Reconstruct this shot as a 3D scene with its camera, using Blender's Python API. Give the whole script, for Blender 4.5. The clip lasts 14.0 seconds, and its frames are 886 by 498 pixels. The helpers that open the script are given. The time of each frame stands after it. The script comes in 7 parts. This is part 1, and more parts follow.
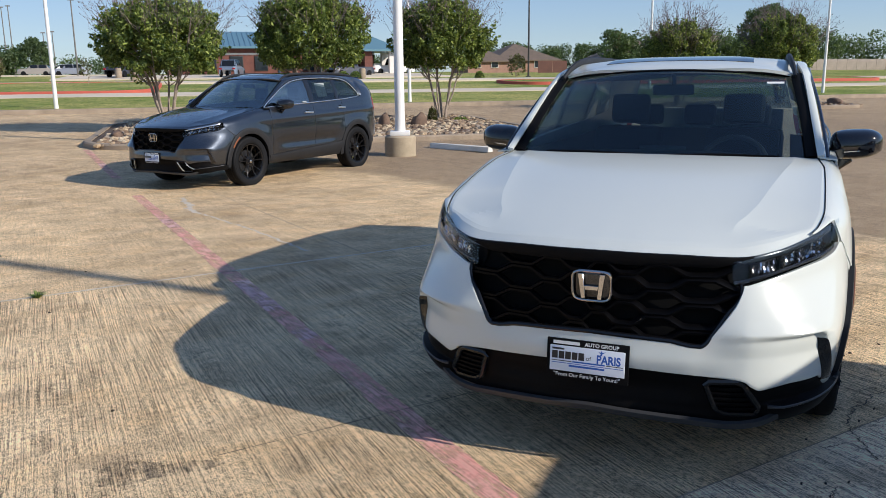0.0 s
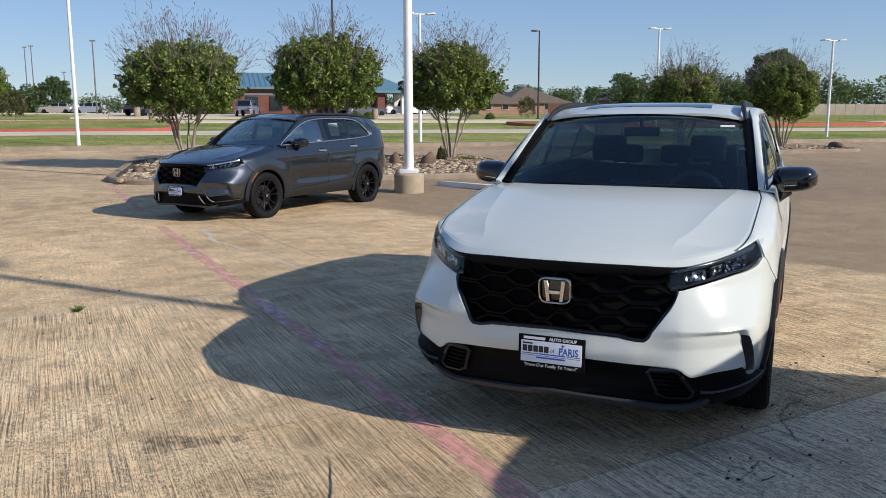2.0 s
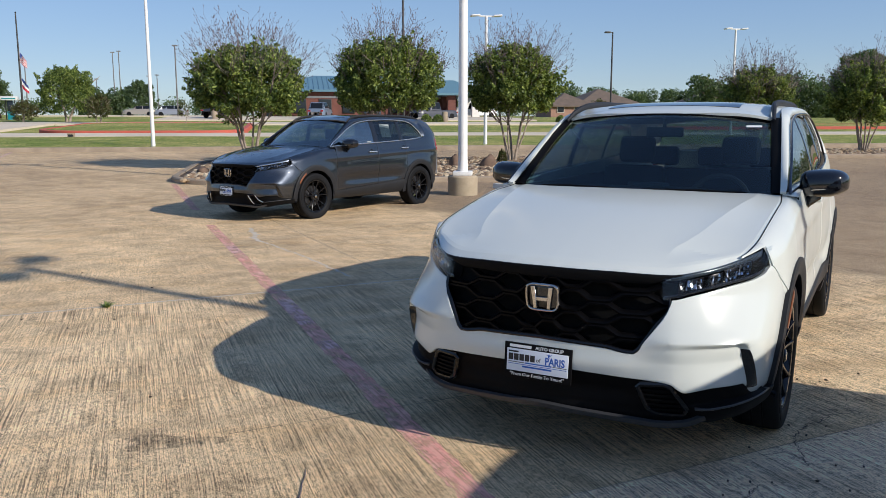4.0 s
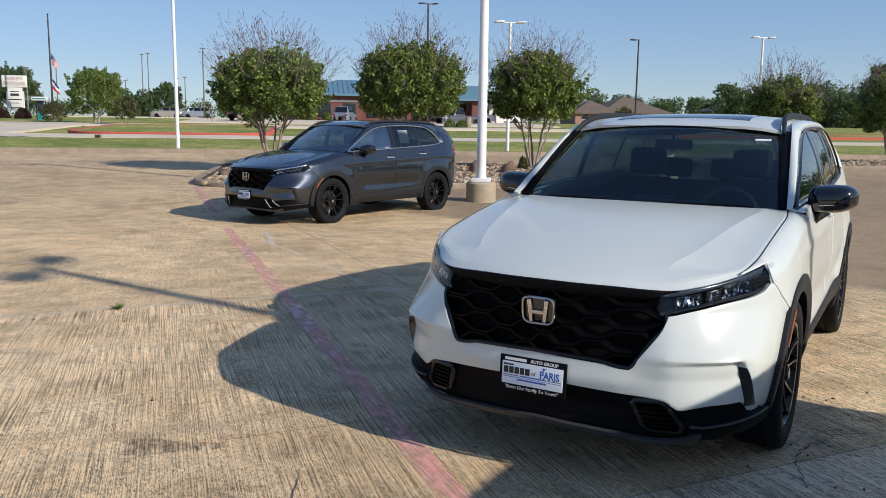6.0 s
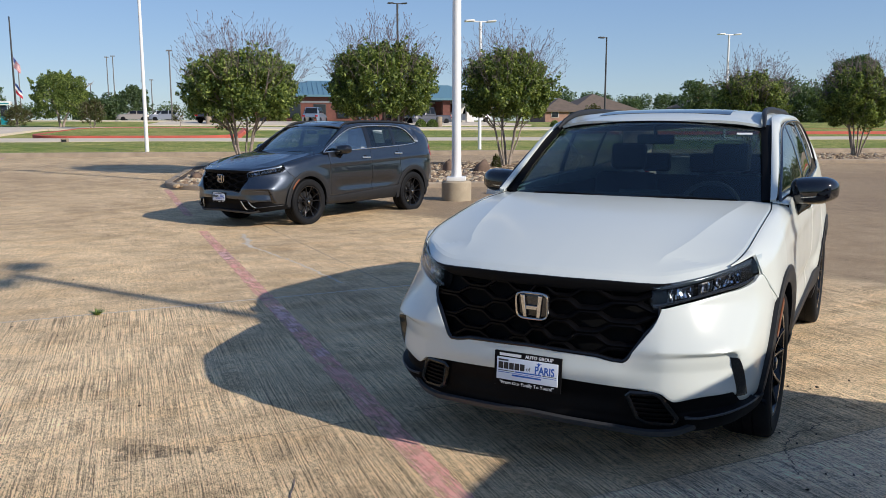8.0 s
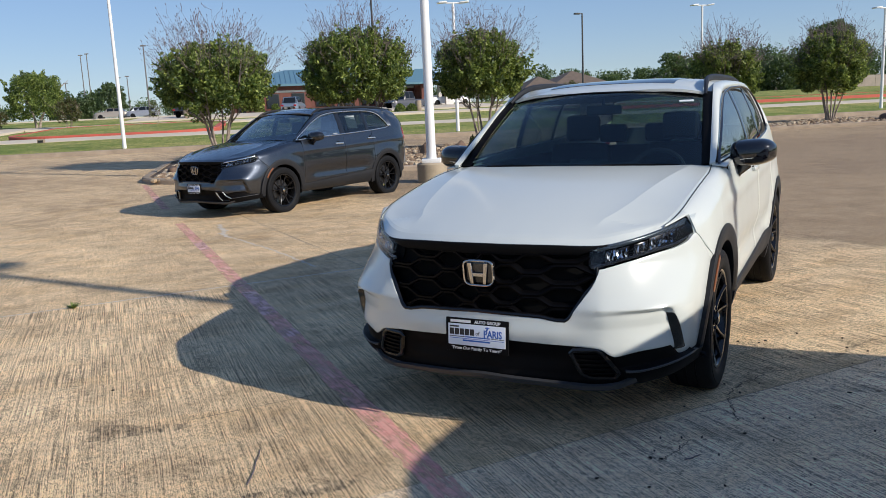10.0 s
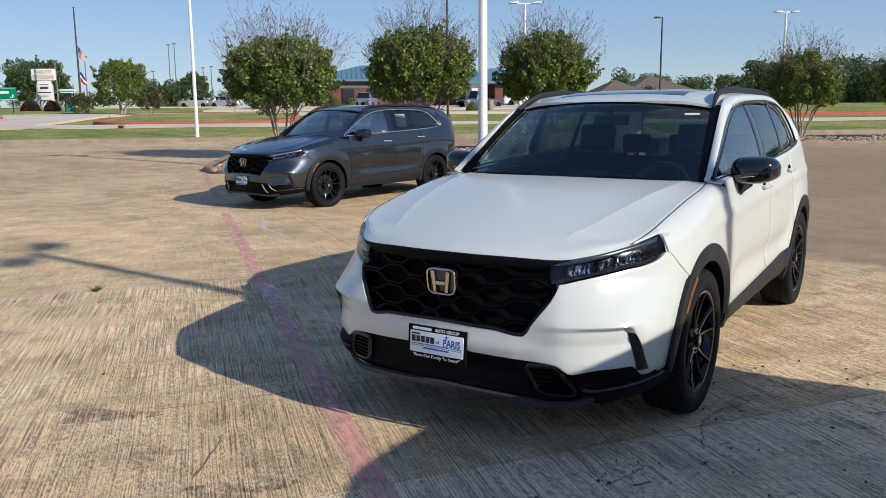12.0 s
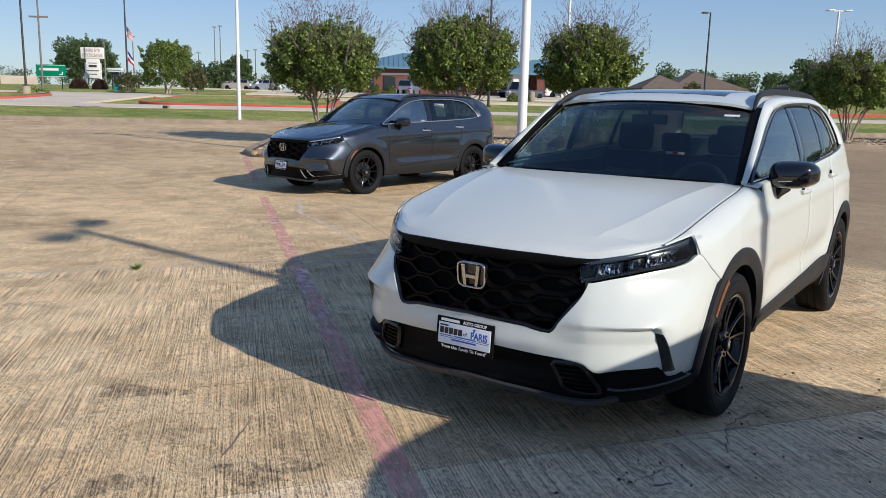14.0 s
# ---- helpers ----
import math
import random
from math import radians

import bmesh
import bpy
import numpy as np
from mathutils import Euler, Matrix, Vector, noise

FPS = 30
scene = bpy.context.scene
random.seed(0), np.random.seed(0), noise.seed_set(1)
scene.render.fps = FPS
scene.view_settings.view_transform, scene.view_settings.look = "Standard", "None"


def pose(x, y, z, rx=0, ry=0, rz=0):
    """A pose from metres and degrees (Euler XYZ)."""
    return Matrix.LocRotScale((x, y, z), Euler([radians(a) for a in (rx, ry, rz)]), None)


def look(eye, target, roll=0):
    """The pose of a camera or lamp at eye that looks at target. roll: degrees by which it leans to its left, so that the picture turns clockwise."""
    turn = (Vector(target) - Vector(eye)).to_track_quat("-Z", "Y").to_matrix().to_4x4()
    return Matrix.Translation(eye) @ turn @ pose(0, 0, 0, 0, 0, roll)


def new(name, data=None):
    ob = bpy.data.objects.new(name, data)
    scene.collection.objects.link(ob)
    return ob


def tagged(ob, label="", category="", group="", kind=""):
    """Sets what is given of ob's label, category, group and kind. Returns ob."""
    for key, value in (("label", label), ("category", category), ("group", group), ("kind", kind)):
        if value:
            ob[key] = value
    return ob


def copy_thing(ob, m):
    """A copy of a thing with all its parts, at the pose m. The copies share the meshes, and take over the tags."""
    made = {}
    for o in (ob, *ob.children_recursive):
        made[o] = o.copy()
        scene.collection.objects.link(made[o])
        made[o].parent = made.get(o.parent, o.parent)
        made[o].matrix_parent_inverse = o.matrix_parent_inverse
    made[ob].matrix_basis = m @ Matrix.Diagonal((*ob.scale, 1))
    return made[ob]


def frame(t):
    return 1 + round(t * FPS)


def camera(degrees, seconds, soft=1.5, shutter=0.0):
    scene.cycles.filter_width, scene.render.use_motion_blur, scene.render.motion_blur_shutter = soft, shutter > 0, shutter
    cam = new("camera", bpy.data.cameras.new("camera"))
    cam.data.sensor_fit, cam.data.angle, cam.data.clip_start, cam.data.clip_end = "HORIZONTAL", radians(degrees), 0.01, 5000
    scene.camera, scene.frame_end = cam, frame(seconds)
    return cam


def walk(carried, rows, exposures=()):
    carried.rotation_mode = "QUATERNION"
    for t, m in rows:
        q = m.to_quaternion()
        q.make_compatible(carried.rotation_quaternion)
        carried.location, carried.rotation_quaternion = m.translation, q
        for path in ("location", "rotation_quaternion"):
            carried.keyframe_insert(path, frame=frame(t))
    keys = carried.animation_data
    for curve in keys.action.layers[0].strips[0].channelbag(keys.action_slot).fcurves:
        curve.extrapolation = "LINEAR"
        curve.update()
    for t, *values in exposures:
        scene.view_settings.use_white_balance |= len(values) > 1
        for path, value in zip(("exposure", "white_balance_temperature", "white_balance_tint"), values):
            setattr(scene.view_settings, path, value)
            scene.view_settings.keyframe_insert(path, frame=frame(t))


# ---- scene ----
cam = camera(58.0, 14.0, soft=0.7)
PATH = [
    (0, (0.406, 0.001, 1.55), (-0.536, 1.716, 1.135), -0.6),
    (0.5, (0.631, -0.109, 1.556), (-0.38, 1.573, 1.17), -1.7),
    (1, (0.684, -0.303, 1.548), (-0.325, 1.386, 1.19), -1.7),
    (1.5, (0.7, -0.484, 1.544), (-0.276, 1.228, 1.205), -0.5),
    (2, (0.818, -0.551, 1.551), (-0.155, 1.168, 1.234), -0.1),
    (2.5, (0.999, -0.527, 1.536), (-0.003, 1.175, 1.224), -0.3),
    (3, (1.109, -0.468, 1.534), (0.068, 1.212, 1.225), -0.4),
    (3.5, (1.099, -0.373, 1.538), (0.016, 1.281, 1.231), -0.2),
    (4, (1.092, -0.226, 1.53), (-0.033, 1.398, 1.22), -0.0),
    (4.2, (1.154, -0.194, 1.545), (0.011, 1.417, 1.228), -0.2),
    (6.3, (1.179, -0.147, 1.556), (0.007, 1.446, 1.262), 0.8),
    (6.5, (1.174, -0.161, 1.553), (0.007, 1.437, 1.261), 0.8),
    (7, (1.159, -0.186, 1.549), (0.014, 1.428, 1.258), 0.7),
    (7.5, (1.104, -0.197, 1.547), (-0.024, 1.428, 1.253), 0.6),
    (9.8, (1.248, -0.236, 1.534), (0.163, 1.41, 1.199), -2.6),
    (10, (1.352, -0.243, 1.515), (0.265, 1.401, 1.176), -2.6),
    (10.5, (1.536, -0.242, 1.516), (0.439, 1.393, 1.166), -2.5),
    (11, (1.583, -0.141, 1.511), (0.459, 1.476, 1.16), -1.9),
    (11.5, (1.618, 0.033, 1.513), (0.45, 1.618, 1.166), -1.1),
    (12, (1.733, 0.066, 1.536), (0.505, 1.608, 1.199), -0.5),
    (12.5, (1.861, 0.077, 1.534), (0.579, 1.577, 1.206), -0.0),
    (13, (1.893, 0.076, 1.555), (0.581, 1.549, 1.227), 0.4),
    (13.5, (1.875, 0.068, 1.555), (0.561, 1.537, 1.215), 0.9),
    (14, (1.769, 0.05, 1.559), (0.477, 1.532, 1.196), 1.3),
]
walk(cam, [(t, look(eye, target, roll)) for t, eye, target, roll in PATH],
     [(0, 0.38, 5650, 9), (1.0, 0.33, 5650, 9), (2.0, 0.30, 5650, 9), (14, 0.30, 5650, 9)])

# ---- sky and sun ----
SUN_EL, SUN_AZ = 28.0, 87.8   # degrees up; degrees clockwise from +y
world = bpy.data.worlds.new("sky")
scene.world = world
world.use_nodes = True
wn = world.node_tree
sky = wn.nodes.new("ShaderNodeTexSky")
sky.sky_type, sky.sun_disc = "NISHITA", False
sky.sun_elevation, sky.sun_rotation = radians(SUN_EL), radians(SUN_AZ)
sky.air_density, sky.dust_density, sky.ozone_density = 0.9, 0.3, 3.5
haze = wn.nodes.new("ShaderNodeGamma")
haze.inputs["Gamma"].default_value = 0.45
wn.links.new(sky.outputs[0], haze.inputs["Color"])
clear = wn.nodes.new("ShaderNodeHueSaturation")
clear.inputs["Hue"].default_value = 0.513
clear.inputs["Saturation"].default_value = 1.45
wn.links.new(haze.outputs[0], clear.inputs["Color"])
wn.links.new(clear.outputs[0], wn.nodes["Background"].inputs[0])
wn.nodes["Background"].inputs[1].default_value = 0.22
sun_dir = Vector((math.sin(radians(SUN_AZ)) * math.cos(radians(SUN_EL)), math.cos(radians(SUN_AZ)) * math.cos(radians(SUN_EL)), math.sin(radians(SUN_EL))))
sun = new("sun", bpy.data.lights.new("sun", "SUN"))
sun.data.energy, sun.data.angle, sun.data.color = 4.35, radians(0.55), (1.0, 0.84, 0.655)
sun.matrix_basis = Matrix.Translation((40, 0, 40)) @ sun_dir.to_track_quat("Z", "Y").to_matrix().to_4x4()

# ---- mesh helpers ----
def part(name, bm, material, parent=None, label="", smooth=35.0):
    """One mesh object from a bmesh, under a thing or a part."""
    me = bpy.data.meshes.new(name)
    bm.to_mesh(me)
    bm.free()
    if smooth:
        me.polygons.foreach_set("use_smooth", [True] * len(me.polygons))
        me.set_sharp_from_angle(angle=radians(smooth))
    for m in (material if isinstance(material, (list, tuple)) else [material]):
        me.materials.append(m)
    ob = new(name, me)
    if parent is not None:
        ob.parent = parent
    if label:
        ob["label"] = label
    return ob


def thing(name, m, label, category, group="", kind=""):
    ob = new(name)
    ob.matrix_basis = m
    ob.empty_display_size = 0.2
    return tagged(ob, label, category, group, kind)


def lerp(x, pairs):
    """Smooth curve through (x, y) pairs, flat past its ends."""
    if x <= pairs[0][0]:
        return pairs[0][1]
    if x >= pairs[-1][0]:
        return pairs[-1][1]
    for i in range(len(pairs) - 1):
        x0, y0 = pairs[i]
        x1, y1 = pairs[i + 1]
        if x <= x1:
            break
    def slope(k):
        if k <= 0 or k >= len(pairs) - 1:
            a, b = (0, 1) if k <= 0 else (len(pairs) - 2, len(pairs) - 1)
            return (pairs[b][1] - pairs[a][1]) / (pairs[b][0] - pairs[a][0])
        (xa, ya), (xb, yb), (xc, yc) = pairs[k - 1:k + 2]
        d0, d1 = (yb - ya) / (xb - xa), (yc - yb) / (xc - xb)
        if d0 * d1 <= 0:
            return 0.0
        return 2 * d0 * d1 / (d0 + d1)
    h = x1 - x0
    t = (x - x0) / h
    return ((2*t**3 - 3*t*t + 1) * y0 + (t**3 - 2*t*t + t) * h * slope(i)
            + (3*t*t - 2*t**3) * y1 + (t**3 - t*t) * h * slope(i + 1))


def step01(x, a, b):
    t = min(1.0, max(0.0, (x - a) / (b - a)))
    return t * t * (3 - 2 * t)


def panel_bm(fn, na, nb, thick, centre, roll=0.003):
    """A sheet fn(a, b) with thickness, its edges rolled in a little, facing away from centre."""
    pts = [[Vector(fn(i / na, j / nb)) for j in range(nb + 1)] for i in range(na + 1)]
    nor = [[None] * (nb + 1) for _ in range(na + 1)]
    agree = 0.0
    for i in range(na + 1):
        for j in range(nb + 1):
            da = pts[min(i + 1, na)][j] - pts[max(i - 1, 0)][j]
            db = pts[i][min(j + 1, nb)] - pts[i][max(j - 1, 0)]
            n = da.cross(db)
            n = n.normalized() if n.length > 1e-12 else Vector((0, 0, 0))
            nor[i][j] = n
            agree += n.dot(pts[i][j] - Vector(centre))
    sign = 1.0 if agree >= 0 else -1.0
    bm = bmesh.new()
    front, back = [], []
    for i in range(na + 1):
        f, k = [], []
        for j in range(nb + 1):
            n = nor[i][j] * sign
            edge = i in (0, na) or j in (0, nb)
            f.append(bm.verts.new(pts[i][j] - (n * roll if edge else Vector())))
            k.append(bm.verts.new(pts[i][j] - n * thick))
        front.append(f)
        back.append(k)
    def quad(a, b, c, d):
        try:
            bm.faces.new((a, b, c, d) if sign > 0 else (d, c, b, a))
        except ValueError:
            pass
    for i in range(na):
        for j in range(nb):
            quad(front[i][j], front[i + 1][j], front[i + 1][j + 1], front[i][j + 1])
            quad(back[i][j + 1], back[i + 1][j + 1], back[i + 1][j], back[i][j])
    for i in range(na):
        quad(front[i][0], back[i][0], back[i + 1][0], front[i + 1][0])
        quad(front[i + 1][nb], back[i + 1][nb], back[i][nb], front[i][nb])
    for j in range(nb):
        quad(front[0][j + 1], back[0][j + 1], back[0][j], front[0][j])
        quad(front[na][j], back[na][j], back[na][j + 1], front[na][j + 1])
    return bm


def tube_bm(points, radius, closed=False, sides=8, bm=None, flat=1.0, taper=None):
    """A round bar along points; flat squeezes it sideways; taper gives a radius factor for each point."""
    bm = bm or bmesh.new()
    pts = [Vector(p) for p in points]
    n = len(pts)
    rings = []
    last = None
    for i, p in enumerate(pts):
        a = pts[(i - 1) % n] if (closed or i > 0) else p
        b = pts[(i + 1) % n] if (closed or i < n - 1) else p
        d = (b - a).normalized()
        ref = last if last is not None else (Vector((0, 0, 1)) if abs(d.z) < 0.9 else Vector((1, 0, 0)))
        x = (ref - d * ref.dot(d)).normalized()
        y = d.cross(x)
        last = x
        r = radius * (taper[i] if taper else 1.0)
        rings.append([bm.verts.new(p + x * (r * math.cos(2 * math.pi * k / sides)) + y * (r * flat * math.sin(2 * math.pi * k / sides))) for k in range(sides)])
    m = n if closed else n - 1
    for i in range(m):
        u, v = rings[i], rings[(i + 1) % n]
        for k in range(sides):
            bm.faces.new((u[k], u[(k + 1) % sides], v[(k + 1) % sides], v[k]))
    if not closed:
        bm.faces.new(rings[0][::-1])
        bm.faces.new(rings[-1])
    return bm


def box_bm(x0, x1, y0, y1, z0, z1, bevel=0.0, segments=2, bm=None, m=None):
    b = bmesh.new()
    bmesh.ops.create_cube(b, size=1.0)
    for v in b.verts:
        v.co = Vector((x0 + (v.co.x + 0.5) * (x1 - x0), y0 + (v.co.y + 0.5) * (y1 - y0), z0 + (v.co.z + 0.5) * (z1 - z0)))
    if bevel:
        bmesh.ops.bevel(b, geom=b.edges[:], offset=bevel, segments=segments, profile=0.6, affect="EDGES", clamp_overlap=True)
    if m is not None:
        b.transform(m)
    if bm is None:
        return b
    me = bpy.data.meshes.new("tmp")
    b.to_mesh(me)
    b.free()
    bm.from_mesh(me)
    bpy.data.meshes.remove(me)
    return bm


def lathe_bm(profile, n=32, axis="Z", bm=None, closed=False):
    """Turns (radius, height) pairs round an axis."""
    bm = bm or bmesh.new()
    rings = []
    for r, h in profile:
        ring = []
        for k in range(n):
            a = 2 * math.pi * k / n
            c, s = r * math.cos(a), r * math.sin(a)
            ring.append(bm.verts.new((c, s, h) if axis == "Z" else (h, c, s) if axis == "X" else (s, h, c)))
        rings.append(ring)
    pairs = list(zip(rings, rings[1:])) + ([(rings[-1], rings[0])] if closed else [])
    for u, v in pairs:
        for k in range(n):
            bm.faces.new((u[k], u[(k + 1) % n], v[(k + 1) % n], v[k]))
    if not closed:
        if profile[0][0] > 1e-6:
            bm.faces.new(rings[0][::-1])
        if profile[-1][0] > 1e-6:
            bm.faces.new(rings[-1])
    bmesh.ops.remove_doubles(bm, verts=bm.verts[:], dist=1e-6)
    bmesh.ops.recalc_face_normals(bm, faces=bm.faces[:])
    return bm


def prism_bm(outline, depth, m=None, bevel=0.0):
    """A flat outline (x, y) pushed out along z by depth."""
    bm = bmesh.new()
    low = [bm.verts.new((x, y, 0)) for x, y in outline]
    high = [bm.verts.new((x, y, depth)) for x, y in outline]
    n = len(outline)
    bm.faces.new(low[::-1])
    bm.faces.new(high)
    for i in range(n):
        bm.faces.new((low[i], low[(i + 1) % n], high[(i + 1) % n], high[i]))
    bmesh.ops.recalc_face_normals(bm, faces=bm.faces[:])
    if bevel:
        bmesh.ops.bevel(bm, geom=bm.edges[:], offset=bevel, segments=1, affect="EDGES", clamp_overlap=True)
    if m is not None:
        bm.transform(m)
    return bm


def join_bm(*parts_):
    bm = bmesh.new()
    for b in parts_:
        me = bpy.data.meshes.new("tmp")
        b.to_mesh(me)
        b.free()
        bm.from_mesh(me)
        bpy.data.meshes.remove(me)
    return bm


def text_bm(words, size, m, depth=0.0008, bold=0.0):
    """Letters of the built-in font as a mesh, centred, at the pose m."""
    cu = bpy.data.curves.new("tmp", "FONT")
    cu.offset = bold
    cu.body, cu.size, cu.extrude, cu.align_x, cu.align_y, cu.resolution_u = words, size, depth, "CENTER", "CENTER", 3
    ob = new("tmp", cu)
    me = ob.to_mesh()
    bm = bmesh.new()
    bm.from_mesh(me)
    ob.to_mesh_clear()
    bpy.data.objects.remove(ob)
    bpy.data.curves.remove(cu)
    bm.transform(m)
    return bm


# ---- materials ----
def material(name, colour=(0.5, 0.5, 0.5), rough=0.5, metal=0.0, coat=0.0, spec=0.5, emit=None, alpha=None):
    m = bpy.data.materials.new(name)
    m.use_nodes = True
    b = m.node_tree.nodes["Principled BSDF"]
    b.inputs["Base Color"].default_value = (*colour, 1)
    b.inputs["Roughness"].default_value = rough
    b.inputs["Metallic"].default_value = metal
    b.inputs["Specular IOR Level"].default_value = spec
    b.inputs["Coat Weight"].default_value = coat
    b.inputs["Coat Roughness"].default_value = 0.03
    return m


class Nodes:
    """Short hand for a material's nodes."""
    def __init__(self, m):
        self.t = m.node_tree
        self.bsdf = self.t.nodes["Principled BSDF"]
        self.out = self.t.nodes["Material Output"]
        self.coord = self.t.nodes.new("ShaderNodeTexCoord")
        self.geo = self.t.nodes.new("ShaderNodeNewGeometry")

    def link(self, a, b):
        self.t.links.new(a, b)

    def put(self, slot, value):
        if hasattr(value, "links"):
            self.link(value, slot)
        elif isinstance(value, (tuple, list)) and len(value) == 3 and slot.type == "RGBA":
            slot.default_value = (*value, 1)
        else:
            slot.default_value = value

    def mapping(self, vec, scale=(1, 1, 1), rot=(0, 0, 0), loc=(0, 0, 0)):
        n = self.t.nodes.new("ShaderNodeMapping")
        self.link(vec, n.inputs["Vector"])
        n.inputs["Scale"].default_value, n.inputs["Rotation"].default_value, n.inputs["Location"].default_value = scale, rot, loc
        return n.outputs[0]

    def noise(self, vec, scale, detail=4.0, rough=0.55, distort=0.0):
        n = self.t.nodes.new("ShaderNodeTexNoise")
        self.link(vec, n.inputs["Vector"])
        n.inputs["Scale"].default_value, n.inputs["Detail"].default_value = scale, detail
        n.inputs["Roughness"].default_value, n.inputs["Distortion"].default_value = rough, distort
        return n.outputs["Fac"]

    def voronoi(self, vec, scale, feature="F1", out="Distance"):
        n = self.t.nodes.new("ShaderNodeTexVoronoi")
        n.feature = feature
        self.link(vec, n.inputs["Vector"])
        n.inputs["Scale"].default_value = scale
        return n.outputs[out]

    def ramp(self, fac, stops):
        n = self.t.nodes.new("ShaderNodeValToRGB")
        self.link(fac, n.inputs["Fac"])
        e = n.color_ramp.elements
        while len(e) < len(stops):
            e.new(0.5)
        for k, (p, c) in zip(e, stops):
            k.position = p
            k.color = (c, c, c, 1) if isinstance(c, (int, float)) else (*c, 1)
        return n.outputs["Color"]

    def mix(self, fac, a, b, mode="MIX"):
        n = self.t.nodes.new("ShaderNodeMix")
        n.data_type, n.blend_type = "RGBA", mode
        self.put(n.inputs["Factor"], fac)
        self.put(n.inputs[6], a)
        self.put(n.inputs[7], b)
        return n.outputs[2]

    def math(self, op, a, b=0.0):
        n = self.t.nodes.new("ShaderNodeMath")
        n.operation = op
        self.put(n.inputs[0], a)
        self.put(n.inputs[1], b)
        return n.outputs[0]

    def bump(self, height, strength=0.3, distance=0.01):
        n = self.t.nodes.new("ShaderNodeBump")
        n.inputs["Strength"].default_value, n.inputs["Distance"].default_value = strength, distance
        self.link(height, n.inputs["Height"])
        self.link(n.outputs[0], self.bsdf.inputs["Normal"])

    def set(self, name, value):
        self.put(self.bsdf.inputs[name], value)


def grainy(name, c1, c2, rough=0.8, scale=8.0, fine=60.0, bump=0.3, distance=0.004, **kw):
    """A rough surface of two tones at two scales, with relief."""
    m = material(name, c1, rough, **kw)
    n = Nodes(m)
    p = n.coord.outputs["Object"]
    a = n.noise(p, scale, 5)
    b = n.noise(p, fine, 3)
    f = n.math("ADD", n.math("MULTIPLY", a, 0.65), n.math("MULTIPLY", b, 0.35))
    n.set("Base Color", n.mix(n.ramp(f, [(0.34, 0.0), (0.66, 1.0)]), c1, c2))
    n.bump(b, bump, distance)
    return m


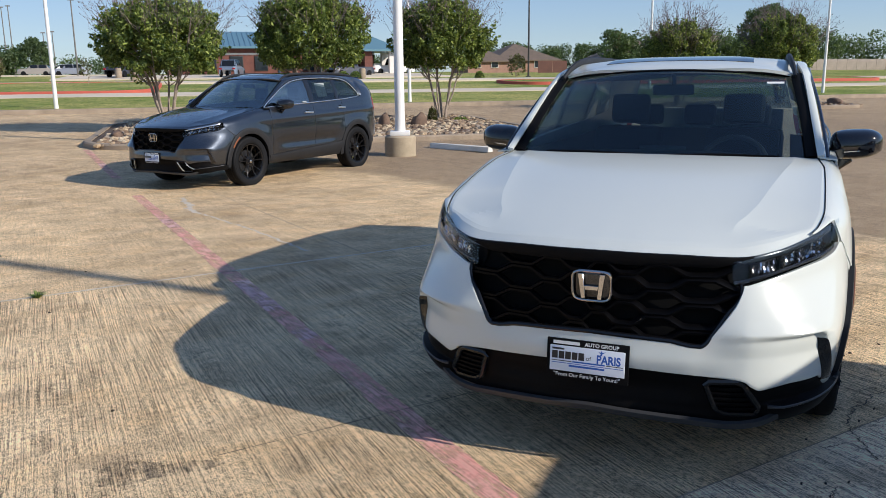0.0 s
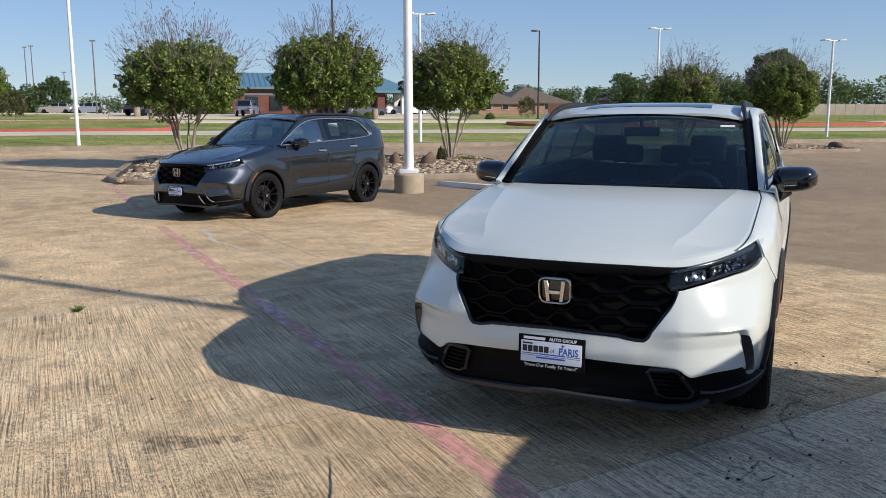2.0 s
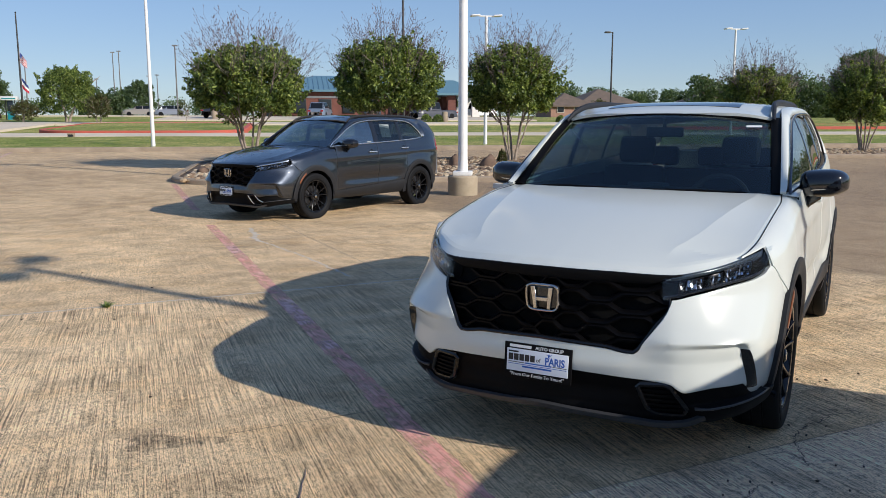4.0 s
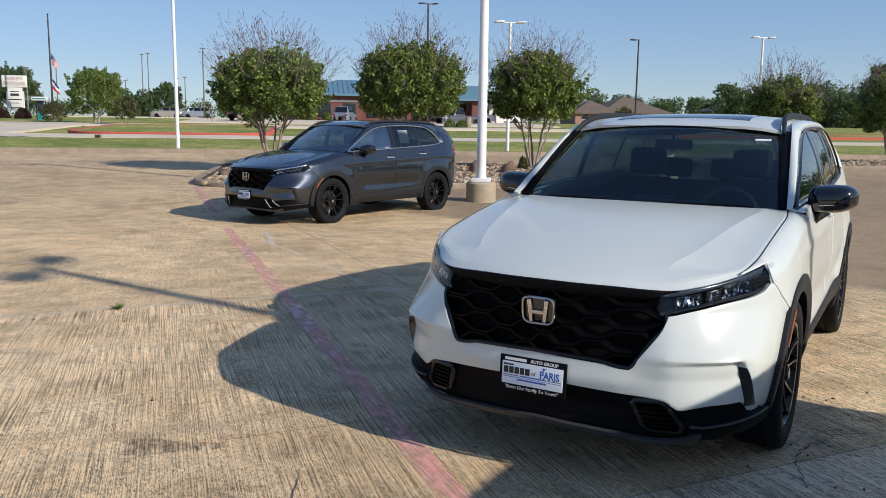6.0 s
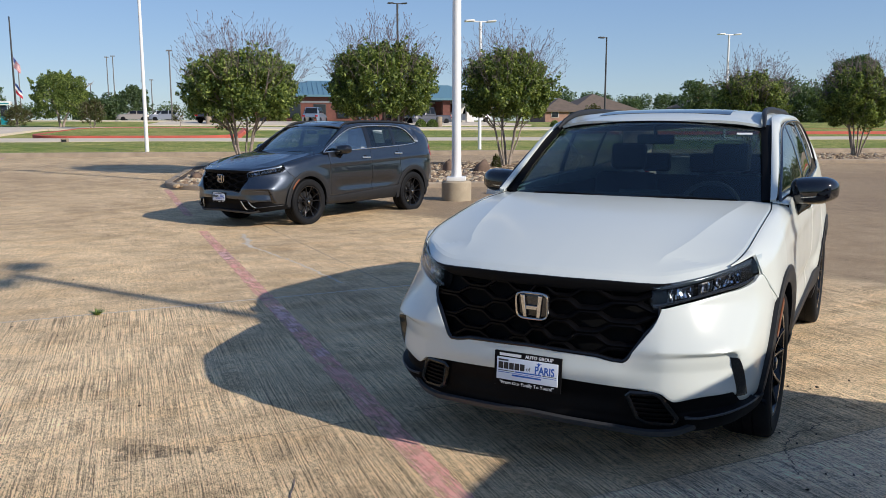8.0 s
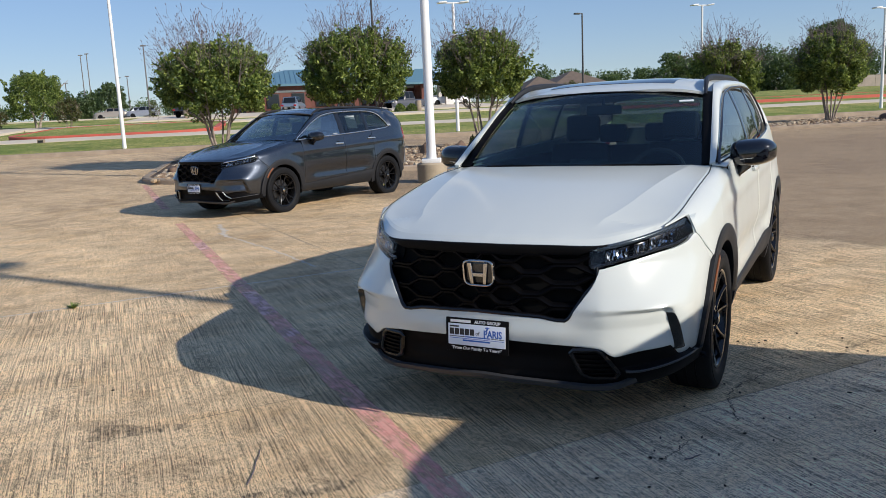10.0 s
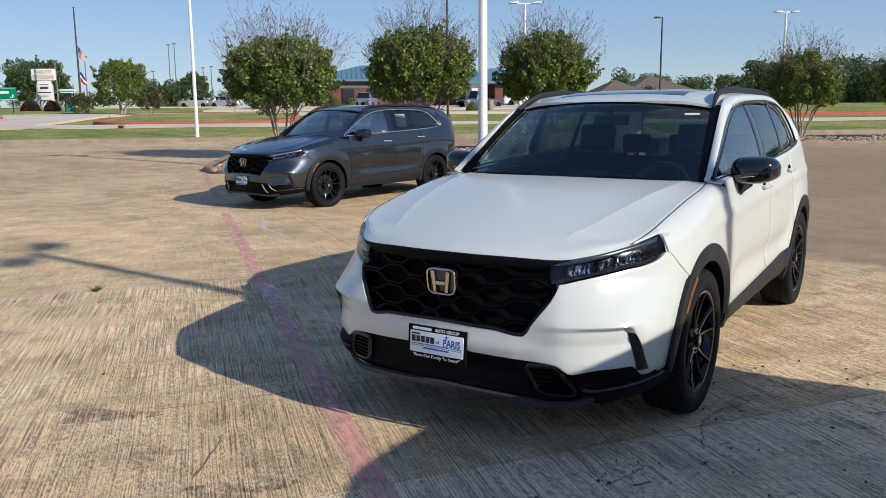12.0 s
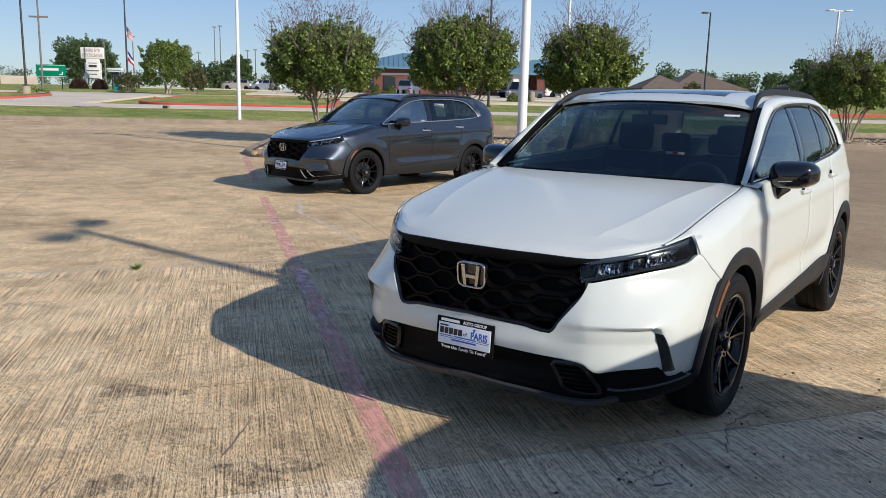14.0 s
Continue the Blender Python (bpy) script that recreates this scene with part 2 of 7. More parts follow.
N_AX, T_AX = Vector((-0.7147, 0.6994)), Vector((0.6994, 0.7147))   # out from the lot to its kerb, and along that kerb
JOINT_A = radians(60.0)      # the saw joints' direction on the lot
TINE_A = radians(55.5)       # across the drawn grooves
LANE_A = radians(10.0)       # the way that tyres have darkened the lot
def concrete(name, light, mid, dark, tined):
    """Weathered outdoor concrete: patches, stains, specks, and drawn grooves of a given strength."""
    m = material(name, mid, 0.85, spec=0.3)
    n = Nodes(m)
    p = n.geo.outputs["Position"]
    flat = n.mapping(p, rot=(0, 0, -TINE_A))
    big = n.noise(p, 0.30, 5, 0.6, 0.4)
    med = n.noise(p, 2.3, 7, 0.68)
    fine = n.noise(p, 110, 5, 0.75)
    grit = n.noise(p, 34, 6, 0.78)
    # the grooves run straight, with a slow waver, and wear away in places
    waver = n.math("MULTIPLY", n.noise(p, 1.1, 2, 0.5), 0.035)
    xyz = n.t.nodes.new("ShaderNodeSeparateXYZ")
    n.link(flat, xyz.inputs[0])
    com = n.t.nodes.new("ShaderNodeCombineXYZ")
    n.link(n.math("ADD", xyz.outputs[0], waver), com.inputs[0])
    n.link(xyz.outputs[1], com.inputs[1])
    line = com.outputs[0]
    tines = n.noise(n.mapping(line, scale=(120, 1.6, 1)), 1.0, 3, 0.62)
    tines2 = n.noise(n.mapping(line, scale=(230, 26.0, 1)), 1.0, 3, 0.70)
    bands = n.noise(n.mapping(line, scale=(9, 0.5, 1)), 1.0, 3, 0.6)
    # slow tones, warm patches, dark blots and stains
    tone = n.math("ADD", n.math("MULTIPLY", big, 0.50), n.math("MULTIPLY", med, 0.50))
    c = n.mix(n.ramp(tone, [(0.38, 0.0), (0.49, 0.60), (0.60, 1.0)]), dark, light)
    patchy = n.noise(n.mapping(flat, scale=(1.1, 2.4 + 1.6 * tined, 1)), 1.0, 7, 0.72, 0.5)
    c = n.mix(n.ramp(patchy, [(0.46, 0.0), (0.64, 0.50 - 0.12 * tined)]), c, (mid[0], mid[1] * 0.91, mid[2] * 0.76))
    blot = n.noise(n.mapping(flat, scale=(2.6, 3.8, 1)), 1.0, 7, 0.72, 0.7)
    c = n.mix(n.ramp(blot, [(0.51, 0.0), (0.60, 0.30 + 0.25 * tined)]), c, (dark[0] * 0.88, dark[1] * 0.84, dark[2] * 0.80))
    stain = n.noise(n.mapping(flat, scale=(0.9, 1.5, 1)), 0.45 + 0.35 * tined, 8, 0.74, 0.5)
    c = n.mix(n.ramp(stain, [(0.53, 0.0), (0.70, 0.50)]), c, (dark[0] * 0.62, dark[1] * 0.59, dark[2] * 0.55))
    lanes = n.noise(n.mapping(p, rot=(0, 0, -LANE_A), scale=(0.09, 0.55, 1)), 1.0, 4, 0.6)
    c = n.mix(n.ramp(lanes, [(0.50, 0.0), (0.68, 0.40)]), c, (dark[0] * 0.85, dark[1] * 0.80, dark[2] * 0.74))
    # old grey concrete on the far side of the lot, with a ragged front, darkest round the tree island
    far, side = n.t.nodes.new("ShaderNodeVectorMath"), n.t.nodes.new("ShaderNodeVectorMath")
    for node, axis in ((far, N_AX), (side, T_AX)):
        node.operation = "DOT_PRODUCT"
        n.link(p, node.inputs[0])
        node.inputs[1].default_value = (axis.x, axis.y, 0)
    ragged = n.math("MULTIPLY", n.math("SUBTRACT", n.noise(n.mapping(p, rot=(0, 0, -LANE_A), scale=(0.25, 0.8, 1)), 1.0, 5, 0.65), 0.5), 4.0)
    w_, l_ = n.math("ADD", far.outputs["Value"], ragged), n.math("ADD", side.outputs["Value"], ragged)
    front = n.math("ADD", w_, n.math("MULTIPLY", side.outputs["Value"], 2.0))
    ring = n.math("MULTIPLY", n.ramp(n.math("MULTIPLY", front, 0.01), [(0.178, 0.0), (0.192, 1.0)]), n.ramp(n.math("MULTIPLY", l_, 0.02), [(0.02, 0.0), (0.07, 1.0)]))
    ring = n.math("MULTIPLY", ring, n.ramp(n.math("MULTIPLY", w_, 0.02), [(0.26, 0.72), (0.40, 0.50), (0.60, 0.34)]))
    aged = n.math("ADD", ring, n.ramp(n.math("MULTIPLY", w_, 0.02), [(0.22, 0.0), (0.36, 0.30)]))
    c = n.mix(aged, c, (0.215, 0.158, 0.100))
    # grooves, pits and grit, worn smooth here and there
    groove = n.math("ADD", n.math("MULTIPLY", tines, 0.55), n.math("MULTIPLY", tines2, 0.45))
    wear = n.math("MULTIPLY", n.ramp(n.noise(p, 1.3, 6, 0.7), [(0.34, 0.30), (0.56, 1.0)]), n.ramp(bands, [(0.30, 0.55), (0.55, 1.0)]))
    groove_shade = n.math("MULTIPLY", n.math("SUBTRACT", groove, 0.5), n.math("MULTIPLY", wear, 1.2 * tined + 0.10))
    rough_ = n.math("ADD", n.math("MULTIPLY", n.math("SUBTRACT", fine, 0.5), 0.55), n.math("MULTIPLY", n.math("SUBTRACT", grit, 0.5), 0.40))
    relief = n.math("ADD", n.math("ADD", groove_shade, rough_), 0.5)
    # low-sun shading put into the colour: hollows darkened, ridges brightened past the base
    c = n.mix(1.0, c, n.ramp(relief, [(0.40, 0.30), (0.455, 0.76), (0.505, 1.20), (0.575, 1.62)]), "MULTIPLY")
    speck = n.voronoi(p, 2.3)
    c = n.mix(n.ramp(speck, [(0.022, 0.7), (0.040, 0.0)]), c, (0.05, 0.045, 0.04))
    n.set("Base Color", c)
    n.set("Roughness", n.ramp(med, [(0.3, 0.92), (0.7, 0.75)]))
    h = n.math("ADD", n.math("MULTIPLY", n.math("MULTIPLY", groove, wear), 1.5 * tined), n.math("ADD", n.math("MULTIPLY", fine, 0.7), n.math("MULTIPLY", grit, 0.9)))
    n.bump(h, 1.0, 0.013)
    return m


M_CONCRETE = concrete("tined_concrete", (0.78, 0.606, 0.370), (0.66, 0.487, 0.275), (0.42, 0.310, 0.183), 1.0)
M_CONCRETE_FLAT = concrete("smooth_concrete", (0.72, 0.545, 0.320), (0.58, 0.425, 0.238), (0.34, 0.250, 0.148), 0.28)
# worn grey slabs, with extra paleness in the colour to lift their shaded ground
M_CONCRETE_GREY_LIFTED = concrete("worn_grey_concrete_shade_lift", (0.88, 0.715, 0.495), (0.80, 0.635, 0.430), (0.60, 0.472, 0.318), 0.95)
M_KERB = grainy("kerb_concrete", (0.36, 0.29, 0.21), (0.22, 0.175, 0.125), 0.9, 2.0, 30)
M_BASE = grainy("pole_base_concrete", (0.42, 0.35, 0.25), (0.30, 0.25, 0.17), 0.9, 3.0, 40)
M_RED_KERB = grainy("red_kerb_paint", (0.50, 0.10, 0.06), (0.38, 0.09, 0.06), 0.8, 2.0, 20)
M_DRIVE = grainy("drive_concrete", (0.66, 0.57, 0.44), (0.50, 0.43, 0.33), 0.9, 0.3, 6)

def grass_material():
    m = material("grass", (0.08, 0.13, 0.03), 0.95, spec=0.2)
    n = Nodes(m)
    p = n.geo.outputs["Position"]
    a, b, c = n.noise(p, 0.16, 6, 0.6), n.noise(p, 1.1, 7, 0.72), n.noise(p, 9, 6, 0.75)
    f = n.math("ADD", n.math("MULTIPLY", a, 0.5), n.math("MULTIPLY", b, 0.5))
    col = n.mix(n.ramp(f, [(0.42, 0.0), (0.58, 1.0)]), (0.185, 0.245, 0.040), (0.46, 0.41, 0.135))
    col = n.mix(n.ramp(c, [(0.38, 0.85), (0.56, 0.0)]), col, (0.045, 0.085, 0.016))
    n.set("Base Color", col)
    n.bump(n.math("ADD", n.math("MULTIPLY", b, 0.6), n.math("MULTIPLY", c, 0.5)), 0.9, 0.08)
    return m
M_GRASS = grass_material()

def leaf_material(name, c1, c2, c3):
    m = material(name, c1, 0.5, spec=0.4)
    n = Nodes(m)
    r = n.geo.outputs["Random Per Island"]
    n.set("Base Color", n.ramp(r, [(0.0, c1), (0.45, c2), (0.85, c3), (1.0, (c3[0] * 1.3, c3[1] * 1.25, c3[2]))]))
    n.set("Roughness", 0.45)
    tr = n.t.nodes.new("ShaderNodeBsdfTranslucent")
    n.link(n.ramp(r, [(0.0, (c2[0] * 1.6, c2[1] * 1.6, c2[2])), (1.0, (c3[0] * 1.7, c3[1] * 1.7, c3[2]))]), tr.inputs[0])
    mx = n.t.nodes.new("ShaderNodeMixShader")
    mx.inputs[0].default_value = 0.33
    n.link(n.bsdf.outputs[0], mx.inputs[1])
    n.link(tr.outputs[0], mx.inputs[2])
    n.link(mx.outputs[0], n.out.inputs[0])
    return m
# random leaf greens, spread wide to imitate shaded and sunlit leaves
M_LEAF = leaf_material("leaf", (0.022, 0.042, 0.010), (0.080, 0.125, 0.028), (0.28, 0.335, 0.085))
M_LEAF_FAR = leaf_material("leaf_far", (0.048, 0.076, 0.036), (0.075, 0.112, 0.048), (0.115, 0.160, 0.062))
M_LEAF_RED = leaf_material("leaf_reddish", (0.060, 0.050, 0.022), (0.090, 0.075, 0.030), (0.080, 0.105, 0.030))
M_BARK = grainy("bark", (0.42, 0.35, 0.28), (0.20, 0.16, 0.125), 0.9, 6, 40, 0.6, 0.01)
M_TWIG = grainy("twig", (0.20, 0.155, 0.15), (0.12, 0.09, 0.085), 0.9, 6, 40)
M_POLE_WHITE = grainy("white_pole_paint", (0.80, 0.80, 0.79), (0.70, 0.70, 0.68), 0.4, 2, 20, 0.05)
M_POLE_DARK = material("dark_pole_paint", (0.035, 0.032, 0.030), 0.5)
M_GREY_POLE = grainy("grey_pole", (0.20, 0.19, 0.18), (0.14, 0.13, 0.12), 0.9, 3, 30)
M_ROCK = grainy("river_rock", (0.19, 0.125, 0.085), (0.10, 0.066, 0.046), 0.85, 3, 25)
M_BRICK = grainy("brick", (0.19, 0.075, 0.055), (0.12, 0.050, 0.040), 0.9, 1.2, 14)
M_ROOF_BLUE = material("blue_metal_roof", (0.15, 0.27, 0.33), 0.4, 0.3)
M_ROOF_BROWN = grainy("brown_shingle", (0.16, 0.12, 0.09), (0.11, 0.085, 0.065), 0.9, 1.5, 12)
M_STUCCO = grainy("white_stucco", (0.78, 0.75, 0.70), (0.68, 0.65, 0.60), 0.85, 1, 10)
M_WINDOW_DARK = material("dark_window", (0.02, 0.025, 0.03), 0.08)
M_RUBBER = grainy("rubber", (0.006, 0.0064, 0.0075), (0.0095, 0.010, 0.0115), 0.65, 6, 60, 0.2, spec=0.16)


def paint_material(name, base, flake, metal, rough, coat=1.0, haze=0.03, spec=0.5):
    m = material(name, base, rough, metal, coat, spec)
    n = Nodes(m)
    p = n.coord.outputs["Object"]
    v = n.voronoi(p, 900, out="Color")
    big = n.noise(p, 1.1, 3)
    n.set("Base Color", n.mix(n.math("MULTIPLY", n.ramp(v, [(0.3, 0.0), (0.9, 1.0)]), 0.5), base, flake))
    dust = n.noise(p, 7.0, 5, 0.65)
    n.set("Roughness", n.ramp(dust, [(0.35, rough), (0.75, rough + 0.10)]))
    n.set("Coat Roughness", n.ramp(big, [(0.3, haze), (0.8, haze * 1.6 + 0.02)]))
    return m


def glass_material(name, tint, gloss=0.05, glance=0.85):
    """A thin pane: tinted, clear through, with a mirror gloss that grows at a glance."""
    m = bpy.data.materials.new(name)
    m.use_nodes = True
    t = m.node_tree
    t.nodes.remove(t.nodes["Principled BSDF"])
    tr, gl, lw, mx, pw, sc = (t.nodes.new(k) for k in ("ShaderNodeBsdfTransparent", "ShaderNodeBsdfGlossy", "ShaderNodeLayerWeight", "ShaderNodeMixShader", "ShaderNodeMath", "ShaderNodeMath"))
    tr.inputs[0].default_value = (*tint, 1)
    gl.inputs["Roughness"].default_value = 0.01
    lw.inputs["Blend"].default_value = 0.5
    pw.operation, sc.operation = "POWER", "MULTIPLY_ADD"
    pw.inputs[1].default_value = 4.5
    sc.inputs[1].default_value, sc.inputs[2].default_value = glance, gloss
    t.links.new(lw.outputs["Facing"], pw.inputs[0])
    t.links.new(pw.outputs[0], sc.inputs[0])
    t.links.new(sc.outputs[0], mx.inputs[0])
    t.links.new(tr.outputs[0], mx.inputs[1])
    t.links.new(gl.outputs[0], mx.inputs[2])
    t.links.new(mx.outputs[0], t.nodes["Material Output"].inputs[0])
    return m


CAR = dict(
    gloss_black=material("gloss_black", (0.008, 0.008, 0.009), 0.12, coat=0.5),
    mirror_black=material("mirror_black", (0.005, 0.005, 0.007), 0.10, coat=0.5),
    grille_black=material("grille_black", (0.0028, 0.0028, 0.0033), 0.32, spec=0.07),
    low_black=grainy("low_black", (0.005, 0.005, 0.0055), (0.008, 0.008, 0.0085), 0.5, 4, 160, 0.08, 0.002, spec=0.06),
    plastic=grainy("dark_plastic", (0.026, 0.026, 0.027), (0.036, 0.036, 0.037), 0.6, 4, 160, 0.15, 0.002),
    pod_black=material("pod_black", (0.005, 0.005, 0.006), 0.16, coat=0.25, spec=0.3),
    black=material("black_inner", (0.004, 0.004, 0.004), 0.8, spec=0.1),
    lip=grainy("lip_plastic", (0.030, 0.031, 0.034), (0.040, 0.041, 0.044), 0.45, 4, 160, 0.1, 0.002),
    rubber=M_RUBBER,
    wheel_black=material("wheel_black", (0.007, 0.007, 0.008), 0.18, 0.0, 0.40, spec=0.22),
    chrome=material("chrome", (0.84, 0.90, 0.96), 0.34, 1.0),
    emblem=material("badge_chrome", (0.50, 0.47, 0.43), 0.14, 1.0),
    chrome_dark=material("dark_chrome", (0.12, 0.12, 0.13), 0.25, 1.0),
    steel=material("steel", (0.10, 0.10, 0.105), 0.4, 1.0),
    # blue-grey tone imitates the sky's sheen on the lamp's upper lens
    lamp_strip=material("lamp_strip_sky_sheen", (0.050, 0.062, 0.072), 0.20, 0.35),
    lamp_chrome=material("lamp_chrome", (0.60, 0.62, 0.64), 0.20, 0.9),
    reflector=material("lamp_reflector", (0.80, 0.81, 0.83), 0.16, 1.0),
    arch_black=grainy("arch_plastic", (0.012, 0.0128, 0.015), (0.018, 0.019, 0.022), 0.55, 4, 160, 0.12, 0.002, spec=0.3),
    amber=material("amber_lens", (0.17, 0.050, 0.014), 0.3, coat=0.4),
    tail_red=material("red_lens", (0.35, 0.008, 0.010), 0.12, coat=0.8),
    mirror=material("mirror_glass", (0.85, 0.86, 0.88), 0.02, 1.0),
    cabin=grainy("cabin_black", (0.007, 0.0075, 0.009), (0.012, 0.0125, 0.014), 0.7, 5, 80, 0.2, 0.002),
    cabin_grey=material("cabin_grey", (0.035, 0.036, 0.040), 0.5),
    plate_white=material("plate_white", (0.72, 0.76, 0.82), 0.45),
    print_white=material("print_white", (0.80, 0.80, 0.78), 0.5),
    print_black=material("print_black", (0.012, 0.012, 0.014), 0.5),
    print_blue=material("print_blue", (0.02, 0.10, 0.42), 0.5),
    glass=glass_material("windscreen_glass", (0.58, 0.68, 0.71), 0.055),
    side_glass=glass_material("door_glass", (0.76, 0.82, 0.81), 0.19),
    privacy=glass_material("privacy_glass", (0.52, 0.57, 0.57), 0.08),
    dark_glass=material("dark_glass", (0.006, 0.008, 0.011), 0.03, coat=0.5),
    lens=glass_material("lamp_lens_glass", (0.94, 0.95, 0.96), 0.02, 0.45),
)
PAINT_WHITE = paint_material("pearl_white_paint", (0.572, 0.600, 0.561), (0.612, 0.640, 0.600), 0.0, 0.65, 1.0, 0.13, spec=0.08)
PAINT_WHITE.node_tree.nodes["Principled BSDF"].inputs["Coat IOR"].default_value = 1.6
PAINT_GREY = paint_material("graphite_metallic_paint", (0.022, 0.027, 0.037), (0.078, 0.090, 0.114), 0.92, 0.33, 1.0, 0.012)
PAINT_GREY.node_tree.nodes["Principled BSDF"].inputs["Coat IOR"].default_value = 1.75
M_STICKER = material("sticker_paper", (0.26, 0.29, 0.30), 0.6)
MATS_WHITE = dict(CAR, paint=PAINT_WHITE, handle=PAINT_WHITE, window_trim=CAR["chrome_dark"], screen_sticker=CAR["print_white"])
MATS_GREY = dict(CAR, glass=glass_material("sky_lit_windscreen_glass", (0.66, 0.74, 0.75), 0.24), side_glass=glass_material("sky_lit_door_glass", (0.72, 0.80, 0.80), 0.27), paint=PAINT_GREY, handle=CAR["chrome"], window_trim=CAR["chrome"], price_label=M_STICKER, accent=CAR["chrome"], lamp_strip=CAR["lamp_chrome"])


def line_paint(name, colour, worn):
    m = material(name, colour, 0.8)
    n = Nodes(m)
    p = n.geo.outputs["Position"]
    a, b = n.noise(p, 3.0, 6, 0.7), n.noise(n.mapping(n.mapping(p, rot=(0, 0, -JOINT_A)), scale=(80, 2, 1)), 1.0, 3)
    f = n.math("ADD", n.math("MULTIPLY", a, 0.6), n.math("MULTIPLY", b, 0.4))
    n.set("Base Color", n.mix(n.ramp(f, [(0.40, 0.0), (0.60, 0.9)]), colour, worn))
    n.bump(b, 0.4, 0.004)
    bare = n.math("ADD", n.math("MULTIPLY", n.noise(p, 9.0, 6, 0.75), 0.6), n.math("MULTIPLY", n.noise(n.mapping(n.mapping(p, rot=(0, 0, -JOINT_A)), scale=(120, 3, 1)), 1.0, 2), 0.4))
    n.set("Alpha", n.ramp(bare, [(0.415, 0.08), (0.55, 0.90)]))
    return m
M_LINE = line_paint("faded_pink_line", (0.74, 0.335, 0.285), (0.72, 0.46, 0.360))
M_LINE_WHITE = line_paint("worn_white_paint", (0.74, 0.50, 0.46), (0.66, 0.40, 0.35))
M_SEAL = grainy("joint_filler", (0.44, 0.37, 0.27), (0.16, 0.125, 0.09), 0.9, 3.0, 30)
M_PATCH = grainy("pale_patch", (0.62, 0.56, 0.46), (0.46, 0.38, 0.28), 0.9, 6.0, 40)
M_CRACK = grainy("dirt_crack", (0.055, 0.045, 0.035), (0.14, 0.11, 0.08), 0.95, 6.0, 40)
M_SIGN_WHITE = grainy("sign_white", (0.76, 0.75, 0.72), (0.68, 0.66, 0.63), 0.5, 1, 8, 0.05)
M_SIGN_GREEN = material("sign_green", (0.0, 0.19, 0.10), 0.4)
M_SIGN_RED = material("sign_faded_print", (0.42, 0.32, 0.27), 0.5)
M_FLAG_RED = material("flag_red", (0.45, 0.03, 0.05), 0.7)
M_FLAG_BLUE = material("flag_blue", (0.02, 0.04, 0.18), 0.7)
M_FLAG_WHITE = material("flag_white", (0.75, 0.75, 0.75), 0.7)
M_FENCE_RED = grainy("red_brown_fence", (0.13, 0.06, 0.045), (0.09, 0.045, 0.035), 0.9, 1, 10)
M_FENCE_GREY = grainy("grey_fence", (0.36, 0.31, 0.26), (0.28, 0.24, 0.20), 0.9, 1, 10)
M_TEAL = material("teal_panel", (0.02, 0.22, 0.26), 0.4)
M_FAR_GLASS = material("far_car_glass", (0.012, 0.015, 0.02), 0.12, spec=0.25)
# ---- the ground: w runs away across the lot, l along its far kerb ----
LOT_TURN = math.degrees(math.atan2(T_AX.y, T_AX.x))
KERB_W = 35.3


def height(w):
    """The land lies level round the cars and rises gently behind the lot."""
    if w < 13:
        return 0.0
    if w < KERB_W:
        return 0.0157 * (w - 13)
    if w < 92:
        return 0.35 + 0.0325 * (w - KERB_W)
    return 2.193 + 0.012 * min(w - 92, 130)


def spot(w, l, up=0.0):
    p = N_AX * w + T_AX * l
    return Vector((p.x, p.y, height(w) + up))


def stand(w, l, turn=0.0, up=0.0):
    """A pose on the ground, turned from the line of the kerb."""
    p = spot(w, l, up)
    return pose(p.x, p.y, p.z, 0, 0, LOT_TURN + turn)


def sheet_bm(ws, ls, lift=0.0, depth=0.0, rough=0.0):
    bm = bmesh.new()
    grid = [[bm.verts.new(spot(w, l, lift + (rough * noise.noise(Vector((w * 0.3, l * 0.3, 0))) if rough else 0))) for l in ls] for w in ws]
    for i in range(len(ws) - 1):
        for j in range(len(ls) - 1):
            bm.faces.new((grid[i][j], grid[i][j + 1], grid[i + 1][j + 1], grid[i + 1][j]))
    bmesh.ops.recalc_face_normals(bm, faces=bm.faces[:])
    if bm.faces[0].normal.z < 0:
        bmesh.ops.reverse_faces(bm, faces=bm.faces[:])
    if depth:
        r = bmesh.ops.extrude_face_region(bm, geom=bm.faces[:])
        top = [v for v in r["geom"] if isinstance(v, bmesh.types.BMVert)]
        bmesh.ops.translate(bm, verts=top, vec=(0, 0, 0))
        low = [v for v in bm.verts if v not in set(top)]
        bmesh.ops.translate(bm, verts=low, vec=(0, 0, -depth))
        bmesh.ops.recalc_face_normals(bm, faces=bm.faces[:])
    return bm


far_w = [-900, -300, -120, -60, -40, 0, 12, 24, 35.0]
ws = far_w + [35.4 + 1.0 * k for k in range(60)] + [100, 112, 130, 150, 175, 205, 240, 320, 600, 1500, 3500]
ls = [-3000, -900, -400, -200, -120] + [-90 + 6 * k for k in range(41)] + [170, 220, 300, 500, 1000, 3000]
bm = bmesh.new()
grid = []
for w in ws:
    row = []
    for l in ls:
        z = height(w) - (0.25 if w < 35.2 else -0.15 if w < 46.2 else 0.02)
        if 35.4 < w < 100:
            z += 0.05 * noise.noise(Vector((w * 0.25, l * 0.25, 3)))
        p = spot(w, l)
        row.append(bm.verts.new((p.x, p.y, z)))
    grid.append(row)
for i in range(len(ws) - 1):
    for j in range(len(ls) - 1):
        bm.faces.new((grid[i][j], grid[i + 1][j], grid[i + 1][j + 1], grid[i][j + 1]))
bmesh.ops.recalc_face_normals(bm, faces=bm.faces[:])
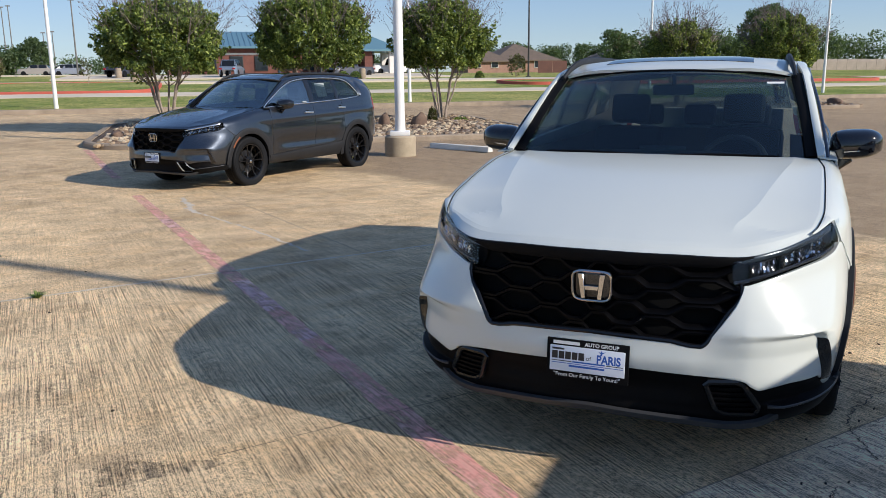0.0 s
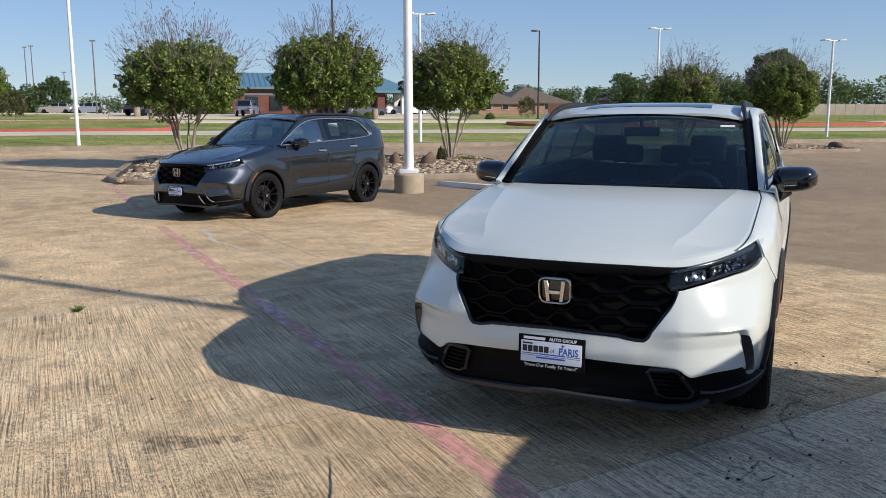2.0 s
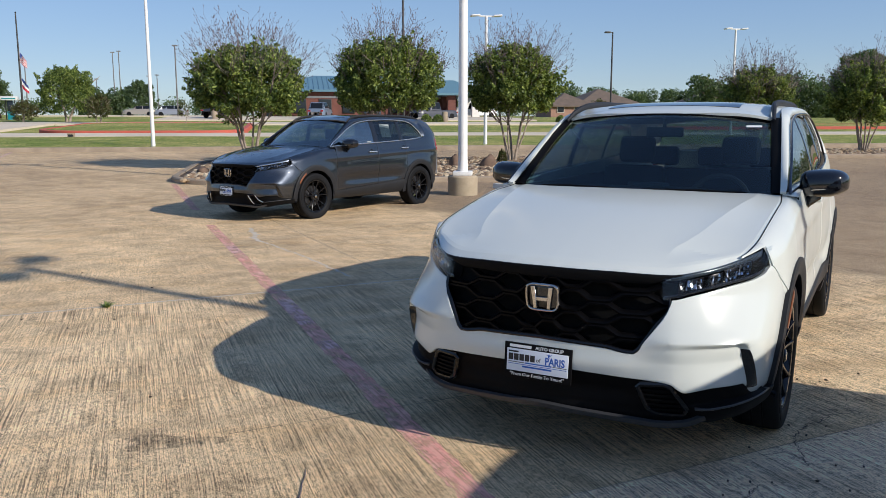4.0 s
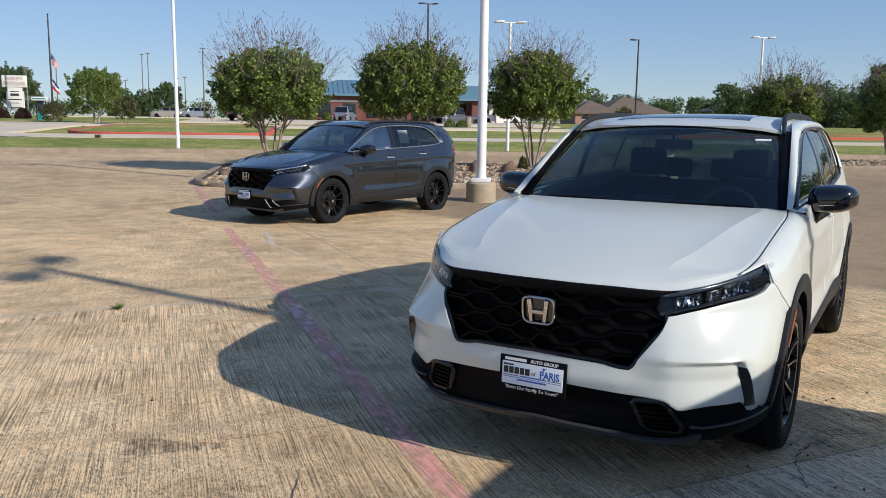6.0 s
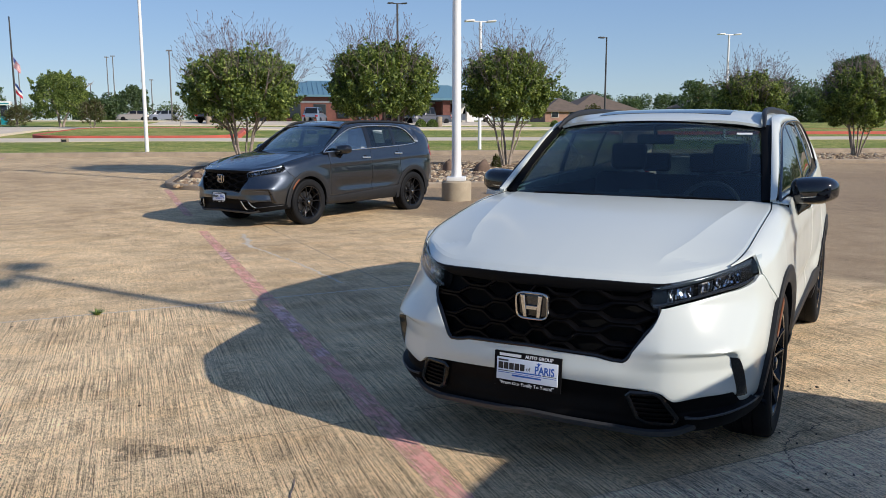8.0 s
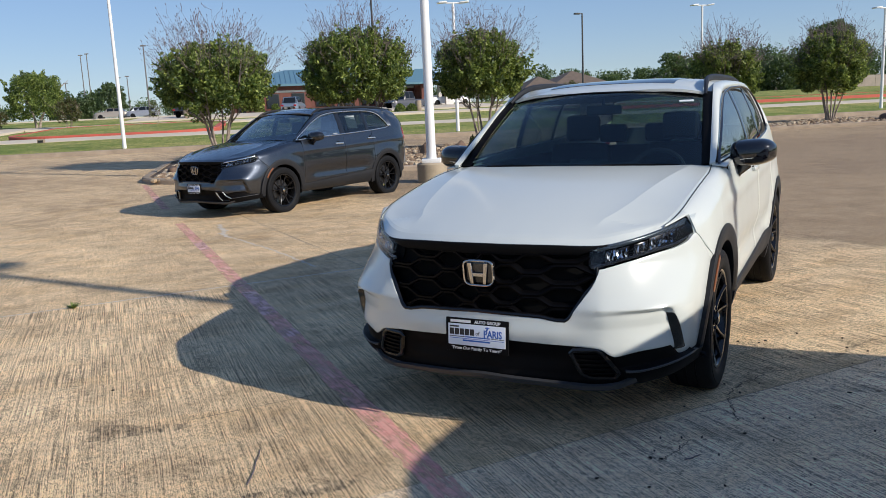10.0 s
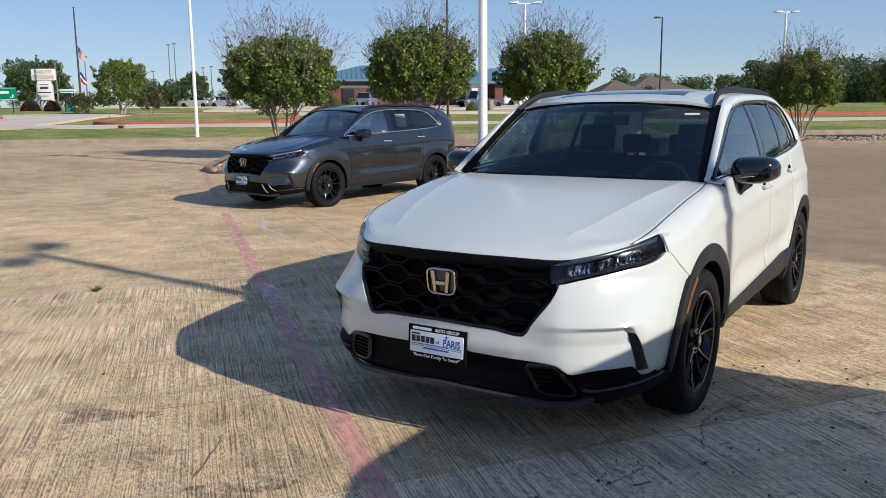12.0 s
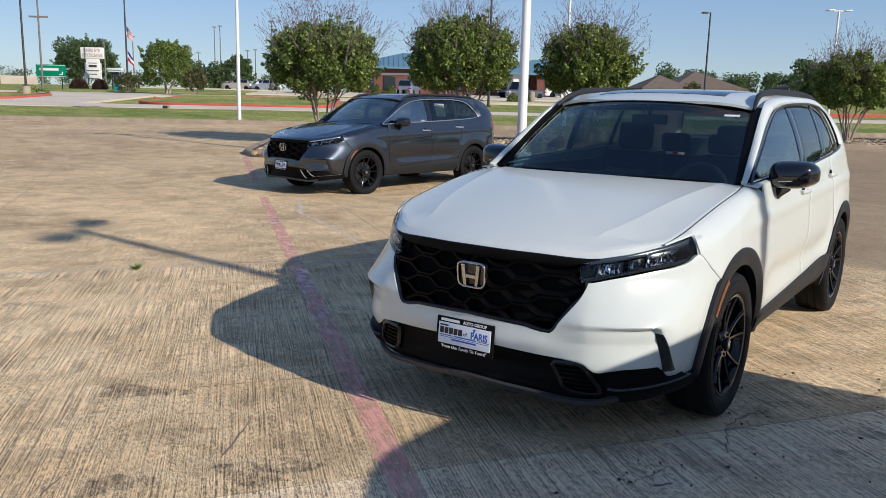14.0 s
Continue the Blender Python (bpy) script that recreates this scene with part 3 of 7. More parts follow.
if sum(f.normal.z for f in bm.faces) < 0:
    bmesh.ops.reverse_faces(bm, faces=bm.faces[:])
tagged(part("ground", bm, M_GRASS), "green mown grass land reaching to the horizon", "ground", kind="structure")

# the lot's kerb
def kerb_bm(w0, w1, l0, l1, h, drop=0.3, bevel=0.03, step=3.0):
    """A long raised strip with a rounded edge, following the land."""
    n = max(2, int((l1 - l0) / step))
    prof = [(w0, -drop), (w0, h - bevel), (w0 + bevel * 0.4, h - bevel * 0.3), (w0 + bevel, h), (w1, h), (w1, -drop)]
    bm = bmesh.new()
    rings = [[bm.verts.new(spot(w, l0 + (l1 - l0) * k / n, z)) for w, z in prof] for k in range(n + 1)]
    for a, b in zip(rings, rings[1:]):
        for i in range(len(prof) - 1):
            bm.faces.new((a[i], a[i + 1], b[i + 1], b[i]))
    bm.faces.new(rings[0][::-1])
    bm.faces.new(rings[-1])
    bmesh.ops.recalc_face_normals(bm, faces=bm.faces[:])
    return bm

tagged(part("kerb", kerb_bm(KERB_W - 0.15, KERB_W + 0.12, -120, 120, 0.19), M_KERB), "long weathered concrete kerb between lot and grass", "kerb", kind="structure")

# ---- the cars: x to the car's left, y from the nose to the tail, z up ----
CAR_C = (0.0, 2.3, 0.62)
HUB_F, HUB_R, HUB_Z, HUB_U = 1.02, 3.78, 0.378, 0.815
NOSE = [(0.18, 0.12), (0.25, 0.035), (0.33, -0.005), (0.45, -0.03), (0.56, -0.03), (0.70, -0.01), (0.82, 0.012), (0.90, 0.03), (1.0, 0.09)]
WIDE = [(0.18, 0.84), (0.30, 0.89), (0.42, 0.913), (0.60, 0.930), (0.75, 0.935), (0.90, 0.930), (1.0, 0.918), (1.10, 0.898), (1.22, 0.868), (1.40, 0.81), (1.58, 0.73)]
PQ = [0, .15, .30, .45, .58, .70, .80, .88, .935, .97, .99, 1.0]
PL = [0, .004, .018, .040, .072, .12, .18, .255, .35, .46, .58, .75]
PH = [0, .006, .025, .055, .098, .18, .29, .40, .495, .60, .72, .95]
TAPER = [(0.0, 1.0), (3.55, 1.0), (4.05, 0.985), (4.35, 0.94), (4.55, 0.84), (4.66, 0.70), (4.70, 0.55)]


# the plan of the nose, from its middle round to the side, drawn smooth
FT = [k / 24 for k in range(24 * (len(PQ) - 1) + 1)]
QD = np.array([lerp(t, list(enumerate(PQ))) for t in FT])
XL = np.array([lerp(t, list(enumerate(PL))) for t in FT])
XH = np.array([lerp(t, list(enumerate(PH))) for t in FT])


def blend_z(z):
    return step01(z, 0.56, 0.84)


def front_v(u, z):
    """How far back the nose lies at a half width u and height z."""
    w = lerp(z, WIDE)
    q = min(1.0, abs(u) / w)
    k = blend_z(z)
    x = float(np.interp(q, QD, XL * (1 - k) + XH * k))
    return lerp(z, NOSE) + x


def side_u(v, z):
    """Half width of the body at a length v and height z."""
    w = lerp(z, WIDE)
    k = blend_z(z)
    q = float(np.interp(v - lerp(z, NOSE), XL * (1 - k) + XH * k, QD))
    flare = 0.0
    for hub in (HUB_F, HUB_R):
        d = math.hypot(v - hub, z - HUB_Z)
        flare = max(flare, 0.014 * (1 - step01(d, 0.46, 0.66)))
    crease = 0.010 * math.exp(-((z - 0.985 - 0.03 * (v - 2.0)) / 0.035) ** 2) * step01(v, 0.9, 1.5)
    scoop = -0.028 * math.exp(-((z - 0.60) / 0.080) ** 2) * step01(v, 1.5, 1.9) * (1 - step01(v, 3.0, 3.4))
    return w * q * lerp(v, TAPER) + flare + crease + scoop


def around(s, z, d=0.0):
    """A point on the shell by s: 0 at the middle of the nose, 1 at the corner's end, then metres along the side."""
    w = lerp(z, WIDE)
    k = blend_z(z)
    if s <= 1.0:
        f = s * (len(PQ) - 1)
        q = float(np.interp(f, FT, QD))
        v = lerp(z, NOSE) + float(np.interp(f, FT, XL * (1 - k) + XH * k))
        return w * q, v, z
    v = lerp(z, NOSE) + PL[-1] * (1 - k) + PH[-1] * k + s - 1.0
    return side_u(v, z), v, z


def s_of_u(u, z):
    return float(np.interp(u / lerp(z, WIDE), QD, FT)) / (len(PQ) - 1)


def s_of_v(v, z):
    k = blend_z(z)
    vv = XL * (1 - k) + XH * k
    x = v - lerp(z, NOSE)
    if x >= vv[-1]:
        return 1.0 + x - float(vv[-1])
    return float(np.interp(x, vv, FT)) / (len(PQ) - 1)


def hood_side(v):
    """The shut line between bonnet and wing."""
    return lerp(v, [(0.36, 0.752), (0.44, 0.787), (0.62, 0.815), (1.2, 0.824), (1.46, 0.80)]), lerp(v, [(0.36, 0.944), (0.44, 0.967), (0.62, 1.016), (1.2, 1.118), (1.46, 1.145)])


def head_low(u):
    return lerp(u, [(0.45, 0.778), (0.516, 0.786), (0.62, 0.810), (0.764, 0.842), (0.815, 0.852), (0.857, 0.872), (0.875, 0.900)])


def head_top(u):
    return lerp(u, [(0.0, 0.902), (0.30, 0.899), (0.50, 0.893), (0.66, 0.915), (0.78, 0.950), (0.865, 0.985)])


def grille_edge(z):
    return lerp(z, [(0.56, 0.398), (0.568, 0.418), (0.580, 0.433), (0.60, 0.446), (0.68, 0.494), (0.755, 0.542), (0.80, 0.538), (0.86, 0.515), (0.90, 0.505)])


def bumper_low(u):
    return lerp(u, [(0.0, 0.470), (0.40, 0.452), (0.54, 0.446), (0.575, 0.438), (0.60, 0.418), (0.633, 0.402), (0.69, 0.413), (0.75, 0.422), (0.845, 0.424), (0.862, 0.398), (0.882, 0.350), (0.94, 0.338)])


def bumper_top(u):
    if u < 0.405:
        return lerp(u, [(0.0, 0.588), (0.30, 0.578), (0.385, 0.563), (0.405, 0.565)])
    if u < 0.545:
        return lerp(u, [(0.405, 0.565), (0.424, 0.574), (0.438, 0.590), (0.452, 0.614), (0.494, 0.68), (0.527, 0.735), (0.545, 0.792)])
    return head_low(u) - 0.004


def wing_seam(v):
    """The shut line between bumper and wing, from the lamp's tip down to the arch."""
    return lerp(v, [(0.40, 0.94), (0.565, 0.893), (0.60, 0.862), (0.668, 0.800), (0.73, 0.752)])


def fin_in(z):
    """The inner edge of the black corner fin, as a length from the nose."""
    return lerp(z, [(0.33, 0.325), (0.426, 0.292), (0.596, 0.232)])


def fin_out(z):
    return lerp(z, [(0.33, 0.425), (0.43, 0.352), (0.575, 0.268), (0.596, 0.243)])


def arch_z(v, hub, r):
    d = abs(v - hub)
    return HUB_Z + math.sqrt(max(0.0, r * r - d * d)) if d < r else 0.0


def sill_top(v):
    return lerp(v, [(1.4, 0.42), (1.7, 0.432), (3.05, 0.505), (3.4, 0.53)])


def belt(v):
    return lerp(v, [(1.40, 1.150), (2.0, 1.178), (2.9, 1.212), (3.5, 1.238), (3.85, 1.262), (4.02, 1.285)])


def dlo_top(v):
    return lerp(v, [(1.44, 1.160), (1.70, 1.310), (2.0, 1.468), (2.25, 1.550), (2.6, 1.588), (3.1, 1.597), (3.5, 1.582), (3.72, 1.535), (3.90, 1.405), (4.02, 1.295)])


def roof_edge(v):
    return (lerp(v, [(1.40, 0.798), (1.7, 0.756), (2.05, 0.708), (2.3, 0.674), (2.8, 0.662), (3.5, 0.650), (4.1, 0.63), (4.40, 0.605), (4.58, 0.66)]),
            lerp(v, [(1.40, 1.138), (1.7, 1.335), (2.0, 1.530), (2.15, 1.595), (2.4, 1.632), (2.8, 1.645), (3.4, 1.644), (4.1, 1.606), (4.40, 1.555), (4.50, 1.44), (4.58, 1.31)]))


def roof_mid(v):
    return lerp(v, [(1.90, 1.590), (2.0, 1.620), (2.15, 1.645), (2.5, 1.672), (3.0, 1.682), (3.6, 1.676), (4.1, 1.646), (4.55, 1.595)])


def glass_pt(v, z, d=0.0):
    return side_u(v, z) * lerp(v, [(1.4, 0.935), (1.8, 0.958), (2.2, 0.985), (2.7, 1.0), (3.2, 0.99), (3.6, 0.98), (4.05, 0.955)]) - 0.012 + d, v, z


def make_wheel(parent, x, y, side, mats):
    """One wheel, its outer face to the given side."""
    w = new("wheel")
    w.parent = parent
    # the tyre sits a little flattened on the ground
    w.matrix_basis = pose(x, y, HUB_Z - 0.014) @ Matrix.Diagonal((side, 1.02, 1.02, 1))
    tyre = lathe_bm([(0.262, -0.10), (0.300, -0.116), (0.335, -0.118), (0.358, -0.108), (0.366, -0.09), (0.368, -0.065),
                     (0.362, -0.062), (0.362, -0.056), (0.3685, -0.053), (0.3685, -0.018), (0.362, -0.014), (0.362, -0.006), (0.3685, -0.003),
                     (0.3685, 0.034), (0.362, 0.037), (0.362, 0.043), (0.368, 0.046), (0.368, 0.065), (0.366, 0.09), (0.358, 0.108),
                     (0.345, 0.1165), (0.335, 0.1165), (0.333, 0.120), (0.300, 0.1205), (0.285, 0.118), (0.270, 0.112), (0.258, 0.098)], 72, "X", closed=True)
    part("tyre", tyre, mats["rubber"], w, "black rubber tyre")
    rim = lathe_bm([(0.240, -0.10), (0.235, -0.06), (0.222, 0.0), (0.232, 0.05), (0.238, 0.092), (0.246, 0.106), (0.258, 0.109), (0.262, 0.100), (0.262, -0.10)], 64, "X", closed=True)
    r = part("rim", rim, mats["wheel_black"], w, "gloss black alloy rim")
    for k in range(10):
        # ten spokes in five splayed pairs, each a bar that tapers outwards
        base = (k // 2) * 72
        spread = (14.0 if k % 2 else -14.0)
        a0, a1 = radians(base + spread * 0.45), radians(base + spread * 1.05)
        p0, p1 = 0.052, 0.243
        path = []
        for i in range(6):
            t = i / 5
            y_ = p0 * math.sin(a0) * (1 - t) + p1 * math.sin(a1) * t
            z_ = p0 * math.cos(a0) * (1 - t) + p1 * math.cos(a1) * t
            path.append((0.070 + 0.030 * t * t, y_, z_))
        sp = tube_bm(path, 0.0105, sides=6, flat=1.3, taper=[1.3, 1.1, 1.0, 0.95, 0.95, 1.15])
        part("spoke", sp, mats["wheel_black"], r, smooth=20.0)
    hubm = lathe_bm([(0.0, 0.104), (0.028, 0.103), (0.034, 0.098), (0.036, 0.086), (0.064, 0.083), (0.078, 0.070), (0.080, 0.02)], 30, "X")
    hub = part("hub_cap", hubm, mats["wheel_black"], w)
    part("hub_badge", lathe_bm([(0.0, 0.1075), (0.020, 0.1068), (0.024, 0.104), (0.024, 0.098)], 24, "X"), mats["emblem"], hub, "small pale metal badge")
    for k in range(5):
        a = radians(72 * k + 36)
        nut = part("wheel_nut", lathe_bm([(0.0, 0.092), (0.008, 0.091), (0.009, 0.07)], 6, "X"), mats["chrome_dark"], w)
        nut.matrix_basis = pose(0, 0.052 * math.sin(a), 0.052 * math.cos(a))
    disc = lathe_bm([(0.07, 0.012), (0.165, 0.012), (0.165, -0.012), (0.07, -0.012)], 40, "X", closed=True)
    part("brake_disc", disc, mats["steel"], w, "grey steel brake disc")
    return w


def emblem_bm(w, h, depth):
    """A rounded ring with two splayed upright bars and a short bridge, in the x-z plane, facing -y."""
    ring = []
    for k in range(40):
        a = 2 * math.pi * k / 40
        c, s = math.cos(a), math.sin(a)
        x = math.copysign(abs(c) ** 0.42, c) * w / 2 * (1.0 + 0.05 * s)
        ring.append((x, 0, math.copysign(abs(s) ** 0.42, s) * h / 2))
    bms = [tube_bm(ring, depth * 0.40, True, 8)]
    for sg in (-1, 1):
        o = [(sg * w * 0.15, -h * 0.43), (sg * w * 0.265, -h * 0.43), (sg * w * 0.355, h * 0.43), (sg * w * 0.215, h * 0.43)]
        if sg < 0:
            o = o[::-1]
        bms.append(prism_bm(o, depth, Matrix.Translation((0, depth * 0.3, 0)) @ pose(0, 0, 0, 90), 0.0015))
    o = [(-w * 0.17, -h * 0.13), (w * 0.17, -h * 0.13), (w * 0.19, h * 0.02), (-w * 0.19, h * 0.02)]
    bms.append(prism_bm(o, depth * 0.9, Matrix.Translation((0, depth * 0.3, 0)) @ pose(0, 0, 0, 90), 0.0015))
    return join_bm(*bms)


def make_plate(car, mats):
    plate = part("plate_frame", join_bm(
        box_bm(-0.161, 0.161, -0.006, 0.006, 0.0, 0.158, 0.004)), mats["low_black"], car, "black licence plate frame with white lettering")
    plate.matrix_basis = pose(0.0, -0.048, 0.395, -4)
    part("plate_panel", box_bm(-0.147, 0.147, -0.009, -0.004, 0.030, 0.131, 0.002), mats["plate_white"], plate, "white dealer plate with blue and black print")
    face = pose(0, -0.0095, 0, 90)
    part("plate_words", text_bm('"From Our Family To Yours!"', 0.0215, pose(0, -0.0068, 0.0155, 90)), mats["print_white"], plate, smooth=0)
    bars = box_bm(-0.135, -0.030, -0.0078, -0.006, 0.1375, 0.150)
    part("plate_top_bar", bars, mats["print_white"], plate, smooth=0)
    part("plate_words", text_bm("AUTO GROUP", 0.0205, pose(0.056, -0.0068, 0.1435, 90), 0.0008, 0.0005), mats["print_white"], plate, smooth=0)
    for k in range(5):
        # five plain blocks for the maker's name
        x = -0.138 + 0.0262 * k
        part("plate_block", box_bm(x, x + 0.0225, -0.0105, -0.0085, 0.079, 0.109, 0.003, 1), mats["print_black"], plate, smooth=0)
    for x0, x1, z0, z1 in ((-0.138, -0.090, 0.115, 0.122), (-0.138, -0.060, 0.0695, 0.0720), (0.075, 0.140, 0.0695, 0.0720)):
        part("plate_rule", box_bm(x0, x1, -0.0105, -0.0085, z0, z1), mats["print_black"], plate, smooth=0)
    part("plate_words", text_bm("of", 0.026, pose(0.006, -0.0092, 0.090, 90)), mats["print_black"], plate, smooth=0)
    part("plate_words", text_bm("PARIS", 0.047, pose(0.084, -0.0092, 0.090, 90) @ Matrix.Diagonal((0.80, 1.0, 1.0, 1.0)), 0.0008, 0.0014), mats["print_blue"], plate, "blue printed word", smooth=0)
    blue = prism_bm([(0.050, 0.108), (0.060, 0.108), (0.058, 0.114), (0.072, 0.124), (0.060, 0.121), (0.056, 0.128), (0.053, 0.121), (0.044, 0.122), (0.054, 0.115)], 0.002, pose(0, -0.0085, 0, 90))
    for x0, x1, z0, z1 in ((-0.056, 0.070, 0.0685, 0.0735), (-0.070, 0.070, 0.050, 0.057), (-0.138, 0.140, 0.0615, 0.0635)):
        part("plate_rule", box_bm(x0, x1, -0.0105, -0.0085, z0, z1), mats["print_blue"], plate, smooth=0)
    part("plate_accent", blue, mats["print_blue"], plate, smooth=0)


def make_car(m, mats, label, group=""):
    car = thing("suv", m, label, "car", group)
    paint, gloss, matt, glass = mats["paint"], mats["gloss_black"], mats["plastic"], mats["glass"]

    def both(name, fn, na, nb, mat, thick=0.012, lab="", roll=0.003, parent=None):
        out = []
        for sg in (1, -1):
            f = (lambda a, b, sg=sg: (lambda p: (p[0] * sg, p[1], p[2]))(fn(a, b)))
            c = (0.0, CAR_C[1], CAR_C[2])
            out.append(part(name, panel_bm(f, na, nb, thick, c, roll), mat, parent or car, lab))
        return out

    def whole(name, fn, na, nb, mat, thick=0.012, lab="", roll=0.003, centre=CAR_C, parent=None):
        return part(name, panel_bm(fn, na, nb, thick, centre, roll), mat, parent or car, lab)

    # dark inner shell that closes the gaps
    def core_fn(a, b):
        v = 0.12 + a * 4.45
        top = min(1.06, hood_side(max(0.34, v))[1] - 0.13) if v < 1.5 else 1.06
        z = 0.30 + b * (top - 0.30)
        u = max(0.05, side_u(v, z) - 0.085 - 0.45 * (1 - step01(v, 0.12, 0.7)))
        for hub in (HUB_F, HUB_R):
            if math.hypot(v - hub, z - HUB_Z) < 0.46:
                u = min(u, 0.60)
        return u, v, z
    both("inner_shell", core_fn, 60, 14, mats["black"], 0.01)
    whole("underbody", lambda a, b: ((a * 2 - 1) * 0.60, 0.50 + b * 4.0, 0.262 + 0.02 * math.sin(b * 9)), 4, 12, mats["black"], 0.05)
    whole("firewall", lambda a, b: ((a * 2 - 1) * 0.70, 1.50, 0.30 + 0.72 * b), 2, 2, mats["black"], 0.03)

    # front bumper, one sheet on each half that meets in the middle
    def on_bumper(p, z):
        """Moves a shell point out to the bumper's bulge and creased cheek."""
        bulge = 0.012 * math.exp(-((z - 0.50) / 0.05) ** 2) * (1 - step01(p[0], 0.35, 0.55))
        past = step01(p[1], fin_in(0.6), fin_out(0.6) + 0.10)
        sharp = float(np.interp(z, (0.39, 0.45, 0.53, 0.590, 0.606, 0.618, 0.67, 0.80), (0.72, 0.62, 0.40, 0.62, 0.86, 1.0, 0.62, 0.0)))
        smooth = float(np.interp(z, (0.33, 0.45, 0.60, 0.70, 0.80), (0.50, 0.72, 0.80, 0.45, 0.0)))
        cheek = 0.030 * (sharp + (smooth - sharp) * past) * step01(p[0], 0.40, 0.58) * (1 - 0.85 * step01(p[1], 0.30, 0.50))
        # the cheek is scooped out under its crease, deepest against the fin
        scoop = 0.030 * (1 - step01(z, 0.592, 0.616)) * (1 - 0.55 * step01(z, 0.54, 0.41)) * step01(p[0], 0.56, 0.80) * (1 - step01(p[1], fin_in(z) + 0.005, max(fin_out(z), fin_in(z) + 0.03)))
        n = Vector((p[0], p[1] - 1.0, 0)).normalized() * scoop
        return p[0] + 0.35 * cheek - n.x, p[1] - bulge - cheek - n.y, z
    def bumper(a, b, sg):
        s = a * s_of_v(0.755, 0.76)
        u0 = around(s, 0.6)[0]
        lo, hi = bumper_low(u0), bumper_top(u0)
        top = hi
        for _ in range(3):
            top = min(hi, wing_seam(around(s, top)[1]))
        hi = top
        # rows lie along the cheek's crease, so that it stays sharp
        k = step01(u0, 0.50, 0.60)
        z = (lo + (hi - lo) * b) * (1 - k) + k * float(np.interp(b, (0, 0.42, 0.58, 1), (lo, 0.592, 0.618, hi)))
        s2 = min(s, s_of_v(min(HUB_F - math.sqrt(max(0.0, 0.47 ** 2 - (z - HUB_Z) ** 2)), 0.80), z))
        q = on_bumper(around(s2, z), z)
        return q[0] * sg, q[1], z
    whole("front_bumper", lambda a, b: bumper(abs(2 * a - 1), b, 1 if a >= 0.5 else -1), 184, 56, paint, 0.02, roll=0.0025)

    # wings
    def wing(a, b):
        v = 0.394 + a * 1.131
        hu, hz = hood_side(v)
        lo = max(arch_z(v, HUB_F, 0.468), 0.40 if v > 1.1 else 0.0)
        if v < 0.72:
            lo = max(lo, head_top(side_u(v, 0.965)) + 0.003 if v < 0.550 else max(lo, wing_seam(v) + 0.0008, lerp(v, [(0.550, 0.985), (0.558, 0.905), (0.564, 0.0)])))
        hz = max(hz, lo + 0.004)
        zs = max(hz - 0.085, lo)
        if b < 0.7:
            z = lo + (zs - lo) * (b / 0.7)
            return side_u(v, z), v, z
        t = (b - 0.7) / 0.3 * math.pi / 2
        u1 = side_u(v, zs)
        # a shoulder between a round and a straight chamfer
        f, k = (b - 0.7) / 0.3, 0.5 * (1 - step01(v, 0.95, 1.35)) * step01(v, 0.45, 0.65)
        return hu + (u1 - hu) * ((1 - k) * math.cos(t) + k * (1 - f)), v, zs + (hz - zs) * ((1 - k) * math.sin(t) + k * f)
    both("front_wing", wing, 110, 26, paint)
    both("seam_backing", lambda a, b: (lambda v: (lambda z: (side_u(v, z) - 0.007, v, z))(wing_seam(v) - 0.03 + 0.07 * b))(0.552 + 0.20 * a), 16, 4, paint, 0.004)

    # doors and rear quarter
    def side_panel(v0, v1):
        def fn(a, b):
            v = v0 + a * (v1 - v0)
            lo = max(sill_top(v), arch_z(v, HUB_R, 0.468)) if v < 4.3 else 0.55
            if v > HUB_R:
                lo = max(lo, 0.55)
            hi = belt(v) - 0.004
            if v > 4.02:
                hi = 1.290
            z = lo + (hi - lo) * b
            return side_u(v, z), v, z
        return fn
    doors = both("front_door", side_panel(1.530, 2.597), 28, 30, paint)
    both("rear_door", side_panel(2.603, 3.400), 34, 30, paint)
    both("rear_quarter", side_panel(3.406, 4.60), 44, 28, paint)

    # arch trims, sills
    for hub in (HUB_F, HUB_R):
        def arch(a, b, hub=hub):
            ang = radians(-12 + 204 * a)
            if hub == HUB_F:
                ang = radians(-10 + 196 * a)
            r = 0.405 + 0.090 * b
            v, z = hub - r * math.cos(ang), HUB_Z + r * math.sin(ang)
            z = max(z, 0.24)
            return side_u(v, z) + 0.012 - 0.01 * (1 - b) ** 2, v, z
        both("arch_trim", arch, 48, 5, mats["arch_black"], 0.05, "dark grey plastic wheel arch trim")
        def liner(a, b, hub=hub):
            ang = radians(-14 + 208 * a)
            return 0.905 - 0.34 * b, hub - 0.43 * math.cos(ang), max(0.2, HUB_Z + 0.43 * math.sin(ang))
        both("arch_liner", liner, 30, 3, mats["black"], 0.01)
    def sill(a, b):
        v = 1.44 + a * 1.92
        hi = sill_top(v) - 0.002
        z = 0.285 + (hi - 0.285) * b
        tuck = -0.05 * (1 - b) ** 3
        return side_u(v, z) + 0.016 + tuck, v, z
    both("side_sill", sill, 40, 8, mats["arch_black"], 0.03, "dark grey plastic side sill")

    # bonnet
    def hood(a, b):
        q = a * 2 - 1
        sg, x = (1 if q >= 0 else -1), abs(q)
        # the columns follow the crease, which spreads towards the screen
        c = 0.60 + 0.27 * b
        x = x / 0.68 * c if x < 0.68 else c + (x - 0.68) / 0.32 * (1 - c)
        u_f = x * 0.765
        zf = head_top(u_f) + 0.004
        vf = front_v(u_f, zf) + 0.006
        vr = 1.34 + 0.125 * x * x
        v = vf + (vr - vf) * b
        us, zs = hood_side(max(0.37, v))
        zr = 1.158 - 0.016 * x * x
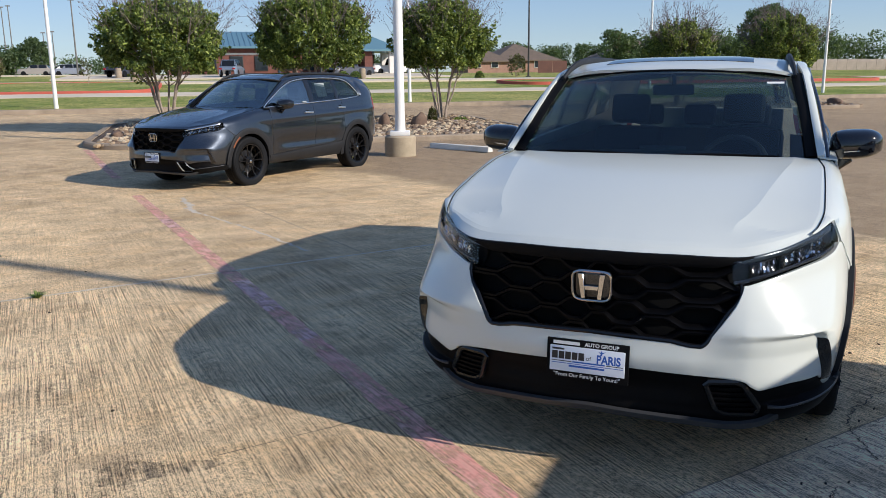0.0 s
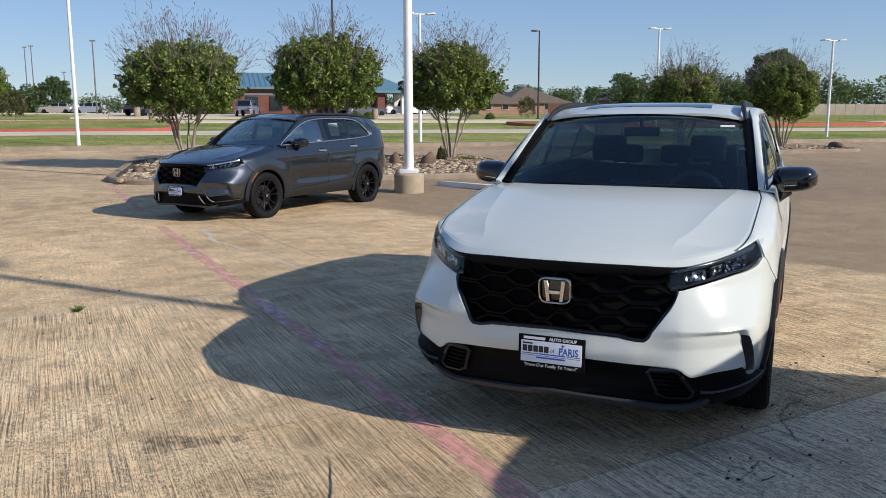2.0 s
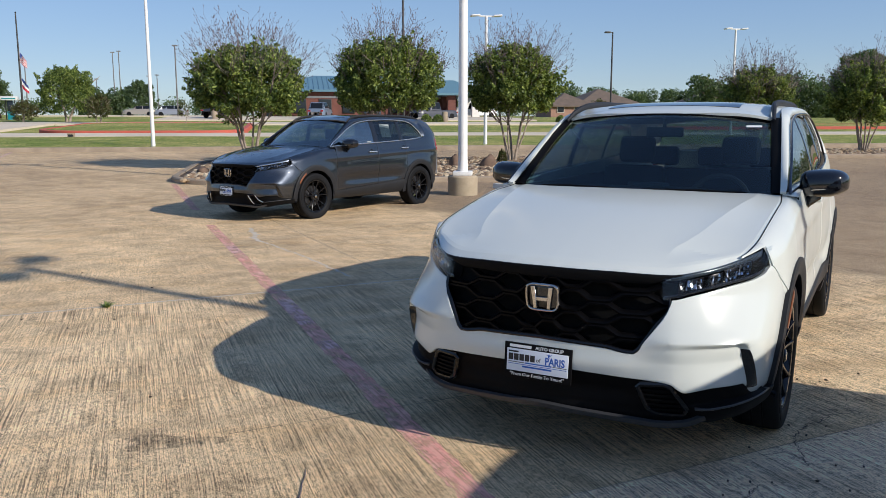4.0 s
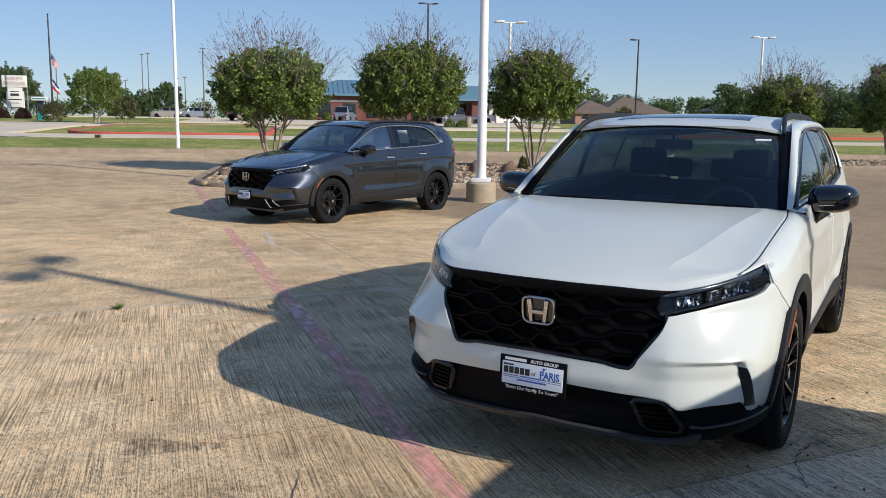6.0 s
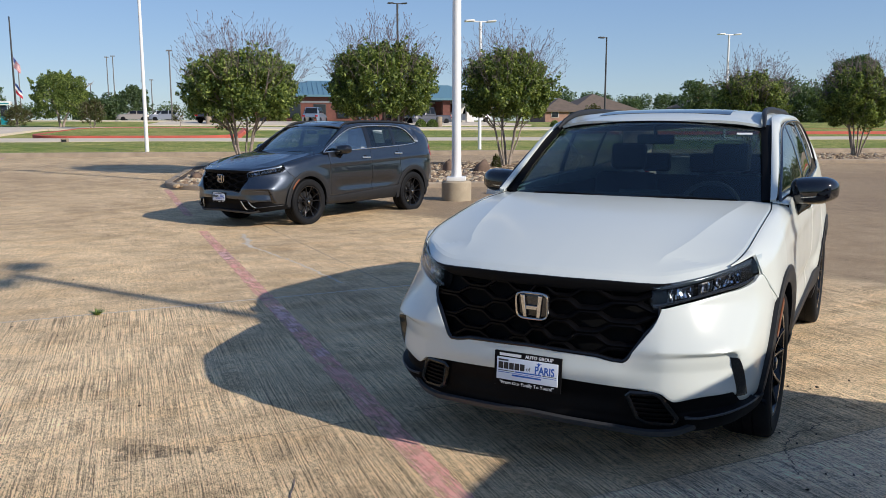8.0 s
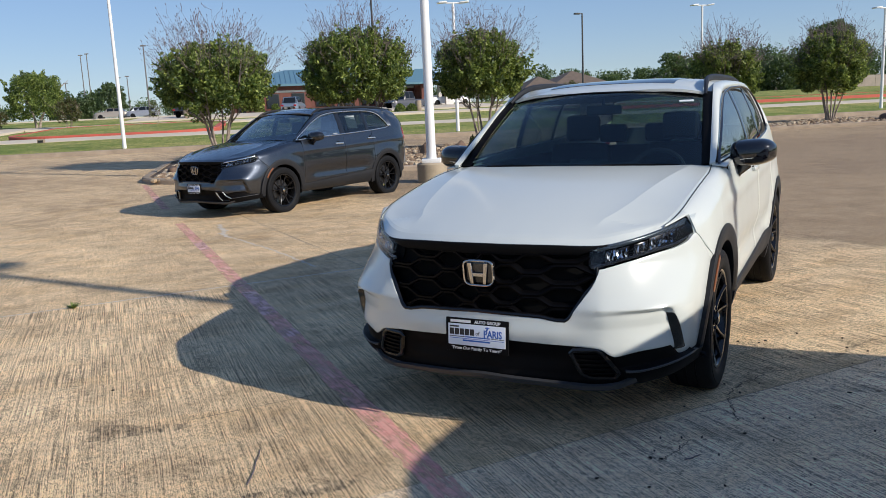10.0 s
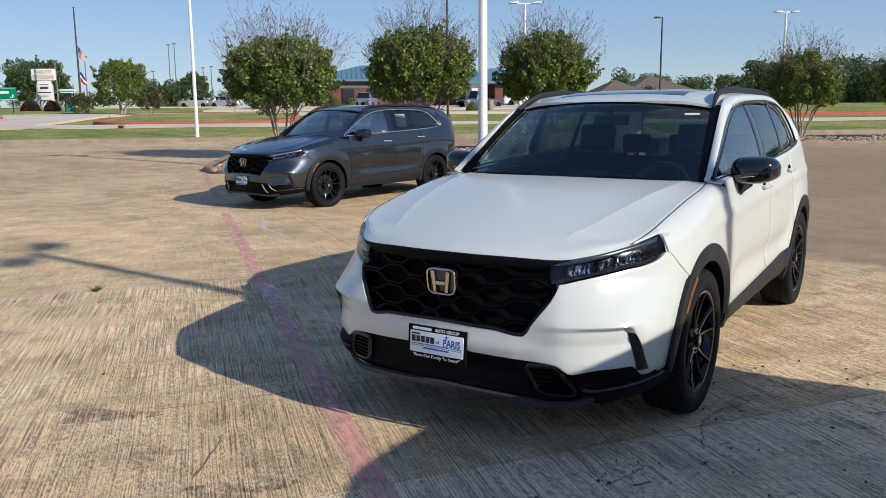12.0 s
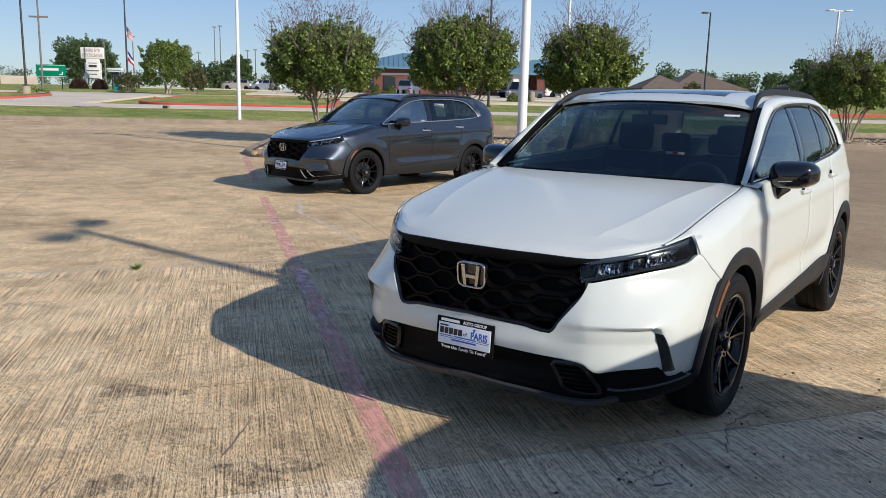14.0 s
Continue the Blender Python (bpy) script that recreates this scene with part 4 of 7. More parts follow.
        z = zf + (zr - zf) * (1 - (1 - b) ** 1.45)
        # a raised middle, folded down along the crease
        fold = max(0.0, (x - c) / (1 - c)) * step01(b, 0.0, 0.15)
        crown = 0.008 * (1 - x * x) * math.sin(math.pi * min(1, b * 0.92 + 0.08))
        # the crease stands up as a ridge, with a shallow hollow inboard of it
        ridge = 0.011 * step01(b, 0.02, 0.22) * (1 - 0.4 * step01(b, 0.6, 1.0)) * (math.exp(-(c - x) / 0.15) if x < c else (1 - fold))
        z = z * (1 - fold) + zs * fold + crown + ridge
        return x * (us - 0.0035) * sg, v, z - 0.014 * (1 - step01(b, 0.0, 0.06))
    bonnet = whole("bonnet", hood, 100, 44, paint, 0.02, centre=(0, 0.8, 0.3))
    bonnet.data.set_sharp_from_angle(angle=radians(3.5))

    for sg in (1, -1):
        # the dark shut line along the bonnet's edge
        seam = []
        for k in range(30):
            v = 0.395 + 1.055 * k / 29
            su, sz = hood_side(v)
            seam.append((su * sg, v, sz - 0.0012))
        part("shut_line", tube_bm(seam, 0.0019, sides=6), mats["black"], car, "dark gap along the bonnet edge")

    # grille
    def grille_pt(u, z, d):
        return u, front_v(u, z) + d, z
    def back(a, b):
        z = 0.565 + b * 0.33
        return grille_pt((a * 2 - 1) * (grille_edge(z) + 0.02), z, 0.075)
    grille = whole("grille", back, 40, 10, mats["black"], 0.01, "black honeycomb grille", centre=(0, 2, 0.7))
    def top_bar(a, b):
        u = (a * 2 - 1) * 0.575
        end = step01(abs(u), 0.43, 0.575)
        hi = head_top(abs(u)) - 0.002
        lo = hi - (0.050 - 0.008 * step01(abs(u), 0.1, 0.5)) * (1 - 0.80 * end)
        z = lo + (hi - lo) * b
        return grille_pt(u, z, -0.004 + 0.005 * end + 0.02 * (1 - b) * (1 - end))
    whole("grille_top_bar", top_bar, 64, 5, mats["low_black"], 0.014, "gloss black bar", centre=(0, 2, 0.7), parent=grille)
    net = bmesh.new()
    rows = 6
    for i in range(rows):
        z0 = 0.597 + i * 0.048
        pts = []
        n = 66
        for k in range(n + 1):
            u = -0.56 + 1.12 * k / n
            ph = (math.copysign(math.log(1 + 2.6 * abs(u)) * 2.35, u) + 0.5 * (i % 2)) % 1.0
            # flats joined by short slants
            h = 0.0 if ph < 0.30 else (ph - 0.30) / 0.2 if ph < 0.5 else 1.0 if ph < 0.80 else 1 - (ph - 0.80) / 0.2
            z = z0 + 0.034 * (h - 0.5)
            if abs(u) > grille_edge(z) - 0.004 or z > head_top(abs(u)) - 0.045 or z < 0.572:
                if len(pts) > 2:
                    tube_bm(pts, 0.0095, sides=6, bm=net, flat=2.0)
                pts = []
                continue
            pts.append(grille_pt(u, z, 0.030))
        if len(pts) > 2:
            tube_bm(pts, 0.0095, sides=6, bm=net, flat=2.0)
    part("grille_net", net, mats["grille_black"], grille, smooth=50)
    # one slim trim on each half: in from the middle, round the corner, up the slant
    for sg in (1, -1):
        edge = [(u, bumper_top(u) + 0.003) for u in [0.41 * k / 12 for k in range(12)]]
        edge += [(grille_edge(z) - 0.003, z) for z in [0.566 + 0.232 * (k / 26) ** 1.3 for k in range(27)]]
        edge = [(sg * u, front_v(u, z) + 0.005, z) for u, z in edge]
        part("grille_trim", tube_bm(edge, 0.0105, sides=8, taper=[1.0] * 34 + [0.9, 0.8, 0.7, 0.6, 0.5]), mats["pod_black"], grille)
    em = part("emblem", emblem_bm(0.150, 0.118, 0.014), mats["emblem"], car, "chrome badge")
    em.matrix_basis = pose(0, front_v(0, 0.765) - 0.004, 0.765, 4)
    part("emblem_back", join_bm(box_bm(-0.07, 0.07, 0.004, 0.05, -0.054, 0.054, 0.015)), gloss, em)

    # headlamps
    def head(d, inset=0.0, top=1.0, bottom=0.0, u0=0.505, u1=0.872):
        def fn(a, b):
            u = u0 + inset + a * (u1 - u0 - 2 * inset)
            lo, hi = head_low(u), head_top(u)
            if u < 0.53:
                lo = max(lo, 0.893 - (u - 0.459) * 1.88)
            bb = bottom + (top - bottom) * b
            z = lo + (hi - lo) * bb
            return around(s_of_u(u, z), z)[0] - d * 0.4, around(s_of_u(u, z), z)[1] + d, z
        return fn
    lamps = both("headlamp", head(0.052), 30, 5, mats["black"], 0.01, "slim LED headlamp behind a clear lens")
    for lamp, sg in zip(lamps, (1, -1)):
        def mir(f, sg=sg):
            return lambda a, b: (lambda p: (p[0] * sg, p[1], p[2]))(f(a, b))
        whole("lamp_lens", mir(head(0.0)), 34, 6, mats["lens"], 0.004, "clear lens", parent=lamp)
        # daytime strip made broader than it is, to stand in for reflected sky
        whole("light_bar", mir(head(0.006, 0.03, 0.96, 0.74)), 34, 3, mats["lamp_strip"], 0.006, "unlit daytime light strip, widened to imitate sky sheen on the lens", parent=lamp)
        whole("lamp_rim", mir(head(0.012, 0.01, 0.16, 0.02)), 34, 2, gloss, 0.012, parent=lamp)
        lrng = random.Random(17)
        for u0, u1, f0, f1, count in ((0.566, 0.640, 0.18, 0.58, 30), (0.672, 0.706, 0.20, 0.58, 12), (0.725, 0.800, 0.24, 0.66, 28)):
            # a nest of small bright facets in a dark bowl
            for k in range(count):
                u, f = lrng.uniform(u0, u1), lrng.uniform(f0, f1)
                z = head_low(u) + (head_top(u) - head_low(u)) * f
                v = around(s_of_u(u, z), z)[1] + lrng.uniform(0.020, 0.036)
                h, w = lrng.uniform(0.003, 0.009), lrng.uniform(0.0012, 0.004)
                facet = part("reflector", box_bm(-w, w, -0.001, 0.001, -h, h), mats["reflector"], lamp, smooth=0)
                facet.matrix_basis = pose(u * sg, v, z, lrng.uniform(-50, 30), lrng.uniform(-35, 35), lrng.uniform(-40, 60) * sg)
            bowl = lambda a, b, u0=u0, u1=u1, f0=f0, f1=f1, sg=sg: (lambda u: (lambda z: (u * sg, around(s_of_u(u, z), z)[1] + 0.040, z))(head_low(u) + (head_top(u) - head_low(u)) * (f0 - 0.06 + (f1 - f0 + 0.12) * b)))(u0 - 0.008 + (u1 - u0 + 0.016) * a)
            whole("lamp_bowl", bowl, 6, 3, mats["pod_black"], 0.004, parent=lamp)

    # lower front, intakes, fins
    def flare(p, z):
        """The lower corner stands proud of the bumper, under a rising edge."""
        edge = lerp(p[0], [(0.60, 0.320), (0.70, 0.333), (0.80, 0.348), (0.92, 0.368)])
        o = step01(p[0], 0.60, 0.71) * lerp(z - edge, [(-0.14, 0.0), (-0.09, 0.024), (-0.012, 0.036), (0.0, 0.032), (0.012, 0.0), (0.05, -0.008)])
        n = Vector((p[0], p[1] - 1.25, 0)).normalized()
        return p[0] + n.x * o, p[1] + n.y * o, z
    def low_front(a, b, sg=1):
        s = a * s_of_v(0.600, 0.3)
        u0 = around(s, 0.35)[0]
        hi = bumper_low(u0) + 0.006
        lo = lerp(u0, [(0, 0.262), (0.5, 0.245), (0.66, 0.240), (0.80, 0.262), (0.92, 0.295)])
        z = lo + (hi - lo) * b
        s2 = min(s, s_of_v(HUB_F - math.sqrt(max(0.0, 0.45 ** 2 - (z - HUB_Z) ** 2)), z))
        p = around(s2, z)
        dip = 0.028 * (1 - step01(p[0], 0.36, 0.46)) * math.exp(-((z - 0.385) / 0.055) ** 2)
        f = flare(p, z)
        return f[0] * sg, f[1] + 0.014 * (1 - step01(p[0], 0.62, 0.72)) + dip - 0.022 * (1 - step01(b, 0.0, 0.28)) * (1 - step01(p[0], 0.60, 0.70)), z
    whole("lower_bumper", lambda a, b: low_front(abs(2 * a - 1), b, 1 if a >= 0.5 else -1), 144, 34, mats["low_black"], 0.03, "black lower bumper")
    def lip(a, b):
        q = a * 2 - 1
        u = q * 0.70
        z = lerp(abs(u), [(0, 0.266), (0.40, 0.250), (0.54, 0.240), (0.62, 0.246), (0.70, 0.275)]) - 0.012 + 0.026 * b
        return u, front_v(u, 0.30) - 0.012 - 0.012 * b, z
    whole("front_lip", lip, 60, 2, mats["lip"], 0.02, "dark grey front lip", centre=(0, 2, 0.5))
    for sg in (1, -1):
        corner = [(0.432, 0.432), (0.560, 0.436), (0.628, 0.318), (0.612, 0.285), (0.505, 0.292), (0.470, 0.315)]
        ring = []
        for i in range(len(corner)):
            (x0, z0), (x1, z1) = corner[i], corner[(i + 1) % len(corner)]
            for t in (0.12, 0.35, 0.65, 0.88):
                u, z = x0 + (x1 - x0) * t, z0 + (z1 - z0) * t
                ring.append((u * sg, front_v(u, z) - 0.004, z))
        pod = part("bumper_intake", tube_bm(ring, 0.013, True, 8, flat=0.8), mats["pod_black"], car, "gloss black ribbed air intake")
        def pback(a, b, sg=sg):
            z = 0.295 + 0.135 * b
            u0, u1 = lerp(z, [(0.29, 0.50), (0.32, 0.465), (0.432, 0.435)]), lerp(z, [(0.29, 0.61), (0.32, 0.622), (0.432, 0.562)])
            u = u0 + (u1 - u0) * a
            return u * sg, front_v(u, z) + 0.03, z
        whole("intake_back", pback, 6, 6, mats["black"], 0.01, centre=(0, 2, 0.5), parent=pod)
        for k in range(5):
            z = 0.312 + 0.023 * k
            u0, u1 = lerp(z, [(0.29, 0.50), (0.32, 0.468), (0.432, 0.437)]), lerp(z, [(0.29, 0.61), (0.32, 0.620), (0.432, 0.560)])
            pts = [((u0 + (u1 - u0) * t / 6) * sg, front_v(u0 + (u1 - u0) * t / 6, z) + 0.010, z) for t in range(7)]
            part("slat", tube_bm(pts, 0.006, sides=6, flat=1.8), mats["grille_black"], pod)
        # the blade's edge, coloured paler than the bumper in place of a highlight
        def blade(a, b, sg=sg):
            u = 0.650 + 0.235 * a
            z = lerp(u, [(0.60, 0.320), (0.70, 0.333), (0.80, 0.348), (0.92, 0.368)]) - 0.013 + 0.012 * b
            p = flare(around(s_of_u(u, z), z), z)
            n = Vector((p[0], p[1] - 1.25, 0)).normalized() * 0.003
            return (p[0] + n.x) * sg, p[1] + n.y, z
        whole("bumper_blade", blade, 24, 3, mats["lip"], 0.02, "dark grey blade, paler to imitate its edge highlight", centre=(0, 2, 0.4))
        def fin(a, b, sg=sg):
            z = 0.578 - 0.182 * b
            v = fin_in(z) + (fin_out(z) - fin_in(z)) * a
            p = on_bumper(around(s_of_v(v, z), z), z)
            n = Vector((p[0], p[1] - 1.0, 0)).normalized() * (0.004 + 0.006 * math.sin(math.pi * a))
            return (p[0] + n.x) * sg, p[1] + n.y, z
        whole("corner_fin", fin, 8, 20, gloss, 0.02, "gloss black air curtain fin")
        def marker(a, b, sg=sg):
            ang = radians(30 + 27 * a)
            r = 0.424 + 0.026 * b
            v, z = HUB_F - r * math.cos(ang), HUB_Z + r * math.sin(ang)
            return (side_u(v, z) + 0.017) * sg, v, z
        whole("side_marker", marker, 12, 3, mats["amber"], 0.006, "amber side marker")

    # windscreen, roof
    def screen(a, b):
        q = a * 2 - 1
        bot = Vector((q * 0.752, 1.35 + 0.135 * q * q, 1.138 - 0.004 * q * q))
        top = Vector((q * 0.645, 1.905 + 0.180 * q * q, 1.588 - 0.040 * q * q))
        p = bot.lerp(top, b)
        n = Vector((0.15 * q, -0.62, 0.78)).normalized()
        return p + n * (0.035 * math.sin(math.pi * b) * (1 - 0.5 * q * q))
    whole("windscreen", screen, 30, 18, glass, 0.005, "dark tinted windscreen", centre=(0, 2.8, 0.6)).visible_shadow = True
    for sg in (1, -1):
        seal = [Vector(screen(0.5 + 0.5 * sg, k / 16)) + Vector(((0.036 - 0.010 * k / 16) * sg, 0.010 - 0.004 * k / 16, 0.010)) for k in range(17)]
        part("screen_seal", tube_bm(seal, 0.013, sides=8, flat=3.5, taper=[1.0 - 0.25 * k / 16 for k in range(17)]), mats["low_black"], car)
    top_seal = [Vector(screen(k / 20, 1.0)) + Vector((0, 0.008, 0.0)) for k in range(21)]
    part("screen_seal", tube_bm(top_seal, 0.007, sides=6), mats["low_black"], car)
    whole("cowl", lambda a, b: ((a * 2 - 1) * 0.77, 1.30 + 0.13 * (a * 2 - 1) ** 2 + 0.10 * b, 1.118 + 0.012 * b), 24, 3, mats["black"], 0.01, "black cowl panel", centre=(0, 1.4, 0.5))
    for x0, x1 in ((0.02, 0.62), (-0.60, -0.06)):
        pts = []
        for k in range(9):
            x = x0 + (x1 - x0) * k / 8
            q = x / 0.752
            pts.append((x, 1.335 + 0.135 * q * q + 0.03, 1.148 + 0.008 * math.sin(math.pi * k / 8)))
        part("wiper", tube_bm(pts, 0.006, sides=6), mats["black"], car, "black wiper arm")
    def roof(a, b):
        q = a * 2 - 1
        v = 1.905 + 0.008 + 0.180 * q * q * (1 - step01(b, 0, 0.3)) + b * 2.50
        eu, ez = roof_edge(v)
        mid = roof_mid(v)
        x = abs(q)
        if v < 2.3:
            k = step01(v, 2.05, 2.35)
            ez = ez * k + (1.590 - 0.040) * (1 - k)
        return q * (eu - 0.004), v, mid + (ez - mid) * x ** 2.6
    whole("roof", roof, 40, 40, paint, 0.02, centre=(0, 3, 0.5))
    def sunroof(a, b):
        q = (a * 2 - 1) * 0.64
        bb = 0.095 + 0.30 * b
        p = roof((q + 1) / 2, bb)
        return p[0], p[1], p[2] + 0.006
    whole("sunroof", sunroof, 20, 10, mats["dark_glass"], 0.006, "dark glass sunroof", centre=(0, 3, 0.5))
    fin_o = [(0.0, 0.0), (0.17, 0.0), (0.165, 0.055), (0.14, 0.062), (0.07, 0.030)]
    part("antenna", prism_bm([(x, y) for x, y in fin_o], 0.035, Matrix.Translation((0.0175, 4.0, roof_mid(4.1) - 0.004)) @ pose(0, 0, 0, 90, 0, 90) , 0.008), gloss, car, "shark fin antenna")

    # pillars, cant rail, rear pillar
    def upper(a, b):
        v = 1.42 + a * 3.13
        eu, ez = roof_edge(v)
        if v < 4.02:
            z0 = dlo_top(v) + 0.004
        else:
            z0 = 1.288
        g = glass_pt(v, z0, 0.012) if v < 4.02 else (side_u(v, z0), v, z0)
        k = b
        u = g[0] + (eu - g[0]) * k + 0.022 * math.sin(math.pi * k) * (0.5 if v < 2.1 else 1.0)
        z = z0 + (ez - z0) * k + 0.010 * math.sin(math.pi * k)
        return u, v, max(z, z0)
    both("roof_side", upper, 70, 8, paint, 0.015)
    def shoulder(a, b):
        v = 1.43 + a * 1.45
        z = belt(v)
        u0, u1 = side_u(v, z - 0.005), glass_pt(v, z)[0] - 0.01
        return u0 + (u1 - u0) * b, v, z - 0.005 + 0.008 * b
    both("door_shoulder", shoulder, 30, 3, paint, 0.01)
    for sg in (1, -1):
        # side windows: door glasses, pillar covers and the small rear one
        def win(v0, v1, d, sg=sg, lean=0.0):
            def fn(a, b):
                v = v0 + a * (v1 - v0)
                lo, hi = belt(v), dlo_top(v)
                z = lo + max(hi - lo, 0.001) * b
                vv = v + lean * (b - 0.5)
                g = glass_pt(vv, z, d)
                return g[0] * sg, vv, z
            return fn
        whole("side_window", win(1.470, 2.560, 0.0), 26, 12, mats["side_glass"], 0.004, "tinted door glass")
        whole("side_window", win(2.655, 3.300, 0.0), 16, 12, mats["privacy"], 0.004, "dark tinted door glass")
        whole("side_window", win(3.365, 4.005, 0.0), 16, 12, mats["privacy"], 0.004, "dark tinted rear side glass")
        whole("door_pillar", win(2.550, 2.665, 0.004), 4, 12, gloss, 0.006)
        whole("door_pillar", win(3.290, 3.375, 0.004), 4, 12, gloss, 0.006)
        outline = [(1.455 + 2.55 * k / 40, belt(1.455 + 2.55 * k / 40)) for k in range(41)]
        outline += [(4.005 - 2.55 * k / 40, dlo_top(4.005 - 2.55 * k / 40)) for k in range(1, 40)]
        pts = [(glass_pt(v, z, 0.024)[0] * sg, v, z) for v, z in outline]
        part("window_trim", tube_bm(pts, 0.0080, True, 6), mats["window_trim"], car, "bright window surround")
        # handles
        for v, z in ((2.45, 1.045), (3.36, 1.095)):
            hb = box_bm(-0.012, 0.014, -0.105, 0.105, -0.012, 0.012, 0.009, 3)
            h = part("door_handle", hb, mats["handle"], car)
            h.matrix_basis = pose(sg * (side_u(v, z) + 0.012), v, z, -2)
            # no hollow is cut; a black disc stands in for the shade behind the handle
            cup = part("handle_recess_shade", lathe_bm([(0.0, 0.0), (0.035, 0.002), (0.040, -0.004)], 16, "X"), mats["black"], h)
            cup.matrix_basis = pose(-0.012 * sg, -0.02, 0)
        # roof rail
        rail = []
        for k in range(25):
            t = k / 24
            v = 2.03 + t * 2.17
            eu, ez = roof_edge(v)
            lift = 0.024 * min(1.0, math.sin(math.pi * min(max(t, 0.0), 1.0)) * 3.2)
            rail.append(((eu - 0.045) * sg, v, ez + 0.002 + lift))
        part("roof_rail", tube_bm(rail, 0.021, sides=10, flat=0.8, taper=[0.55, 0.8] + [1.0] * 21 + [0.8, 0.55]), mats["arch_black"], car, "black roof rail")
        # door mirror
        mb = bmesh.new()
        bmesh.ops.create_uvsphere(mb, u_segments=28, v_segments=18, radius=1.0)
        for v in mb.verts:
            x, y, z = v.co
            y2 = y * 0.105 if y < 0 else min(y * 0.105, 0.050)
            w = 0.128
            xx = math.copysign(abs(x) ** 0.62, x) * w
            zz = math.copysign(abs(z) ** (0.62 if z > 0 else 0.42), z) * (0.088 - 0.024 * x * abs(x) if z > 0 else 0.070 - 0.018 * max(0.0, x))
            v.co = Vector((xx * sg, y2 + 0.030 * x, zz + 0.012 * x))
        if sg < 0:
            bmesh.ops.reverse_faces(mb, faces=mb.faces[:])
        mirror = part("door_mirror", mb, mats["mirror_black"], car, "gloss black door mirror")
        mirror.matrix_basis = pose(sg * 0.985, 1.790, 1.185)
        sig = [(sg * (-0.06 + 0.175 * k / 12), -0.112 + 0.085 * (k / 12) ** 3 + 0.008, -0.026 + 0.018 * k / 12) for k in range(13)]
        part("mirror_signal", tube_bm(sig, 0.0045, sides=6), mats["lamp_chrome"], mirror, "pale signal strip")
        foot = tube_bm([(-0.13 * sg, 0.02, -0.125), (-0.085 * sg, 0.0, -0.088), (-0.03 * sg, -0.01, -0.05)], 0.042, sides=10, flat=0.6, taper=[1.2, 1.0, 0.9])
        part("mirror_foot", foot, mats["mirror_black"], mirror)
        mg = part("mirror_glass", lathe_bm([(0.0, 0.0), (0.078, 0.0), (0.080, -0.004)], 24, "Y"), mats["mirror"], mirror)
        mg.matrix_basis = pose(0, 0.054, 0) @ Matrix.Diagonal((1.35, 1, 0.8, 1))

    # rear
    def tail(z0, z1, half):
        def fn(a, b):
            q = a * 2 - 1
            z = z0 + (z1 - z0) * b
            u = q * half
            v = 4.70 - 0.16 * abs(q) ** 3 - 0.30 * max(0, z - 0.98) - 0.05 * step01(z, 0.6, 0.3)
            return u, v, z
        return fn
    whole("tailgate", tail(0.62, 1.28, 0.60), 24, 12, paint, 0.02, centre=(0, 3, 0.8))
    whole("rear_bumper", tail(0.30, 0.615, 0.70), 24, 6, matt, 0.03, "dark grey rear bumper", centre=(0, 3, 0.8))
    def rear_glass(a, b):
        q = a * 2 - 1
        eu, ez = roof_edge(4.42)
        v = 4.62 - 0.20 * b - 0.09 * q * q
        return q * (0.66 - 0.08 * b), v, 1.285 + (roof_mid(4.5) - 0.03 - 1.285) * b
    whole("rear_window", rear_glass, 20, 8, mats["privacy"], 0.004, "dark tinted rear window", centre=(0, 3, 0.8))
    whole("spoiler", lambda a, b: ((a * 2 - 1) * 0.57, 4.38 + 0.13 * b - 0.04 * (a * 2 - 1) ** 2, roof_mid(4.42) + 0.004 - 0.02 * b), 16, 3, paint, 0.02, centre=(0, 4.4, 1))
    for sg in (1, -1):
        def lamp(a, b, sg=sg):
            z = 1.02 + 0.22 * b
            v = 4.47 + 0.14 * a
            u = side_u(v, min(z, 1.22)) - 0.10 * max(0, z - 1.22)
            return (u + 0.010) * sg, v, z
        whole("tail_lamp", lamp, 10, 10, mats["tail_red"], 0.02, "red tail lamp")

    # cabin
    ink = mats["cabin"]
    dash = tube_bm([(-0.68, 1.62, 1.02), (-0.3, 1.60, 1.045), (0.3, 1.60, 1.045), (0.68, 1.62, 1.02)], 0.11, sides=12, flat=2.0)
    part("dashboard", dash, ink, car, "black dashboard")
    sw = tube_bm([(0.185 * math.cos(2 * math.pi * k / 28), 0.0, 0.185 * math.sin(2 * math.pi * k / 28)) for k in range(28)], 0.016, True, 8)
    wheel = part("steering_wheel", join_bm(sw, box_bm(-0.17, 0.17, -0.01, 0.012, -0.02, 0.02, 0.008), box_bm(-0.06, 0.06, -0.02, 0.012, -0.05, 0.05, 0.015)), mats["cabin_grey"], car, "black steering wheel")
    wheel.matrix_basis = pose(0.37, 1.98, 1.03, -22)
    part("screen_unit", box_bm(-0.13, 0.13, 1.70, 1.72, 1.05, 1.17, 0.008), gloss, car)
    for sx in (-0.37, 0.37):
        seat = join_bm(box_bm(sx - 0.24, sx + 0.24, 2.02, 2.55, 0.45, 0.64, 0.06, 3))
        st = part("seat", seat, ink, car, "black front seat")
        part("seat_back", box_bm(-0.23, 0.23, -0.07, 0.07, 0.0, 0.62, 0.06, 3, m=pose(sx, 2.56, 0.62, -14)), ink, st)
        part("headrest", box_bm(-0.13, 0.13, -0.05, 0.05, 0.0, 0.20, 0.045, 3, m=pose(sx, 2.74, 1.24, -8)), ink, st)
